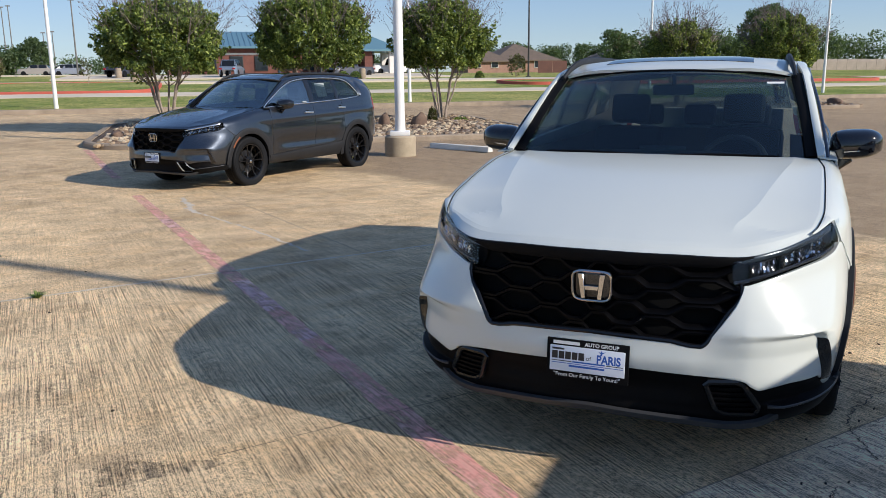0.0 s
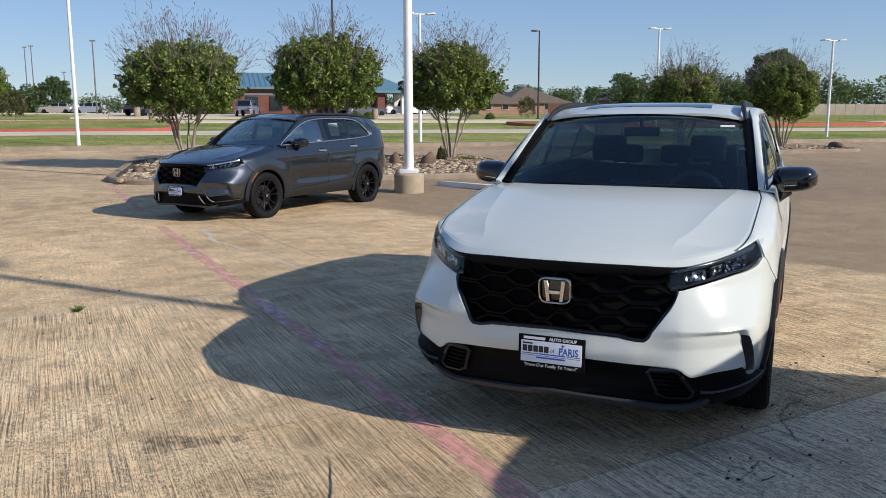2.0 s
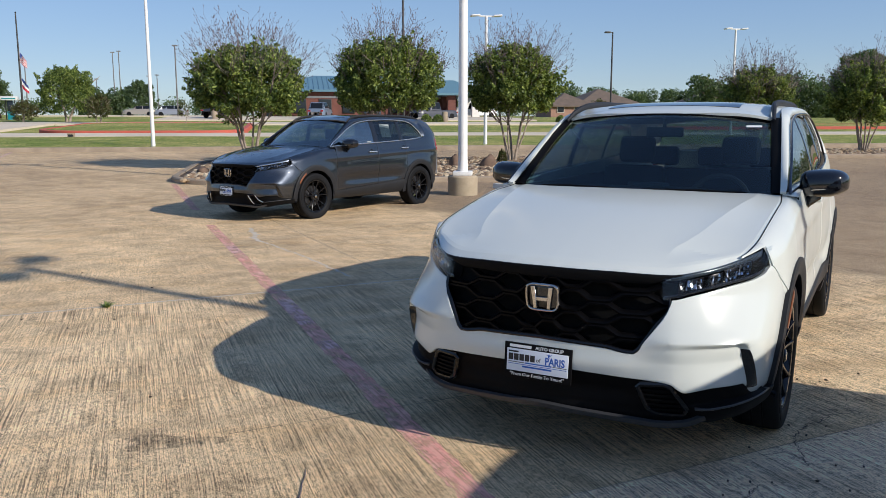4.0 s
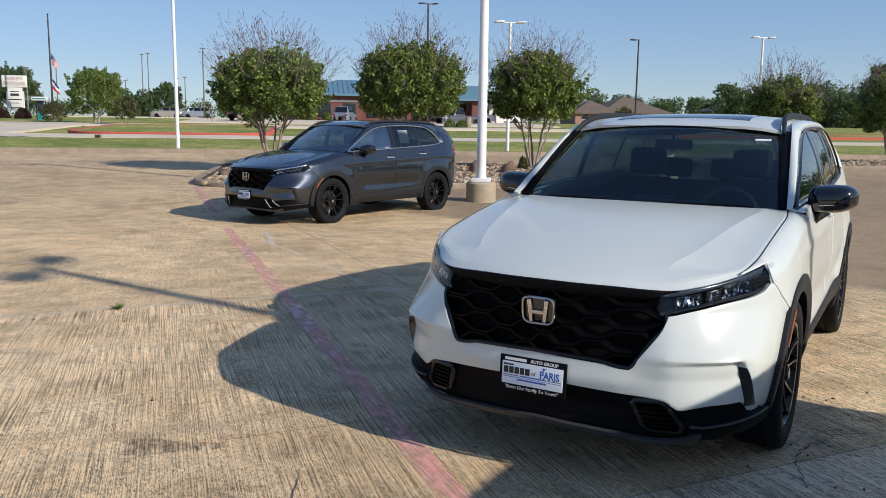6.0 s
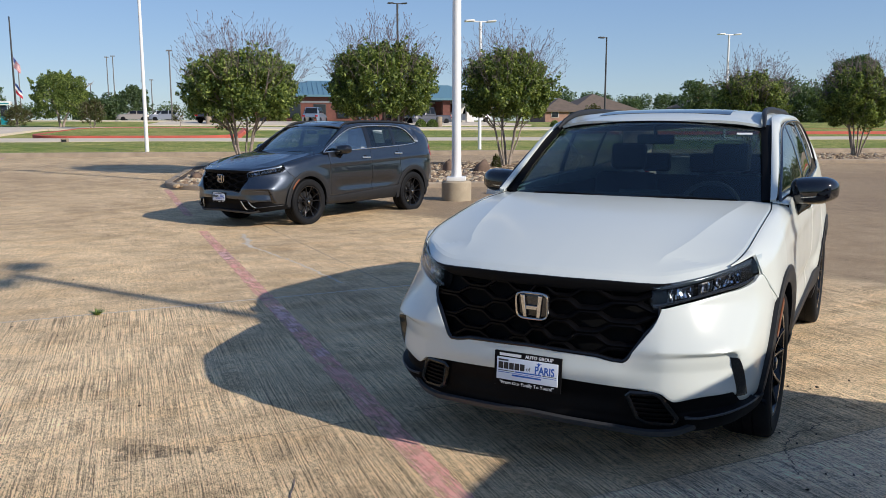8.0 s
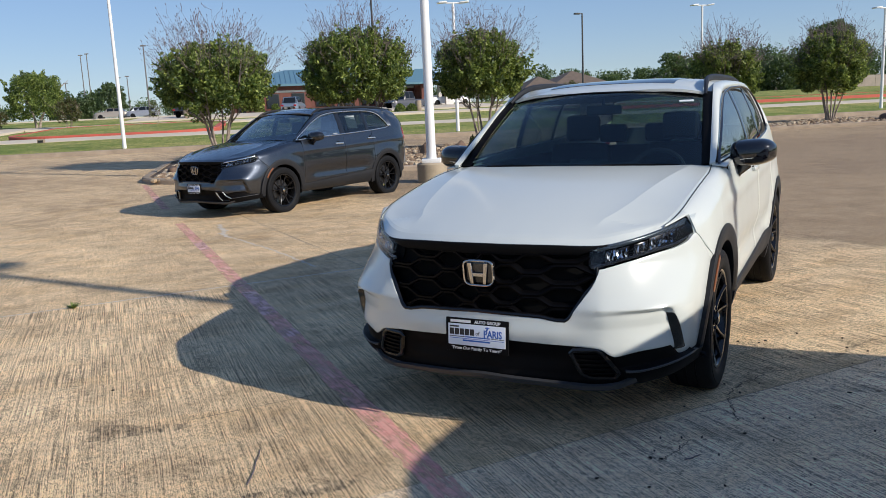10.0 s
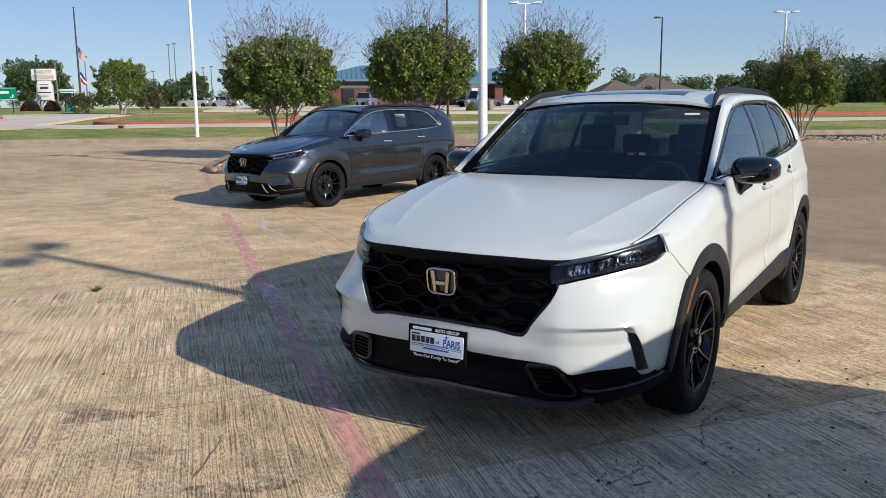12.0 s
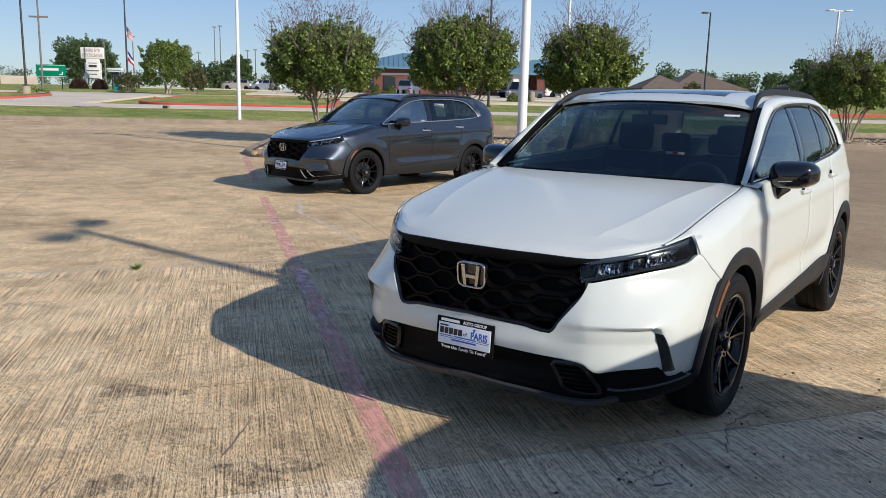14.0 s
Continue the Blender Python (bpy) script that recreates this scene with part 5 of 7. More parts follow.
    part("rear_bench", join_bm(box_bm(-0.62, 0.62, 3.0, 3.5, 0.45, 0.65, 0.06), box_bm(-0.62, 0.62, -0.07, 0.07, 0.0, 0.56, 0.06, m=pose(0, 3.52, 0.62, -16))), ink, car, "black rear bench")
    for sx in (-0.40, 0.0, 0.40):
        part("headrest", box_bm(sx - 0.12, sx + 0.12, 3.66, 3.75, 1.18, 1.34, 0.04, 3), ink, car)
    rv = part("rear_view_mirror", join_bm(box_bm(-0.12, 0.12, -0.015, 0.015, -0.032, 0.032, 0.014, 3), tube_bm([(0, 0, 0.02), (0, -0.03, 0.09)], 0.012)), mats["cabin_grey"], car)
    rv.matrix_basis = pose(0.0, 2.06, 1.475)
    whole("headliner", lambda a, b: ((a * 2 - 1) * 0.58, 2.10 + 2.3 * b, 1.575 - 0.04 * (a * 2 - 1) ** 2), 6, 6, ink, 0.01, centre=(0, 3, 0))
    whole("cabin_floor", lambda a, b: ((a * 2 - 1) * 0.74, 1.5 + 3.0 * b, 0.42), 2, 4, ink, 0.03, centre=(0, 3, 0))
    for sg in (1, -1):
        whole("door_card", lambda a, b, sg=sg: (sg * (0.80 - 0.02 * b), 1.55 + 2.9 * a, 0.42 + 0.72 * b), 8, 4, ink, 0.02, centre=(0, 3, 0.8))

    if "screen_sticker" in mats:
        q = 0.565
        p = Vector(screen(0.5 + 0.5 * q / 0.66, 0.86))
        st = part("screen_sticker", box_bm(-0.045, 0.045, -0.002, 0.002, -0.008, 0.008), mats["screen_sticker"], car, "white strip on the windscreen", smooth=0)
        st.matrix_basis = Matrix.Translation(p + Vector((0, -0.008, 0.006))) @ pose(0, 0, 0, -52, 0, 6)
    if "price_label" in mats:
        g = glass_pt(2.95, 1.40)
        lb = part("price_label", box_bm(-0.002, 0.002, -0.13, 0.13, -0.12, 0.12), mats["price_label"], car, "pale paper label inside the rear door glass", smooth=0)
        lb.matrix_basis = pose(g[0] - 0.012, g[1], g[2], 0, -18, 0)
        g = glass_pt(2.42, 1.215)
        lb = part("price_label", box_bm(-0.002, 0.002, -0.05, 0.05, -0.012, 0.012), mats["price_label"], car, smooth=0)
        lb.matrix_basis = pose(g[0] + 0.006, g[1], g[2], 0, -18, 0)
    if "accent" in mats:
        for sg in (1, -1):
            pts = [(sg * u, front_v(u, z) - 0.014, z) for u, z in ((0.450, 0.425), (0.475, 0.37), (0.500, 0.31), (0.520, 0.292))]
            part("intake_accent", tube_bm(pts, 0.007, sides=6), mats["accent"], car, "silver accent strip")
            pts = [(sg * u, front_v(u, z) - 0.014, z) for u, z in ((0.570, 0.425), (0.605, 0.36), (0.655, 0.325), (0.72, 0.315))]
            part("intake_accent", tube_bm(pts, 0.007, sides=6), mats["accent"], car, "silver accent strip")
    make_plate(car, mats)
    for x, y, side in ((HUB_U, HUB_F, 1), (-HUB_U, HUB_F, -1), (HUB_U, HUB_R, 1), (-HUB_U, HUB_R, -1)):
        make_wheel(car, x, y, side, mats)
    return car


# ---- the cars in place ----
white_suv = make_car(pose(-0.530, 2.895, 0, 0, 0, 5.4), MATS_WHITE, "pearl white compact SUV with black grille and black wheels, parked", "parked SUVs")
make_car(pose(-8.92, 8.25, 0, 0, 0, -1.0), MATS_GREY, "dark grey metallic compact SUV with black wheels, parked", "parked SUVs")
copy_thing(white_suv, pose(3.27, 0.27, 0, 0, 0, 3.0))


# ---- lamp posts ----
def lamp_post(w, l, h, white=True, heads=2, base=0.35, base_r=0.0, turn=0.0, m=None):
    mat = M_POLE_WHITE if white else M_POLE_DARK
    post = thing("lamp_post", m or stand(w, l, turn), ("tall white lamp post, double head" if white else "tall dark lamp post, box head") + (" on round concrete base" if base_r else ""), "lamp post", "lamp posts")
    z0 = 0.0
    if base_r:
        part("base", lathe_bm([(base_r * 1.02, -0.1), (base_r, 0.02), (base_r, base - 0.03), (base_r - 0.03, base)], 28), M_BASE, post, "round concrete base")
        z0 = base
    r = 0.085 if h < 9 else 0.10
    part("plate", box_bm(-0.2, 0.2, -0.2, 0.2, z0, z0 + 0.09, 0.02), mat, post)
    part("pole", lathe_bm([(r * 1.1, z0 + 0.08), (r, z0 + 0.4), (r * 0.72, h)], 16), mat, post)
    if heads == 2:
        part("arm", box_bm(-0.34, 0.34, -0.035, 0.035, h - 0.03, h + 0.03, 0.01), mat, post)
        for sx in (-1, 1):
            head = prism_bm([(-0.22, -0.17), (0.20, -0.21), (0.24, 0.0), (0.20, 0.21), (-0.22, 0.17)], 0.075, bevel=0.02)
            part("lamp_head", head, mat, post).matrix_basis = pose(sx * 0.53, 0, h - 0.01, 0, -5 * sx, 0 if sx > 0 else 180)
    else:
        part("arm", box_bm(-0.05, 0.35, -0.04, 0.04, h - 0.10, h - 0.03, 0.01), mat, post)
        part("lamp_head", box_bm(0.25, 0.85, -0.2, 0.2, h - 0.12, h + 0.03, 0.03), mat, post)
    return post

lamp_post(0, 0, 9.0, base=0.42, base_r=0.315, m=pose(-8.22, 13.95, 0.03, 0, 0, 30))
lamp_post(0, 0, 9.0, base=0.42, base_r=0.315, m=pose(9.52, 4.80, 0.0, 0, 0, 139))
lamp_post(36.6, -5.25, 7.9)
lamp_post(36.6, 9.9, 6.1)
lamp_post(45.5, 27.95, 6.6)
lamp_post(38, 34.7, 5.6)
lamp_post(78, 33.4, 9.0, white=False, heads=1, turn=180)
lamp_post(62, 9.6, 9.8, white=False, heads=2)
lamp_post(62, -25.3, 7.6, white=False, heads=1, base=0.8, base_r=0.3)
# ---- trees ----
def leaf_mesh(centres, size, rng, name="crown"):
    """Many small folded leaves, each its own island, at the given places."""
    n = len(centres)
    c = np.array(centres)
    d = rng.normal(size=(n, 3))
    d /= np.linalg.norm(d, axis=1)[:, None]
    e = np.cross(d, rng.normal(size=(n, 3)))
    e /= np.linalg.norm(e, axis=1)[:, None]
    s = size * rng.uniform(0.6, 1.3, size=(n, 1))
    a, b = c - d * s, c + d * s
    k = np.cross(d, e)
    p, q = c + e * s * 0.5 + k * s * 0.15, c - e * s * 0.5 + k * s * 0.15
    verts = np.stack([a, p, b, q], axis=1).reshape(-1, 3)
    idx = np.arange(n) * 4
    faces = np.concatenate([np.stack([idx, idx + 1, idx + 2], 1), np.stack([idx, idx + 2, idx + 3], 1)])
    me = bpy.data.meshes.new(name)
    me.from_pydata(verts.tolist(), [], faces.tolist())
    return me


def crown_points(n, lumps, rng):
    """Places near the skins of many overlapping lumps."""
    w = np.array([l[3] ** 2 for l in lumps])
    pick = rng.choice(len(lumps), size=n, p=w / w.sum())
    out = []
    for i in pick:
        x, y, z, r = lumps[i]
        d = rng.normal(size=3)
        d /= np.linalg.norm(d)
        k = r * rng.uniform(0.30, 1.60) ** 0.5
        out.append((x + d[0] * k, y + d[1] * k, z + d[2] * k * 0.85))
    return out


def make_tree(m, tall, width, low, seed, leaves=30000, leaf=0.060, stems=6, twigs=True, mat=None, label="", stem_r=0.036):
    rng = np.random.default_rng(seed)
    tree = thing("tree", m, label, "tree", "")
    lumps = []
    mid = (low + tall) / 2
    off = Vector((seed * 3.1, seed * 1.7, 0))
    def env(t):
        # a dome, widest low down, with a flat underside
        return math.sqrt(max(0.0, 1 - ((t - 0.36) / 0.66) ** 2)) if t > 0.36 else 0.66 + 0.34 * math.sin(math.pi / 2 * t / 0.36)
    def uneven(a, t):
        # bays and bulges round the crown
        return 1.0 + 0.30 * noise.noise(Vector((2.1 * math.cos(a), 2.1 * math.sin(a), 2.6 * t)) + off)
    for k in range(84):
        a = 2.39996 * k + rng.uniform(-0.3, 0.3)
        t = (k + 0.5) / 84
        lr = width * rng.uniform(0.055, 0.10)
        z = low + rng.uniform(-0.25, 0.2) + lr * 0.7 + (tall - low - 1.6 * lr) * t
        rr = max(0.0, (width / 2 * env(t) * uneven(a, t) - lr * 0.9)) * rng.uniform(0.78, 1.05) * (1 if k % 4 else 0.5)
        if k % 4 == 0 and t < 0.36 or t < 0.22 and k % 2 == 0:
            continue
        lumps.append((rr * math.cos(a), rr * math.sin(a), z, lr))
    for k in range(170 if twigs else 60):
        # leafy shoots, strung with small clumps, that reach up and out of the dome
        a, t = rng.uniform(0, 2 * math.pi), rng.uniform(0.02, 1.0)
        rr = width / 2 * env(min(t, 0.97)) * uneven(a, t) * rng.uniform(0.80, 0.98)
        p = Vector((rr * math.cos(a), rr * math.sin(a), low + (tall - low) * t * 0.96))
        d = Vector((math.cos(a) * (1.0 - 0.7 * t), math.sin(a) * (1.0 - 0.7 * t), 0.35 + 0.7 * t)).normalized() + Vector(rng.normal(size=3) * 0.18)
        ln = width * rng.uniform(0.03, 0.105)
        for i in range(3):
            lumps.append((*(p + d * ln * (i + 0.3) / 2), width * (0.036 - 0.008 * i)))
    trunk = bmesh.new()
    tips = []
    for k in range(stems):
        a = 2 * math.pi * k / stems + rng.uniform(-0.4, 0.4)
        spread = width * 0.42 * rng.uniform(0.5, 1.2)
        pts = []
        for i in range(8):
            t = i / 7
            bend = t ** 1.35
            pts.append((0.10 * math.cos(a) + spread * bend * math.cos(a) + 0.085 * rng.normal() * t, 0.10 * math.sin(a) + spread * bend * math.sin(a) + 0.085 * rng.normal() * t, -0.05 + (mid + 0.25 * (tall - low)) * t))
        tube_bm(pts, stem_r * rng.uniform(0.8, 1.15), sides=7, bm=trunk, taper=[1.25, 1.0, 0.9, 0.8, 0.68, 0.55, 0.42, 0.28])
        for b in range(5):
            s = pts[3 + b % 4]
            a2 = a + rng.uniform(-1.3, 1.3)
            ln = width * rng.uniform(0.18, 0.34)
            q = [s]
            for i in range(1, 5):
                t = i / 4
                q.append((s[0] + ln * t * math.cos(a2), s[1] + ln * t * math.sin(a2), s[2] + ln * 0.8 * t + 0.04 * rng.normal()))
            tube_bm(q, stem_r * 0.42, sides=5, bm=trunk, taper=[1, 0.8, 0.6, 0.45, 0.3])
            tips.append(q[-1])
    part("trunk", trunk, M_BARK, tree, "several pale brown stems rising from one root")
    for t in tips:
        f = min(1.0, 0.36 * width / max(1e-3, math.hypot(t[0], t[1])))
        lumps.append((t[0] * f, t[1] * f, max(low + 0.3, min(t[2], tall - 0.5)), width * 0.09))
    me = leaf_mesh(crown_points(leaves, lumps, rng), leaf, rng)
    me.materials.append(mat or M_LEAF)
    crown = new("crown", me)
    crown.parent = tree
    if twigs:
        tw = bmesh.new()
        for k in range(190):
            a = rng.uniform(0, 2 * math.pi)
            rr = width * 0.56 * math.sqrt(rng.uniform(0, 1.0))
            z0 = tall - (tall - low) * (0.06 + 0.45 * (rr / (width * 0.5)) ** 2)
            p0 = Vector((rr * 0.8 * math.cos(a), rr * 0.8 * math.sin(a), z0))
            ln = rng.uniform(0.5, 1.35)
            out = Vector((math.cos(a) * (0.25 + 0.8 * rr / width), math.sin(a) * (0.25 + 0.8 * rr / width), 1.0)).normalized()
            p1 = p0 + out * ln * 0.5 + Vector(rng.normal(size=3) * 0.05)
            p2 = p0 + out * ln + Vector(rng.normal(size=3) * 0.10)
            tube_bm([p0, p1, p2], 0.0050, sides=3, bm=tw, taper=[1.3, 0.9, 0.45])
            for b in range(4):
                s = p1.lerp(p2, rng.uniform(0, 1))
                e = s + Vector(rng.normal(size=3) * 0.12) + out * 0.10
                tube_bm([s, e], 0.0038, sides=3, bm=tw, taper=[1, 0.7])
                tube_bm([e, e + out * 0.05], 0.0085, sides=4, bm=tw)
        part("twig_spray", tw, M_TWIG, tree, "bare brown twigs with seed heads above the leaves", smooth=0)
    return tree

ISL = "dense green crape myrtle with bare twigs on top"
make_tree(stand(24.0, -0.5, 20), 3.55, 3.35, 1.62, 11, leaves=29000, label=ISL, stems=8)
make_tree(stand(25.0, 3.8, 70), 3.90, 3.45, 1.75, 12, leaves=30000, label=ISL, stems=8)
make_tree(stand(25.0, 7.95, 130), 3.8, 2.9, 1.7, 13, leaves=26000, label=ISL, stems=7)
make_tree(stand(29.3, 19.6, 130), 3.45, 2.8, 1.4, 14, leaves=30000, label=ISL, stems=7)
make_tree(stand(29.3, 24.6, 200), 3.65, 3.0, 1.4, 15, leaves=32000, label=ISL, stems=6)


def treeline(w, l0, l1, tall, seed, deep=8.0, n=9000, leaf=0.28, mat=None, label="distant belt of green trees", gaps=0.25, across=False):
    """A far belt of trees: one mass of leaf clumps with an uneven top."""
    rng = np.random.default_rng(seed)
    pts = []
    trees = []
    l = l0
    while l < l1:
        r = tall * rng.uniform(0.28, 0.48)
        trees.append((l, rng.uniform(0, deep), tall * rng.uniform(1 - gaps, 1.05), r))
        l += r * rng.uniform(0.8, 1.5)
    lumps = []
    for l, d, h, r in trees:
        p = spot(l, w + d) if across else spot(w + d, l)
        for k in range(18):
            a = rng.uniform(0, 2 * math.pi)
            t = rng.uniform(0.05, 0.90)
            e = math.sin(math.pi * min(1.0, 0.15 + 0.75 * t))
            lumps.append((p.x + r * 0.7 * e * math.cos(a), p.y + r * 0.7 * e * math.sin(a), p.z + h * t * 0.92, r * rng.uniform(0.32, 0.52)))
    me = leaf_mesh(crown_points(int(n * 1.6), lumps, rng), leaf, rng, "tree_belt")
    me.materials.append(mat or M_LEAF_FAR)
    return tagged(new("tree_belt", me), label, "trees", kind="stuff")

FAR = "round green tree on the far lawn"
make_tree(stand(74, -18.0), 4.7, 4.8, 0.75, 16, leaf=0.085, leaves=24000, stems=2, twigs=False, label=FAR, stem_r=0.10)
make_tree(stand(72, -20.9), 1.9, 2.0, 0.25, 17, leaf=0.08, leaves=2500, stems=4, twigs=False, label="small reddish green shrub tree on the lawn", mat=M_LEAF_RED, stem_r=0.03)
make_tree(stand(68, -14.2), 2.5, 2.0, 0.5, 18, leaf=0.08, leaves=2500, stems=4, twigs=False, label="small reddish green shrub tree on the lawn", mat=M_LEAF_RED, stem_r=0.03)
make_tree(stand(64, -7.2), 2.0, 0.9, 0.7, 19, leaf=0.06, leaves=500, stems=1, twigs=False, label="thin young tree on the grass island", mat=M_LEAF_RED, stem_r=0.03)
make_tree(stand(80, 32.9), 2.3, 2.0, 0.3, 20, leaf=0.09, leaves=1600, stems=3, twigs=False, label="small sparse tree on the far lawn", mat=M_LEAF_RED, stem_r=0.03)
make_tree(stand(110, 88, 0), 10.2, 9.0, 2.6, 21, leaf=0.17, leaves=20000, stems=2, twigs=False, label="tall broad green tree behind the lawn", mat=M_LEAF_FAR, stem_r=0.22)
make_tree(stand(140, -48.3), 7.6, 10.5, 1.2, 22, leaf=0.18, leaves=20000, stems=2, twigs=False, label="broad green tree behind the roadside sign", mat=M_LEAF_FAR, stem_r=0.22)
make_tree(stand(140, -23.1), 5.7, 4.8, 0.6, 23, leaf=0.15, leaves=10000, stems=1, twigs=False, label=FAR, mat=M_LEAF_FAR, stem_r=0.15)
treeline(150, -33, -27, 5.2, 31, 3, 3000)
treeline(165, 62, 98, 7.6, 32, 10, 12000)
treeline(130, 92, 170, 8.8, 33, 10, 20000)
treeline(122, 69, 101, 7.6, 36, 7, 14000)
treeline(190, -20, 62, 5.5, 34, 12, 9000)
treeline(210, -150, -20, 5.0, 35, 12, 9000)
treeline(120, 170, 300, 9.0, 37, 10, 9000)
treeline(120, -110, 110, 9.0, 38, 10, 9000, 0.6, across=True)
treeline(-110, -110, 118, 9.0, 39, 10, 9000, 0.6)
# ---- roads and islands behind the lot ----
def flat_sheet(name, w0, w1, l0, l1, mat, lift, label, cat, step=6.0):
    nw, nl = max(1, int((w1 - w0) / 3)), max(1, int((l1 - l0) / step))
    b = sheet_bm([w0 + (w1 - w0) * k / nw for k in range(nw + 1)], [l0 + (l1 - l0) * k / nl for k in range(nl + 1)], lift, 0.2)
    return tagged(part(name, b, mat, smooth=0), label, cat, kind="structure")

flat_sheet("road", 46.3, 50.4, -140, 140, M_DRIVE, 0.13, "pale concrete service road behind the grass", "road")
flat_sheet("driveway", 50.44, 71.9, -75, -17.5, M_DRIVE, 0.125, "pale concrete driveway mouth", "driveway")
flat_sheet("driveway", 67.6, 71.9, -17.4, 40, M_DRIVE, 0.122, "pale concrete driveway", "driveway")
flat_sheet("parking_area", 79.5, 96.5, -12, 26, M_DRIVE, 0.12, "pale concrete parking area by the brick building", "parking")
flat_sheet("parking_area", 118.0, 136.0, -34, -8, M_DRIVE, 0.12, "pale concrete parking area far across the lawn", "parking")
flat_sheet("road", 62.5, 65.0, 40.5, 200, M_DRIVE, 0.14, "pale distant concrete lane", "road")


def island(w0, w1, l0, l1, r, kerb_mat, top_mat, label, rise=0.13, border=0.18):
    """A long island with rounded ends: a kerb round a filled bed."""
    pts = []
    for cw, cl, a0 in ((w1 - r, l1 - r, 0), (w0 + r, l1 - r, 90), (w0 + r, l0 + r, 180), (w1 - r, l0 + r, 270)):
        for k in range(9):
            a = radians(a0 + 90 * k / 8)
            pts.append((cw + r * math.cos(a), cl + r * math.sin(a)))
    bed = thing("kerbed_island", Matrix(), label, "island", kind="structure")
    cwm, clm = (w0 + w1) / 2, (l0 + l1) / 2
    bm = bmesh.new()
    def ring(shrink, z):
        out = []
        for w, l in pts:
            dw, dl = w - cwm, l - clm
            # centre of the rounded corner that this point belongs to
            cw = math.copysign((w1 - w0) / 2 - r, dw)
            cl = math.copysign((l1 - l0) / 2 - r, dl)
            k = (r - shrink) / r
            out.append(bm.verts.new(spot(cwm + cw + (dw - cw) * k, clm + cl + (dl - cl) * k, z)))
        return out
    rings = [ring(0, -0.15), ring(0, rise - 0.03), ring(0.03, rise), ring(border, rise), ring(border, rise - 0.08)]
    n = len(pts)
    for a, b in zip(rings, rings[1:]):
        for k in range(n):
            bm.faces.new((a[k], a[(k + 1) % n], b[(k + 1) % n], b[k]))
    bmesh.ops.recalc_face_normals(bm, faces=bm.faces[:])
    part("island_kerb", bm, kerb_mat, bed, smooth=30)
    bm = bmesh.new()
    bm.faces.new(ring(border - 0.02, rise - 0.03))
    bmesh.ops.recalc_face_normals(bm, faces=bm.faces[:])
    if bm.faces[:][0].normal.z < 0:
        bmesh.ops.reverse_faces(bm, faces=bm.faces[:])
    part("island_bed", bm, top_mat, bed, smooth=0)
    return bed

island(50.5, 66.8, -14.6, -2.0, 3.2, M_RED_KERB, M_GRASS, "grass island with a red painted kerb", 0.26, 0.35)
island(52.6, 63.5, -70, -23.2, 2.6, M_RED_KERB, M_GRASS, "grass island with a red painted kerb", 0.26, 0.35)
island(57.8, 64.5, 24.0, 60, 2.5, M_RED_KERB, M_GRASS, "grass island with a red painted kerb", 0.22, 0.3)
M_BED = grainy("brown_mulch", (0.11, 0.075, 0.05), (0.06, 0.042, 0.03), 0.95, 3, 30, 0.6, 0.02)
island(18.6, 27.2, -2.3, 9.3, 1.6, M_KERB, M_BED, "kerbed tree island filled with river rock")
island(26.9, 31.6, 16.8, 27.5, 1.4, M_KERB, M_BED, "kerbed tree island filled with river rock")


def rocks(w0, w1, l0, l1, n, seed, label):
    """A bed of loose stones, each a squashed lump."""
    rng = np.random.default_rng(seed)
    ico = bmesh.new()
    bmesh.ops.create_icosphere(ico, subdivisions=1, radius=1.0)
    base = np.array([v.co[:] for v in ico.verts])
    tri = np.array([[v.index for v in f.verts] for f in ico.faces])
    ico.free()
    vs, fs = [], []
    for k in range(n):
        w, l = rng.uniform(w0, w1), rng.uniform(l0, l1)
        p = spot(w, l, 0.055)
        s = rng.uniform(0.04, 0.115)
        q = np.linalg.qr(rng.normal(size=(3, 3)))[0]
        b = (base * (s * rng.uniform(0.7, 1.2, size=(1, 3))) * rng.uniform(0.85, 1.12, size=(len(base), 1))) @ q
        b[:, 2] *= 0.75
        vs.append(b + np.array(p) + np.array([0, 0, s * 0.35]))
        fs.append(tri + len(base) * k)
    me = bpy.data.meshes.new("river_rock")
    me.from_pydata(np.concatenate(vs).tolist(), [], np.concatenate(fs).tolist())
    me.materials.append(M_STONES)
    return tagged(new("river_rock", me), label, "rocks", kind="stuff")

M_STONES = material("stones", (0.4, 0.3, 0.2), 0.85)
sn = Nodes(M_STONES)
sn.set("Base Color", sn.mix(sn.ramp(sn.noise(sn.coord.outputs["Object"], 14, 4), [(0.3, 0.35), (0.7, 0.0)]),
       sn.ramp(sn.geo.outputs["Random Per Island"], [(0.0, (0.10, 0.065, 0.045)), (0.3, (0.26, 0.18, 0.11)), (0.6, (0.44, 0.33, 0.20)), (0.85, (0.58, 0.48, 0.33)), (1.0, (0.20, 0.17, 0.15))]), (0.10, 0.07, 0.05)))
rocks(18.9, 26.9, -1.9, 9.0, 6200, 41, "brown and tan river rocks filling a tree island")
rocks(27.2, 31.3, 17.1, 27.2, 2200, 42, "brown and tan river rocks filling a tree island")


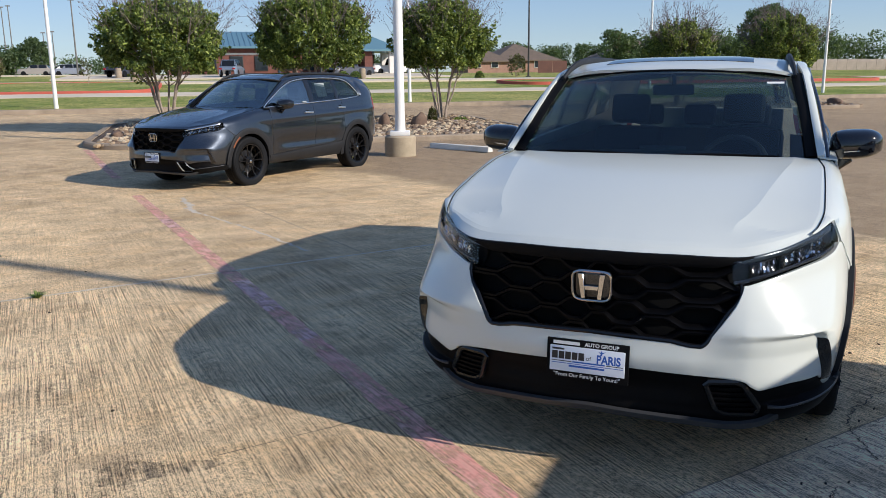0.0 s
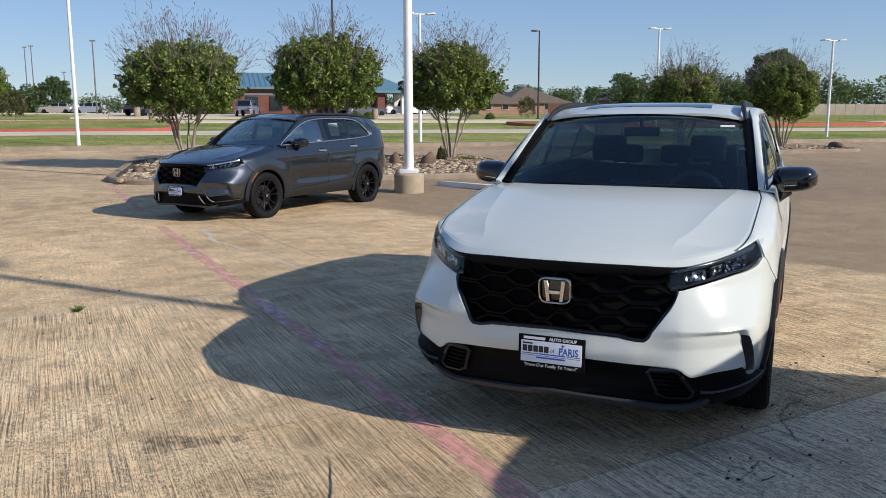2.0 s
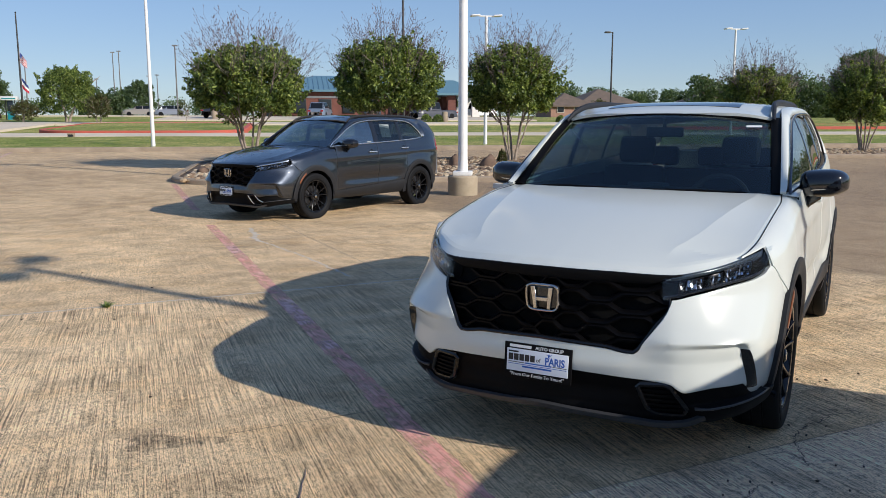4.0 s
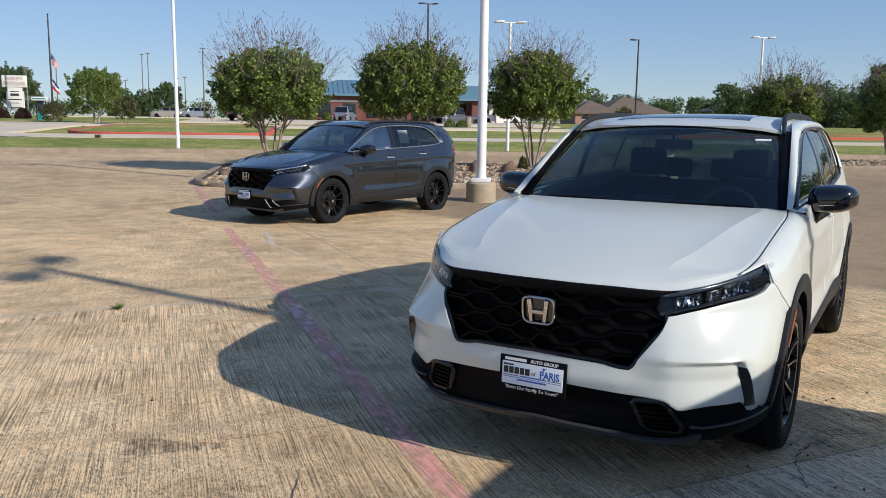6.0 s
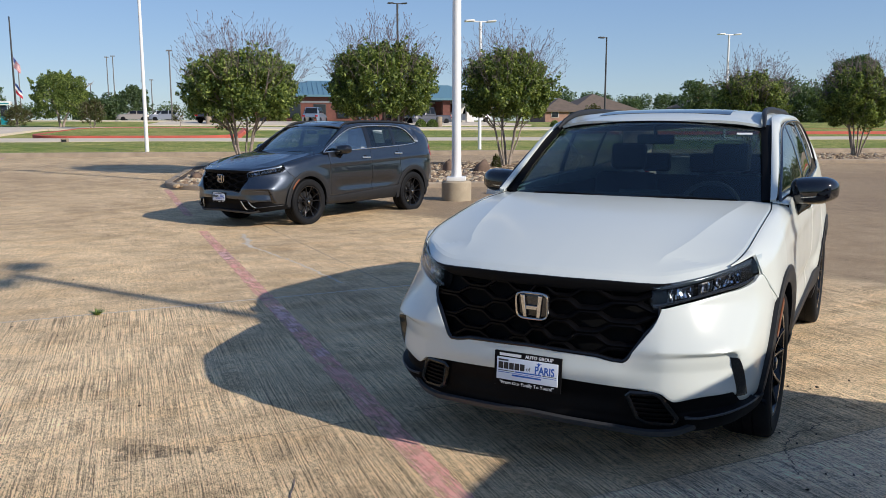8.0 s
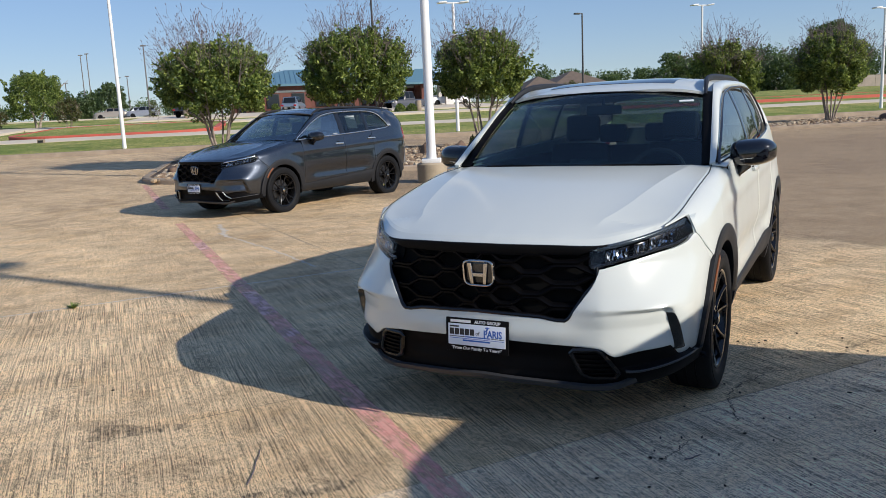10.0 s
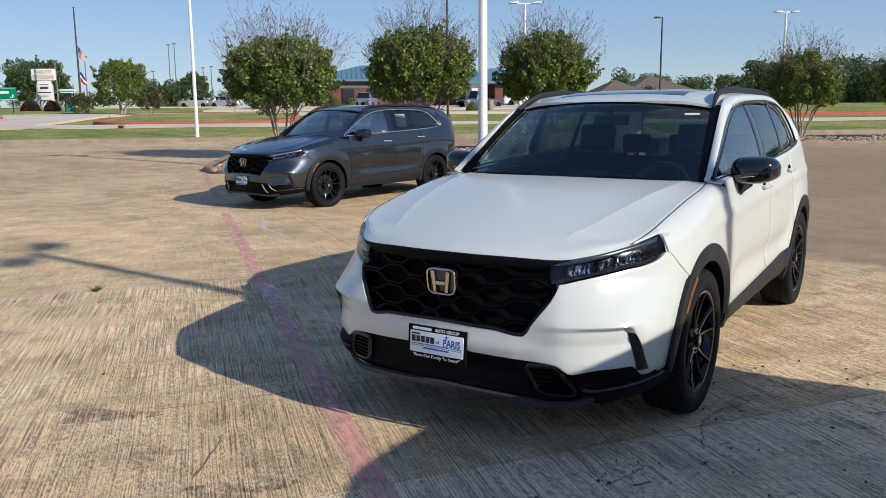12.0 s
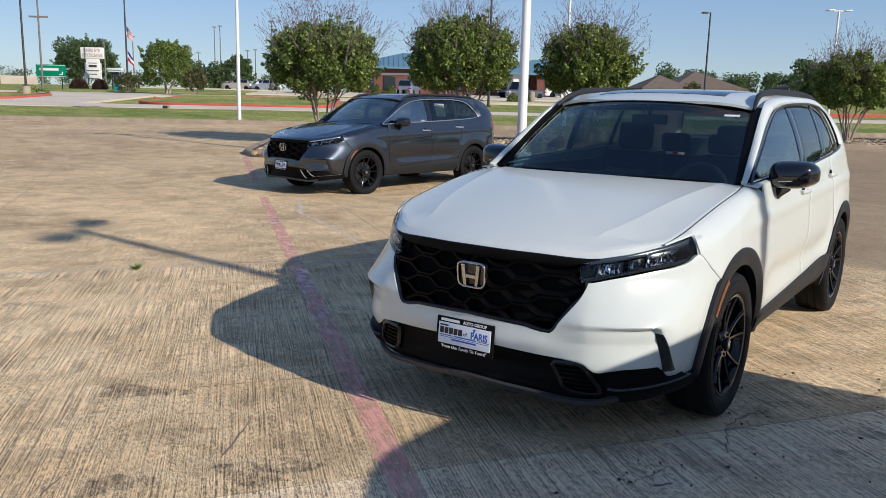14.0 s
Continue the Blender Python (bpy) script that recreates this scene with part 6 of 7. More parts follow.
def boulder(w, l, s, seed, label="rough brown boulder among small rocks"):
    b = bmesh.new()
    bmesh.ops.create_icosphere(b, subdivisions=3, radius=1.0)
    rng = random.Random(seed)
    off = Vector((rng.uniform(0, 50), rng.uniform(0, 50), 0))
    for v in b.verts:
        k = 1.0 + 0.35 * noise.noise(v.co * 1.1 + off) + 0.12 * noise.noise(v.co * 3.0 + off)
        v.co = Vector((v.co.x * k * s[0], v.co.y * k * s[1], max(-0.25, v.co.z * k) * s[2]))
    ob = part("boulder", b, M_ROCK, smooth=45)
    ob.matrix_basis = stand(w, l, rng.uniform(0, 180), 0.16)
    return tagged(ob, label, "boulder", "island boulders")
boulder(22.6, 5.48, (0.16, 0.13, 0.32), 1)
boulder(22.6, 6.54, (0.25, 0.18, 0.28), 2)
boulder(28.0, 26.4, (0.50, 0.30, 0.22), 3, "flat pale boulder at an island's end")
boulder(21.0, -1.6, (0.2, 0.16, 0.13), 4)

stop = thing("wheel_stop", Matrix.Translation((-7.6, 15.40, 0.05)) @ pose(0, 0, 0, 0, 0, -16), "pale concrete wheel stop on the lot", "wheel stop")
part("stop_block", join_bm(prism_bm([(-0.085, 0.0), (0.085, 0.0), (0.06, 0.12), (-0.06, 0.12)], 1.75, Matrix.Translation((0.87, 0, 0)) @ pose(0, 0, 0, 90, 0, 90) @ pose(0, 0, -1.75), 0.012)), grainy("pale_stop", (0.74, 0.71, 0.64), (0.58, 0.55, 0.48), 0.8, 3, 30), stop)


# ---- buildings ----
def hip_roof_bm(x0, x1, y0, y1, z0, z1, over=0.6):
    """A hip roof over a plan, with eaves and thickness."""
    x0, x1, y0, y1 = x0 - over, x1 + over, y0 - over, y1 + over
    b = bmesh.new()
    d = min(x1 - x0, y1 - y0) / 2
    if x1 - x0 >= y1 - y0:
        r = [(x0 + d, (y0 + y1) / 2), (x1 - d, (y0 + y1) / 2)]
    else:
        r = [((x0 + x1) / 2, y0 + d), ((x0 + x1) / 2, y1 - d)]
    c = [(x0, y0), (x1, y0), (x1, y1), (x0, y1)]
    low = [b.verts.new((x, y, z0 - 0.22)) for x, y in c]
    eave = [b.verts.new((x, y, z0)) for x, y in c]
    top = [b.verts.new((x, y, z1)) for x, y in r]
    for k in range(4):
        b.faces.new((low[k], low[(k + 1) % 4], eave[(k + 1) % 4], eave[k]))
    b.faces.new(low[::-1])
    if x1 - x0 >= y1 - y0:
        fs = ((eave[0], eave[1], top[1], top[0]), (eave[1], eave[2], top[1]), (eave[2], eave[3], top[0], top[1]), (eave[3], eave[0], top[0]))
    else:
        fs = ((eave[0], eave[1], top[0]), (eave[1], eave[2], top[1], top[0]), (eave[2], eave[3], top[1]), (eave[3], eave[0], top[0], top[1]))
    for f in fs:
        b.faces.new(f)
    bmesh.ops.recalc_face_normals(b, faces=b.faces[:])
    return b


def window(parent, x, z, w, h, y=0.0, mat_frame=None):
    win = part("window", box_bm(x - w / 2, x + w / 2, y - 0.10, y + 0.05, z, z + h, 0.02), mat_frame or M_STUCCO, parent)
    part("pane", box_bm(x - w / 2 + 0.08, x + w / 2 - 0.08, y - 0.13, y - 0.08, z + 0.08, z + h - 0.08), M_WINDOW_DARK, win)
    return win

bank = thing("brick_building", stand(98.0, 0.0), "low red brick building with a blue metal hip roof", "building")
part("wall", box_bm(-2.5, 21.5, 0, 13, -0.6, 3.2), M_BRICK, bank, "red brick wall", smooth=0)
roof_b = part("roof", hip_roof_bm(-2.5, 21.5, 0, 13, 3.25, 5.3, 1.0), M_ROOF_BLUE, bank, "blue standing seam metal roof", smooth=0)
for k in range(44):
    x = -3.3 + 0.6 * k
    lim = min(1.0, max(0.05, min(x + 3.5, 22.5 - x) / 7.5))
    part("seam", box_bm(x - 0.03, x + 0.03, -1.0, -1.0 + 7.4 * lim, 0.0, 0.06, m=Matrix(((1, 0, 0, 0), (0, 1, 0, 0), (0, 2.05 / 7.5, 1, 3.25 + 2.05 / 7.5), (0, 0, 0, 1)))), M_ROOF_BLUE, roof_b, smooth=0)
part("band", box_bm(-2.55, 21.55, -0.04, 0.02, 2.3, 2.55), M_STUCCO, bank, smooth=0)
for x in (-0.4, 2.2, 5.2, 8.0, 10.8, 13.6):
    window(bank, x, 0.5, 1.5, 1.7, 0.0, M_POLE_DARK)
part("door", box_bm(-2.0, -1.0, -0.12, 0.05, -0.1, 2.2), M_WINDOW_DARK, bank, "dark glass door")
canopy = part("canopy", hip_roof_bm(16.5, 23.0, -5.5, -0.4, 2.75, 4.4, 0.6), M_ROOF_BLUE, bank, "blue canopy roof", smooth=0)
for x in (16.9, 19.7, 22.6):
    for y in (-5.1, -1.0):
        part("pillar", box_bm(x - 0.45, x + 0.45, y - 0.35, y + 0.35, -0.6, 2.6), M_STUCCO if x != 19.7 else M_BRICK, bank, "white stucco pillar" if x != 19.7 else "red brick pillar", smooth=0)
part("kiosk", box_bm(20.6, 21.4, -4.2, -3.4, -0.5, 1.2, 0.05), M_STUCCO, bank)

def house(w, l, width, deep, wall_h, roof_h, label, wall=None, chimney=None):
    h = thing("house", stand(w, l), label, "house")
    part("wall", box_bm(-width / 2, width / 2, 0, deep, -0.8, wall_h), wall or M_BRICK, h, smooth=0)
    part("roof", hip_roof_bm(-width / 2, width / 2, 0, deep, wall_h, roof_h, 0.5), M_ROOF_BROWN, h, "brown shingle hip roof", smooth=0)
    x = -width / 2 + 1.6
    while x < width / 2 - 1:
        window(h, x, 0.7, 1.2, 1.3)
        x += 2.9
    if chimney is not None:
        part("chimney", box_bm(chimney - 0.5, chimney + 0.5, deep / 2 - 0.4, deep / 2 + 0.4, wall_h, roof_h + 1.4, 0.03), M_BRICK, h, "brick chimney", smooth=0)
    return h
M_BRICK_PALE = grainy("pale_brick", (0.36, 0.22, 0.16), (0.27, 0.16, 0.12), 0.9, 1.2, 14)
house(125, 53.0, 11, 12, 2.0, 4.8, "single storey brick house with a brown hip roof", M_BRICK_PALE)
house(122, 45.2, 7, 8, 1.8, 3.9, "low brick house wing with a brown hip roof", M_BRICK_PALE)
house(135, 82.0, 13, 12, 2.8, 6.0, "brick house with a tall chimney behind trees", M_BRICK_PALE, chimney=-3.6)


def fence(w, l0, l1, h, mat, label, step=2.2):
    f = thing("fence", Matrix(), label, "fence")
    n = int((l1 - l0) / step)
    for k in range(n):
        l = l0 + step * k
        b = box_bm(0.03, step - 0.03, -0.03, 0.03, -0.3, h)
        ob = part("board", b, mat, f, smooth=0)
        ob.matrix_basis = stand(w, l)
    return f
fence(104, 45.8, 50.8, 1.6, M_FENCE_RED, "dark red-brown wooden fence")
fence(120, 100.0, 165.0, 1.9, M_FENCE_GREY, "long pale grey fence beside a field")
fence(128, 84.0, 100.0, 1.6, M_FENCE_GREY, "long pale grey fence beside a field")


# ---- signs, flags and poles ----
sign = thing("roadside_sign", stand(90, -29.9), "white roadside business sign on two posts", "sign")
for x in (-0.75, 0.75):
    part("post", box_bm(x - 0.1, x + 0.1, -0.1, 0.1, -0.3, 2.7), M_SIGN_WHITE, sign, smooth=0)
part("panel", box_bm(-1.22, 1.22, -0.15, 0.15, 3.10, 4.32, 0.10), M_SIGN_WHITE, sign)
for words, z in (("PARIS EYE", 3.98), ("PHYSICIANS", 3.46)):
    part("sign_words", text_bm(words, 0.50, pose(0, -0.155, z, 90) @ Matrix.Diagonal((0.78, 1.0, 1.0, 1.0)), 0.008, 0.012), M_SIGN_RED, sign, "faded red letters", smooth=0)
part("panel", box_bm(-0.70, 0.70, -0.14, 0.14, 1.05, 3.08, 0.04), M_SIGN_WHITE, sign)
for x0, x1, z0, z1 in ((-0.45, 0.45, 2.62, 2.70), (-0.42, 0.42, 2.22, 2.46), (-0.65, 0.65, 1.80, 1.90), (-0.40, 0.40, 1.45, 1.52)):
    part("print_bar", box_bm(x0, x1, -0.16, -0.13, z0, z1), M_POLE_DARK, sign, smooth=0)

gsign = thing("road_sign", stand(84, -32.0), "green road sign with white border and print", "sign")
for x in (-1.0, 1.0):
    part("post", box_bm(x - 0.05, x + 0.05, 0.03, 0.13, -0.3, 2.1), M_POLE_DARK, gsign, smooth=0)
part("panel", box_bm(-1.45, 1.45, -0.02, 0.02, 1.15, 2.4, 0.01), M_SIGN_GREEN, gsign)
for x0, x1, z0, z1 in ((-1.1, 0.75, 1.80, 2.05), (-1.40, 1.40, 2.31, 2.35), (-1.40, 1.40, 1.20, 1.24), (0.80, 1.15, 1.40, 1.48), (1.05, 1.15, 1.40, 1.72)):
    part("print_bar", box_bm(x0, x1, -0.035, -0.02, z0, z1), M_SIGN_WHITE, gsign, smooth=0)

flagpole = thing("flagpole", stand(84, -24.5), "tall dark flagpole with two hanging flags", "flagpole")
part("pole", lathe_bm([(0.11, -0.2), (0.10, 3), (0.06, 10.0)], 12), M_POLE_DARK, flagpole)
part("ball", lathe_bm([(0.0, 9.98), (0.09, 10.06), (0.0, 10.16)], 10), M_POLE_DARK, flagpole)

def flag(z, kinds, parent):
    cloth = part("flag", box_bm(0.04, 0.1, -0.01, 0.01, z - 1.1, z), M_FLAG_WHITE, parent, "limp hanging flag")
    for k, (mat, a, b) in enumerate(kinds):
        def fn(x, y, a=a, b=b):
            t = b + (y) * (a - b)
            drop = 0.85 * x
            return 0.08 + 0.58 * x, 0.10 * math.sin(6 * x + 2 * t), z - 1.0 * t * (1 - 0.25 * x) - drop
        part("stripe", panel_bm(fn, 10, 1, 0.01, (0.5, 5, z), 0.0), mat, cloth, smooth=60)
flag(6.4, [(M_FLAG_RED if k % 2 == 0 else M_FLAG_WHITE, k / 9, (k + 1) / 9) for k in range(9)], flagpole)
def canton(z, parent):
    part("canton", panel_bm(lambda x, y: (0.08 + 0.27 * x, -0.02 + 0.10 * math.sin(2.7 * x), z - 0.52 * y * (1 - 0.1 * x) - 0.40 * x), 6, 4, 0.02, (0.5, 5, z), 0.0), M_FLAG_BLUE, parent, "blue field", smooth=60)
canton(6.4, flagpole)
flag(4.0, [(M_FLAG_BLUE, 0, 0.34), (M_FLAG_WHITE, 0.34, 0.66), (M_FLAG_RED, 0.66, 1.0)], flagpole)

kiosk = thing("fuel_kiosk", stand(84, -25.6), "small white and teal roadside kiosk", "kiosk")
part("roof", box_bm(-0.70, 0.70, -0.5, 0.5, 1.82, 2.18, 0.03), M_SIGN_WHITE, kiosk)
part("roof_band", box_bm(-0.62, 0.62, -0.52, 0.52, 1.94, 2.04), M_TEAL, kiosk, smooth=0)
for x in (-0.42, 0.42):
    part("post", box_bm(x - 0.04, x + 0.04, -0.04, 0.04, -0.2, 1.82), M_POLE_DARK, kiosk, smooth=0)
part("panel", box_bm(-0.26, 0.26, -0.25, 0.25, -0.2, 0.75, 0.03), M_TEAL, kiosk)
part("panel", box_bm(-0.24, 0.24, -0.2, 0.2, 0.75, 1.80, 0.03), M_WINDOW_DARK, kiosk)

M_ORANGE = material("orange_sign", (0.80, 0.16, 0.02), 0.5)
works = thing("roadworks_sign", stand(100, -45.15), "square orange roadworks sign on a post", "sign")
part("post", box_bm(-0.05, 0.05, 0.02, 0.12, -0.3, 1.5), M_POLE_DARK, works, smooth=0)
part("panel", box_bm(-0.62, 0.62, -0.02, 0.02, 1.30, 2.46, 0.02), M_ORANGE, works)
part("print_bar", box_bm(-0.40, 0.40, -0.03, -0.02, 1.80, 2.00), M_POLE_DARK, works, smooth=0)

M_BARRIER = grainy("pale_barrier", (0.62, 0.53, 0.42), (0.48, 0.41, 0.32), 0.9, 0.5, 8)
tagged(part("highway_wall", kerb_bm(160.0, 160.5, -190, -64.5, 1.55, 0.5, 0.1, 6.0), M_BARRIER), "long pale concrete highway wall on the horizon", "wall", kind="structure")
inlet = thing("drain_inlet", stand(45.0, -10.7, 0, 0.12), "small dark concrete drain inlet in the grass", "drain")
part("box", box_bm(-0.17, 0.17, -0.15, 0.15, -0.2, 0.24, 0.02), M_KERB, inlet)
part("opening", box_bm(-0.12, 0.12, -0.17, -0.14, 0.06, 0.18), M_WINDOW_DARK, inlet, smooth=0)


# far slim poles; the short crossarm stands in for lamp heads
def slim_pole(w, l, h, arm, label="slim grey pole with a short crossarm"):
    p = thing("slim_pole", stand(w, l), label, "utility pole", "utility poles")
    part("pole", lathe_bm([(0.11, -0.3), (0.10, 2), (0.07, h)], 10), M_GREY_POLE, p)
    half = 0.35 if arm > h - 0.2 else 0.85
    part("crossarm", box_bm(-half, half, -0.08, 0.08, arm - 0.08, arm + 0.08), M_GREY_POLE, p, smooth=0)
    return p
for w, l, h in ((130, -37.4, 7.8), (150, -28.9, 11.0), (150, -27.9, 11.2), (150, -31.8, 6.4), (150, -23.1, 7.0), (150, -21.7, 7.2), (110, -13.4, 9.2), (80, -31.3, 10.5), (110, -35.2, 6.2), (150, -66.7, 8.6)):
    slim_pole(w, l, h, 6.8 if w == 80 else h - 0.1)


# ---- small planting ----
def bush(w, l, r, h, seed, mat=None, n=1600, leaf=0.07, label="low clipped round green bush"):
    rng = np.random.default_rng(seed)
    d = rng.normal(size=(n, 3))
    d /= np.linalg.norm(d, axis=1)[:, None]
    d[:, 2] = np.abs(d[:, 2])
    pts = d * np.array([r, r, h]) * rng.uniform(0.75, 1.0, size=(n, 1))
    me = leaf_mesh(pts.tolist(), leaf, rng, "bush")
    me.materials.append(mat or M_LEAF)
    ob = new("bush", me)
    ob.matrix_basis = stand(w, l)
    return tagged(ob, label, "bush", "clipped bushes")
M_BUSH_DARK = leaf_material("leaf_maroon", (0.030, 0.016, 0.014), (0.05, 0.026, 0.02), (0.07, 0.042, 0.03))
bush(76, 13.8, 0.6, 0.75, 51)
bush(76, 14.95, 0.6, 0.75, 52)
bush(96.8, 0.6, 0.6, 1.2, 53)
bush(96.8, 2.4, 0.6, 1.1, 54)
bush(88, -30.8, 0.95, 1.0, 55, M_BUSH_DARK, n=2600, leaf=0.10, label="low dark maroon bush at a sign")
bush(88, -28.6, 0.8, 1.0, 56, M_BUSH_DARK, n=2600, leaf=0.10, label="low dark maroon bush at a sign")
bush(75, 27.0, 0.5, 0.7, 57)
bush(66.3, -26.5, 1.3, 0.6, 58, n=900, label="low pale flowering bush on an island")
bush(24.2, 7.4, 0.17, 0.55, 60, M_LEAF_RED, n=420, leaf=0.05, label="upright reddish green shrub beside a tree")
bush(24.2, 8.3, 0.32, 0.22, 59, n=200, leaf=0.05, label="weedy green shoots at a tree's foot")
for w, l in ((76, 15.6), (83, -6.5), (76, -4.7)):
    b = thing("bollard", stand(w, l), "pale round concrete bollard", "bollard")
    part("post", lathe_bm([(0.30, -0.2), (0.30, 0.9), (0.24, 1.0)], 16), M_KERB, b)


def dry_stick(x0, y0, x1, y1, seed):
    """A thin bent twig lying on the ground."""
    rng = random.Random(seed)
    pts = [(x0 + (x1 - x0) * k / 5 + rng.uniform(-0.006, 0.006), y0 + (y1 - y0) * k / 5 + rng.uniform(-0.006, 0.006), 0.004) for k in range(6)]
    return tagged(part("dry_twig", tube_bm(pts, 0.0035, sides=5, taper=[1, 1, 0.9, 0.8, 0.7, 0.5]), M_TWIG), "thin dry brown twig lying on concrete", "twig")
dry_stick(0.41, 2.98, 0.46, 3.06, 81)
dry_stick(-1.11, 1.91, -1.34, 2.21, 82)
dry_stick(-1.31, 1.21, -1.41, 1.34, 83)


def weed(x, y, r, seed, n=60):
    """A tuft of blades in a joint."""
    rng = np.random.default_rng(seed)
    b = bmesh.new()
    for k in range(n):
        a, rr = rng.uniform(0, 6.28), r * rng.uniform(0.0, 0.4)
        ln, lean = r * rng.uniform(0.5, 1.1), rng.uniform(0.6, 1.3)
        p = Vector((x + rr * math.cos(a), y + rr * math.sin(a), 0.0))
        tip = p + Vector((math.cos(a) * ln * lean, math.sin(a) * ln * lean, ln * 0.55))
        s = Vector((-math.sin(a), math.cos(a), 0)) * 0.006
        m = p.lerp(tip, 0.5) + Vector((0, 0, ln * 0.15))
        v = [b.verts.new(q) for q in (p - s, p + s, m + s, m - s, tip)]
        b.faces.new(v[:4])
        b.faces.new((v[3], v[2], v[4]))
    return tagged(part("weed_tuft", b, M_LEAF, smooth=0), "small green weed tuft growing in a joint", "weed")
weed(-4.99, 3.57, 0.065, 61, 45)
weed(-8.9, 13.1, 0.16, 63, 60)


# ---- far vehicles ----
def far_car(m, paint, label, long=4.6, high=1.65, pickup=False):
    """A parked car far off: rounded body, glasshouse, wheels."""
    c = thing("parked_car", m, label, "car", "far parked cars")
    half = 0.9
    def sec(pairs, x):
        return lerp(x, pairs)
    top = [(0.0, 0.72), (0.08, 0.86), (0.25, 0.98), (1.0, 1.0), (long - 0.5, 1.02), (long - 0.05, 0.92), (long, 0.7)]
    def body(a, b):
        x = a * long
        zt = sec(top, x)
        ang = math.pi * b
        u = math.cos(ang)
        z = 0.28 + (zt - 0.28) * min(1.0, math.sin(ang) * 2.2)
        w = half * (1 - 0.25 * (1 - step01(x, 0, 0.5)) - 0.2 * step01(x, long - 0.4, long))
        return u * w if abs(u) < 0.9 else math.copysign(w * 0.9 + w * 0.1 * (abs(u) - 0.9) * 10, u), x, z
    part("body", panel_bm(body, 30, 16, 0.04, (0, long / 2, 0.5)), paint, c)
    x0, x1 = (1.15, long - 0.35) if not pickup else (1.5, 3.3)
    def cabin(a, b):
        x = x0 + (x1 - x0) * a
        t = min(1, a / 0.28, (1 - a) / 0.18)
        zt = 0.98 + (high - 0.98) * step01(t, -0.05, 1.0)
        ang = math.pi * b
        u = math.cos(ang)
        return u * (half - 0.08) * (1 - 0.16 * math.sin(ang) * t), x, 0.97 + (zt - 0.97) * min(1.0, math.sin(ang) * 1.9)
    part("cabin", panel_bm(cabin, 26, 16, 0.03, (0, long / 2, 0.8)), paint, c)
    def pane(a0, a1, b0, b1):
        def fn(a, b):
            p = cabin(a0 + (a1 - a0) * a, b0 + (b1 - b0) * b)
            return p[0] * 1.012, p[1], p[2] + 0.012
        return fn
    for a0, a1, b0, b1 in ((0.20, 0.50, 0.03, 0.30), (0.53, 0.86, 0.03, 0.30), (0.20, 0.50, 0.70, 0.97), (0.53, 0.86, 0.70, 0.97)):
        part("side_window", panel_bm(pane(a0, a1, b0, b1), 6, 4, 0.01, (0, long / 2, 0.8)), M_FAR_GLASS, c)
    part("windscreen", panel_bm(pane(0.03, 0.24, 0.14, 0.86), 6, 8, 0.01, (0, long / 2, 0.8)), M_FAR_GLASS, c)
    part("rear_window", panel_bm(pane(0.86, 0.985, 0.14, 0.86), 6, 8, 0.01, (0, long / 2, 0.8)), M_FAR_GLASS, c)
    for x in (0.85, long - 0.95):
        for sx in (-1, 1):
            t = part("wheel", lathe_bm([(0.0, 0.10), (0.2, 0.11), (0.32, 0.10), (0.34, 0.0), (0.32, -0.10), (0.0, -0.1)], 20, "X"), M_RUBBER, c)
            t.matrix_basis = pose(sx * (half - 0.08), x, 0.34)
    for sx in (-0.65, 0.65):
        part("tail_lamp", box_bm(sx - 0.14, sx + 0.14, long - 0.06, long + 0.01, 0.72, 0.88, 0.02), CAR["tail_red"], c)
        part("headlamp", box_bm(sx - 0.18, sx + 0.18, 0.05, 0.2, 0.68, 0.82, 0.03), CAR["lamp_chrome"], c)
    return c
P_SILVER = paint_material("silver_paint", (0.28, 0.29, 0.31), (0.38, 0.39, 0.41), 0.5, 0.35)
P_TAN = paint_material("tan_paint", (0.38, 0.33, 0.26), (0.46, 0.41, 0.34), 0.4, 0.35)
P_WHITE2 = paint_material("plain_white_paint", (0.72, 0.72, 0.71), (0.76, 0.76, 0.75), 0.0, 0.35)
P_BLUE = paint_material("grey_blue_paint", (0.22, 0.27, 0.33), (0.32, 0.36, 0.42), 0.5, 0.35)
P_DARK = paint_material("dark_paint", (0.05, 0.05, 0.055), (0.09, 0.09, 0.10), 0.4, 0.35)
far_car(stand(125, -22.9, -90), P_TAN, "tan sedan parked at the far parking area", 4.6, 1.5)
far_car(stand(130, -20.2, -70), P_WHITE2, "white van parked at the far parking area", 4.9, 1.6)
far_car(stand(124, -18.4, -86), P_SILVER, "silver SUV parked at the far parking area", 4.6, 1.55)
far_car(stand(86, 4.6, 165), P_BLUE, "grey blue SUV parked by the brick building", 4.5, 1.66)
far_car(stand(88, 9.8, 175), P_DARK, "dark car parked by the brick building", 4.5, 1.5)
far_car(stand(85, 14.0, -60), P_DARK, "dark pickup truck parked by the brick building", 5.6, 1.85, True)
far_car(stand(88, -5.0, 150), P_DARK, "dark SUV parked by the brick building", 4.6, 1.66)
far_car(stand(95, 25.5, 100), P_WHITE2, "white pickup truck parked past the canopy", 5.4, 1.8, True)

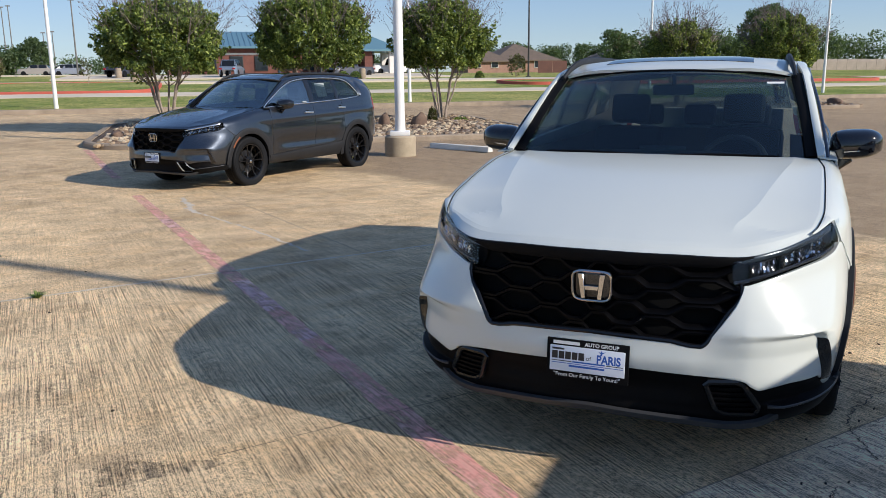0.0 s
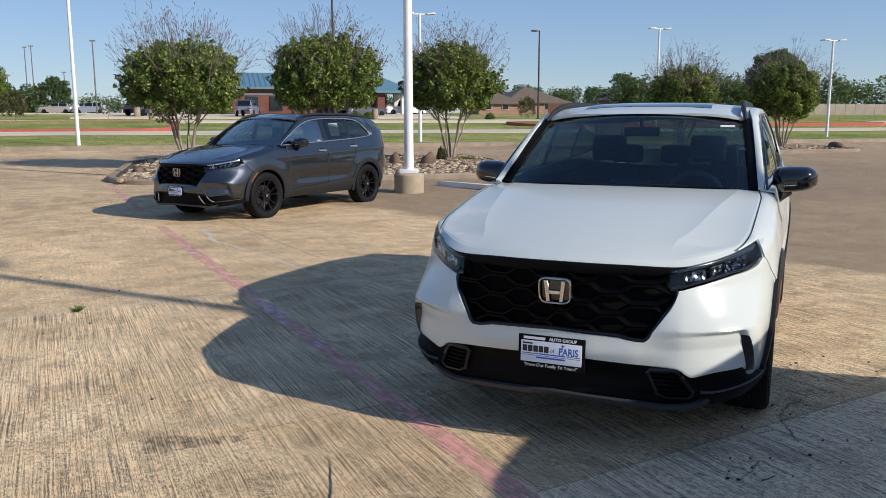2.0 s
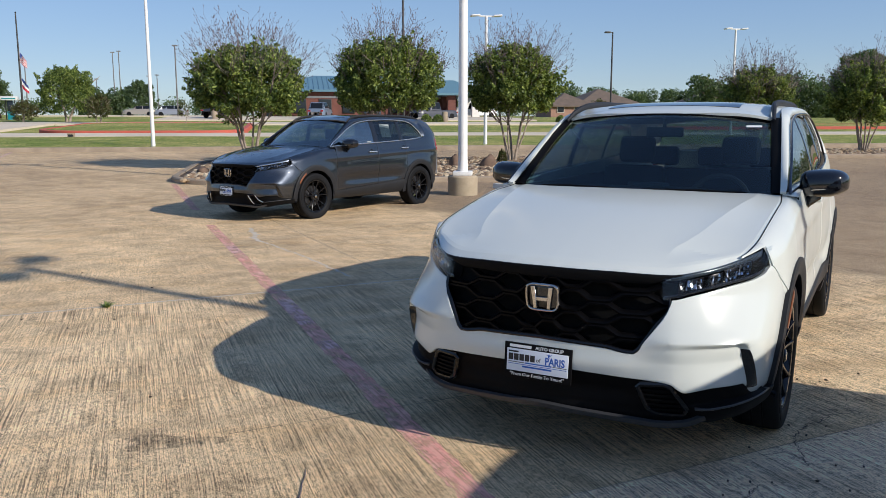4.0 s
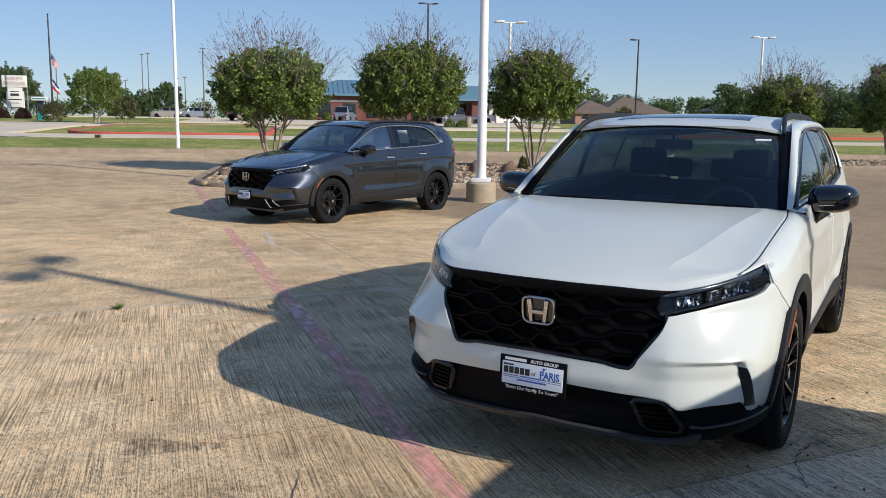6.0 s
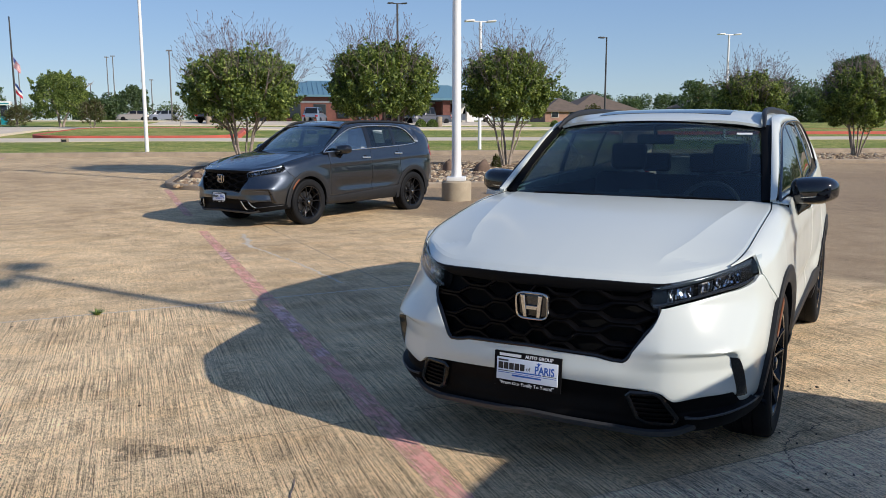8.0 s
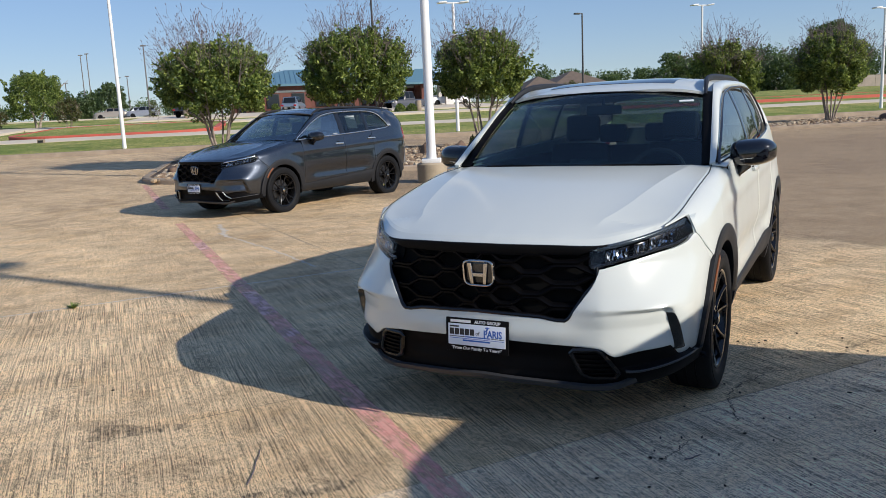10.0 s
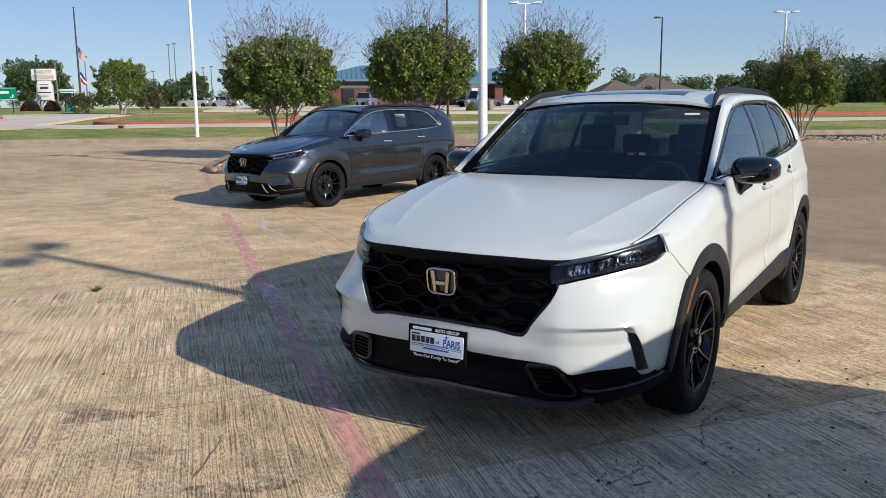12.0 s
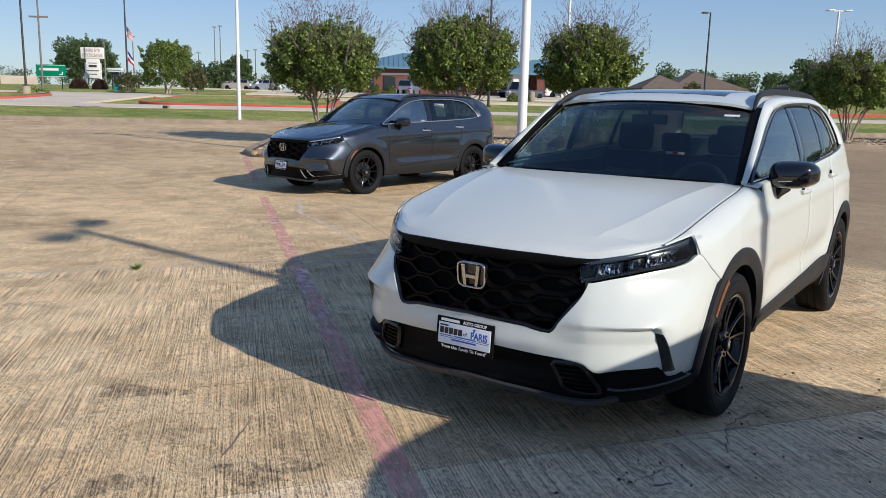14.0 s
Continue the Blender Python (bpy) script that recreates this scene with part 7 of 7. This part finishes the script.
# ---- marks on the lot ----
def ribbon(points, widths, lift, mat, name, label="", parent=None, jitter=0.0, seed=0):
    rng = random.Random(seed)
    pts = [Vector((x, y)) for x, y in points]
    b = bmesh.new()
    left, right = [], []
    for i, p in enumerate(pts):
        d = (pts[min(i + 1, len(pts) - 1)] - pts[max(i - 1, 0)]).normalized()
        n = Vector((-d.y, d.x))
        w = widths if not isinstance(widths, (list, tuple)) else widths[i]
        j = n * rng.uniform(-jitter, jitter)
        a, c = p + n * (w / 2 * rng.uniform(1 - jitter * 4, 1)) + j, p - n * (w / 2 * rng.uniform(1 - jitter * 4, 1)) + j
        left.append(b.verts.new((a.x, a.y, height(a.dot(N_AX)) + lift)))
        right.append(b.verts.new((c.x, c.y, height(c.dot(N_AX)) + lift)))
    for i in range(len(pts) - 1):
        b.faces.new((right[i], right[i + 1], left[i + 1], left[i]))
    ob = part(name, b, mat, parent, smooth=0)
    if label:
        tagged(ob, label, "road marking", kind="structure")
    return ob

def along(p, q, n):
    return [(p[0] + (q[0] - p[0]) * k / n, p[1] + (q[1] - p[1]) * k / n) for k in range(n + 1)]
LINE_P, LINE_Q = (-15.2, 11.90), (2.2, 0.62)
ribbon(along(LINE_P, LINE_Q, 500), 0.135, 0.0012, M_LINE, "painted_line", "faded pink parking line across the lot", jitter=0.009)
def eased(points, n):
    """The same path in n points, with its corners rounded."""
    p = np.array(points, float)
    t = np.linspace(0, len(p) - 1, n)
    q = np.stack([np.interp(t, range(len(p)), p[:, k]) for k in (0, 1)], 1)
    for _ in range(8):
        q[1:-1] = (q[:-2] + 2 * q[1:-1] + q[2:]) / 4
    return [tuple(v) for v in q]


def on_line(x):
    return (x, LINE_P[1] + (x - LINE_P[0]) * (LINE_Q[1] - LINE_P[1]) / (LINE_Q[0] - LINE_P[0]))
for x, ln in ((-6.55, 0.52), (-3.58, 0.80), (-2.66, 0.18), (-12.4, 0.5)):
    ribbon(along(on_line(x - ln / 2), on_line(x + ln / 2), 8), 0.125, 0.0022, M_LINE_WHITE, "worn_line_patch", "worn white dash over the pink line", jitter=0.01, seed=int(x * 10))
ribbon(eased([(-7.95, 7.82), (-7.74, 7.66), (-7.60, 7.50), (-7.44, 7.45), (-7.31, 7.33), (-7.16, 7.14), (-7.05, 7.10), (-6.90, 6.98), (-6.74, 6.94)], 40), [0.05 + 0.035 * math.sin(1.1 * k) * math.sin(math.pi * k / 39) + 0.03 * math.sin(math.pi * k / 39) for k in range(40)], 0.0015, M_PATCH, "crack_patch", "pale filled crack in the concrete", jitter=0.02, seed=3)
ribbon(eased([(-6.74, 6.94), (-6.4, 6.80), (-6.03, 6.62), (-5.7, 6.52), (-5.38, 6.36), (-4.68, 6.01), (-4.21, 5.78)], 40), 0.032, 0.002, M_PATCH, "crack_patch", "thin pale filled crack in the concrete", jitter=0.02, seed=4)
ribbon(along((-7.6, -0.90), (-1.9, 8.97), 90), 0.034, 0.0012, M_PATCH, "joint_seal", "thin pale dirt-filled joint line in the concrete", jitter=0.006, seed=12)
def wander(points, n, amp, seed):
    rng = random.Random(seed)
    out = []
    for a, b in zip(points, points[1:]):
        for k in range(n):
            t = k / n
            out.append((a[0] + (b[0] - a[0]) * t + rng.uniform(-amp, amp), a[1] + (b[1] - a[1]) * t + rng.uniform(-amp, amp)))
    return out + [points[-1]]
CRACKS = (
    ([(0.38, 3.84), (0.40, 3.76), (0.45, 3.67), (0.47, 3.60), (0.50, 3.51)], 0.005, 0.010),
    ([(0.38, 3.84), (0.39, 4.0), (0.40, 4.05), (0.44, 4.15), (0.47, 4.29), (0.60, 4.40)], 0.006, 0.012),
    ([(0.32, 2.92), (0.33, 2.98), (0.36, 3.07), (0.365, 3.14), (0.37, 3.2)], 0.004, 0.006),
    ([(0.30, 3.53), (0.34, 3.57), (0.37, 3.62)], 0.004, 0.006),
    ([(0.66, 4.59), (0.79, 4.61), (0.96, 4.54), (1.2, 4.50)], 0.006, 0.012),
    ([(-0.45, 3.55), (-0.10, 3.62), (0.12, 3.80)], 0.004, 0.012),
)
for k, (path, wide, amp) in enumerate(CRACKS):
    ribbon(wander(path, 7, amp, 20 + k), wide, 0.002, M_CRACK, "crack", "thin dark branching crack in the concrete", jitter=0.004, seed=30 + k)
ribbon(along((-1.95, 2.28), (-0.9, 4.10), 40), 0.006, 0.0016, M_CRACK, "saw_cut", "narrow dark saw cut across the concrete", jitter=0.002, seed=41)


def smudge_material():
    m = material("rubber_smudge", (0.045, 0.040, 0.036), 0.85)
    n = Nodes(m)
    p = n.geo.outputs["Position"]
    f = n.math("ADD", n.math("MULTIPLY", n.noise(p, 14, 6, 0.75), 0.6), n.math("MULTIPLY", n.noise(n.mapping(n.mapping(p, rot=(0, 0, -TINE_A)), scale=(90, 4, 1)), 1.0, 2), 0.4))
    n.set("Alpha", n.ramp(f, [(0.44, 0.0), (0.60, 0.55)]))
    return m
M_SMUDGE = smudge_material()


def smudge(x, y, r, turn, seed, stretch=2.2):
    """A flat dark scuff with an uneven rim."""
    b = bmesh.new()
    rng = random.Random(seed)
    rim = []
    for k in range(26):
        a = 2 * math.pi * k / 26
        q = r * (0.75 + 0.25 * math.sin(3 * a + seed) + rng.uniform(-0.12, 0.12))
        ex, ey = q * stretch * math.cos(a), q * math.sin(a)
        c, d = math.cos(radians(turn)), math.sin(radians(turn))
        rim.append(b.verts.new((x + c * ex - d * ey, y + d * ex + c * ey, 0.0016)))
    b.faces.new(rim)
    return tagged(part("scuff_mark", b, M_SMUDGE, smooth=0), "dark rubber scuff on the concrete", "stain", kind="structure")
for k, (x, y, r, a, st) in enumerate(((0.87, 3.89, 0.035, 30, 2.2), (0.45, 4.31, 0.05, 60, 2.0), (0.74, 2.79, 0.03, 30, 2.0), (1.27, 3.07, 0.04, -30, 2.0), (0.72, 3.53, 0.02, 50, 2.0),
                                      (1.04, 4.47, 0.03, 20, 2.0), (0.50, 3.90, 0.03, 60, 1.8), (-0.86, 1.95, 0.13, 50, 2.2), (-2.1, 2.05, 0.12, 40, 2.6), (-1.2, 1.45, 0.10, 60, 2.0), (0.9, 4.2, 0.08, 30, 3.0))):
    smudge(x, y, r, a, 50 + k, st)
ribbon(wander([(0.14, 4.82), (0.32, 4.76), (0.54, 4.64), (0.66, 4.60), (0.77, 4.76), (0.85, 5.02), (1.11, 5.53)], 8, 0.008, 60), 0.035, 0.0018, M_SMUDGE, "tyre_mark", "dark curved tyre mark on the concrete", jitter=0.02, seed=61)
ribbon(along((-24.2, 11.5), (-33.2, 17.4), 14), 0.11, 0.002, M_LINE_WHITE, "painted_line", "faded pale parking line near the kerb", jitter=0.01)
ribbon(along((-25.3, 11.9), (-34.5, 1.5), 14), 0.11, 0.002, M_LINE_WHITE, "painted_line", "faded pale parking line near the kerb", jitter=0.01)


def litter(x0, x1, y0, y1, n, seed):
    """Small curled bits of dry leaf lying about."""
    rng = random.Random(seed)
    b = bmesh.new()
    for k in range(n):
        x, y, a, s = rng.uniform(x0, x1), rng.uniform(y0, y1), rng.uniform(0, 6.28), rng.uniform(0.004, 0.011)
        c, d = math.cos(a) * s, math.sin(a) * s
        q = [(x - c, y - d, 0.003), (x + d * 0.5, y - c * 0.5, 0.006), (x + c, y + d, 0.004), (x - d * 0.5, y + c * 0.5, 0.002)]
        top = [b.verts.new((px, py, pz + 0.004)) for px, py, pz in q]
        low = [b.verts.new((px, py, 0.0005)) for px, py, pz in q]
        b.faces.new(top)
        for i in range(4):
            b.faces.new((low[i], low[(i + 1) % 4], top[(i + 1) % 4], top[i]))
    return tagged(part("dry_leaf_bits", b, M_LITTER, smooth=0), "scattered dark dry leaf bits on the concrete", "leaf litter", kind="stuff")
M_LITTER = grainy("dry_leaf", (0.035, 0.027, 0.020), (0.07, 0.05, 0.035), 0.9, 20, 80)
litter(0.2, 2.4, 2.4, 5.2, 90, 71)
litter(-8.0, 1.0, -0.5, 5.0, 40, 72)
# ---- the lot's slabs ----
pavement = tagged(new("pavement"), "brown weathered concrete lot in large jointed slabs", "pavement", kind="structure")
SLAB_U = Vector((math.sin(JOINT_A), -math.cos(JOINT_A)))     # across the joints
SLAB_V = Vector((math.cos(JOINT_A), math.sin(JOINT_A)))
SLAB = 4.575
SLAB_O = SLAB_U * -6.125 + SLAB_V * 7.88


def clip_poly(poly, limit):
    out = []
    for i, a in enumerate(poly):
        b = poly[(i + 1) % len(poly)]
        da, db = limit - a.dot(N_AX), limit - b.dot(N_AX)
        if da >= 0:
            out.append(a)
        if da * db < 0:
            out.append(a.lerp(b, da / (da - db)))
    return out


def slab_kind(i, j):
    """Deep grooves on the nearest strip, worn grey paled against its shade beside it, smoother brown past the long
    joint.
    """
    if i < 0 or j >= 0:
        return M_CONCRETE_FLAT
    return M_CONCRETE_GREY_LIFTED if i >= GREY_FROM else M_CONCRETE


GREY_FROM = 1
rng = random.Random(5)
for i in range(-12, 13):
    for j in range(-12, 13):
        # the strips on the near side were poured long, without cross joints
        if i >= 0 and -7 <= j < -1:
            continue
        y0 = -6 * SLAB if i >= 0 and j == -1 else 0.0
        c = SLAB_O + SLAB_U * (SLAB * (i + 0.5)) + SLAB_V * (SLAB * (j + 0.5))
        if c.dot(N_AX) > 40 or c.dot(N_AX) < -25 or abs(c.dot(T_AX)) > 52:
            continue
        gap = 0.0035
        q = [(gap, y0 + gap), (SLAB / 2, y0 + gap), (SLAB - gap, y0 + gap), (SLAB - gap, SLAB / 2), (SLAB - gap, SLAB - gap), (SLAB / 2, SLAB - gap), (gap, SLAB - gap), (gap, SLAB / 2)]
        poly = [SLAB_O + SLAB_U * (SLAB * i + x) + SLAB_V * (SLAB * j + y) for x, y in q]
        poly = clip_poly(poly, KERB_W - 0.15)
        if len(poly) < 3:
            continue
        mid = sum(poly, Vector((0, 0))) / len(poly)
        bm = bmesh.new()
        up = rng.uniform(-0.0008, 0.0)
        rim = [p + (mid - p).normalized() * 0.006 for p in poly]
        top = [bm.verts.new((p.x, p.y, height(p.dot(N_AX)) + up)) for p in rim]
        edge = [bm.verts.new((p.x, p.y, height(p.dot(N_AX)) + up - 0.005)) for p in poly]
        low = [bm.verts.new((p.x, p.y, height(p.dot(N_AX)) - 0.10)) for p in poly]
        n = len(poly)
        bm.faces.new(top)
        for k in range(n):
            bm.faces.new((edge[k], edge[(k + 1) % n], top[(k + 1) % n], top[k]))
            bm.faces.new((low[k], low[(k + 1) % n], edge[(k + 1) % n], edge[k]))
        bmesh.ops.recalc_face_normals(bm, faces=bm.faces[:])
        if bm.faces[0].normal.z < 0:
            bmesh.ops.reverse_faces(bm, faces=bm.faces[:])
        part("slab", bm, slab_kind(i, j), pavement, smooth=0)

b = bmesh.new()
q = [b.verts.new((*(N_AX * w + T_AX * l), height(w) - 0.0025)) for w, l in ((-28, -56), (-28, 56), (13, 56), (KERB_W - 0.15, 56), (KERB_W - 0.15, -56), (13, -56))]
b.faces.new((q[0], q[1], q[2], q[5]))
b.faces.new((q[5], q[2], q[3], q[4]))
bmesh.ops.recalc_face_normals(b, faces=b.faces[:])
if b.faces[:][0].normal.z < 0:
    bmesh.ops.reverse_faces(b, faces=b.faces[:])
part("joint_filler", b, M_SEAL, pavement, "pale filler in the joints", smooth=0)
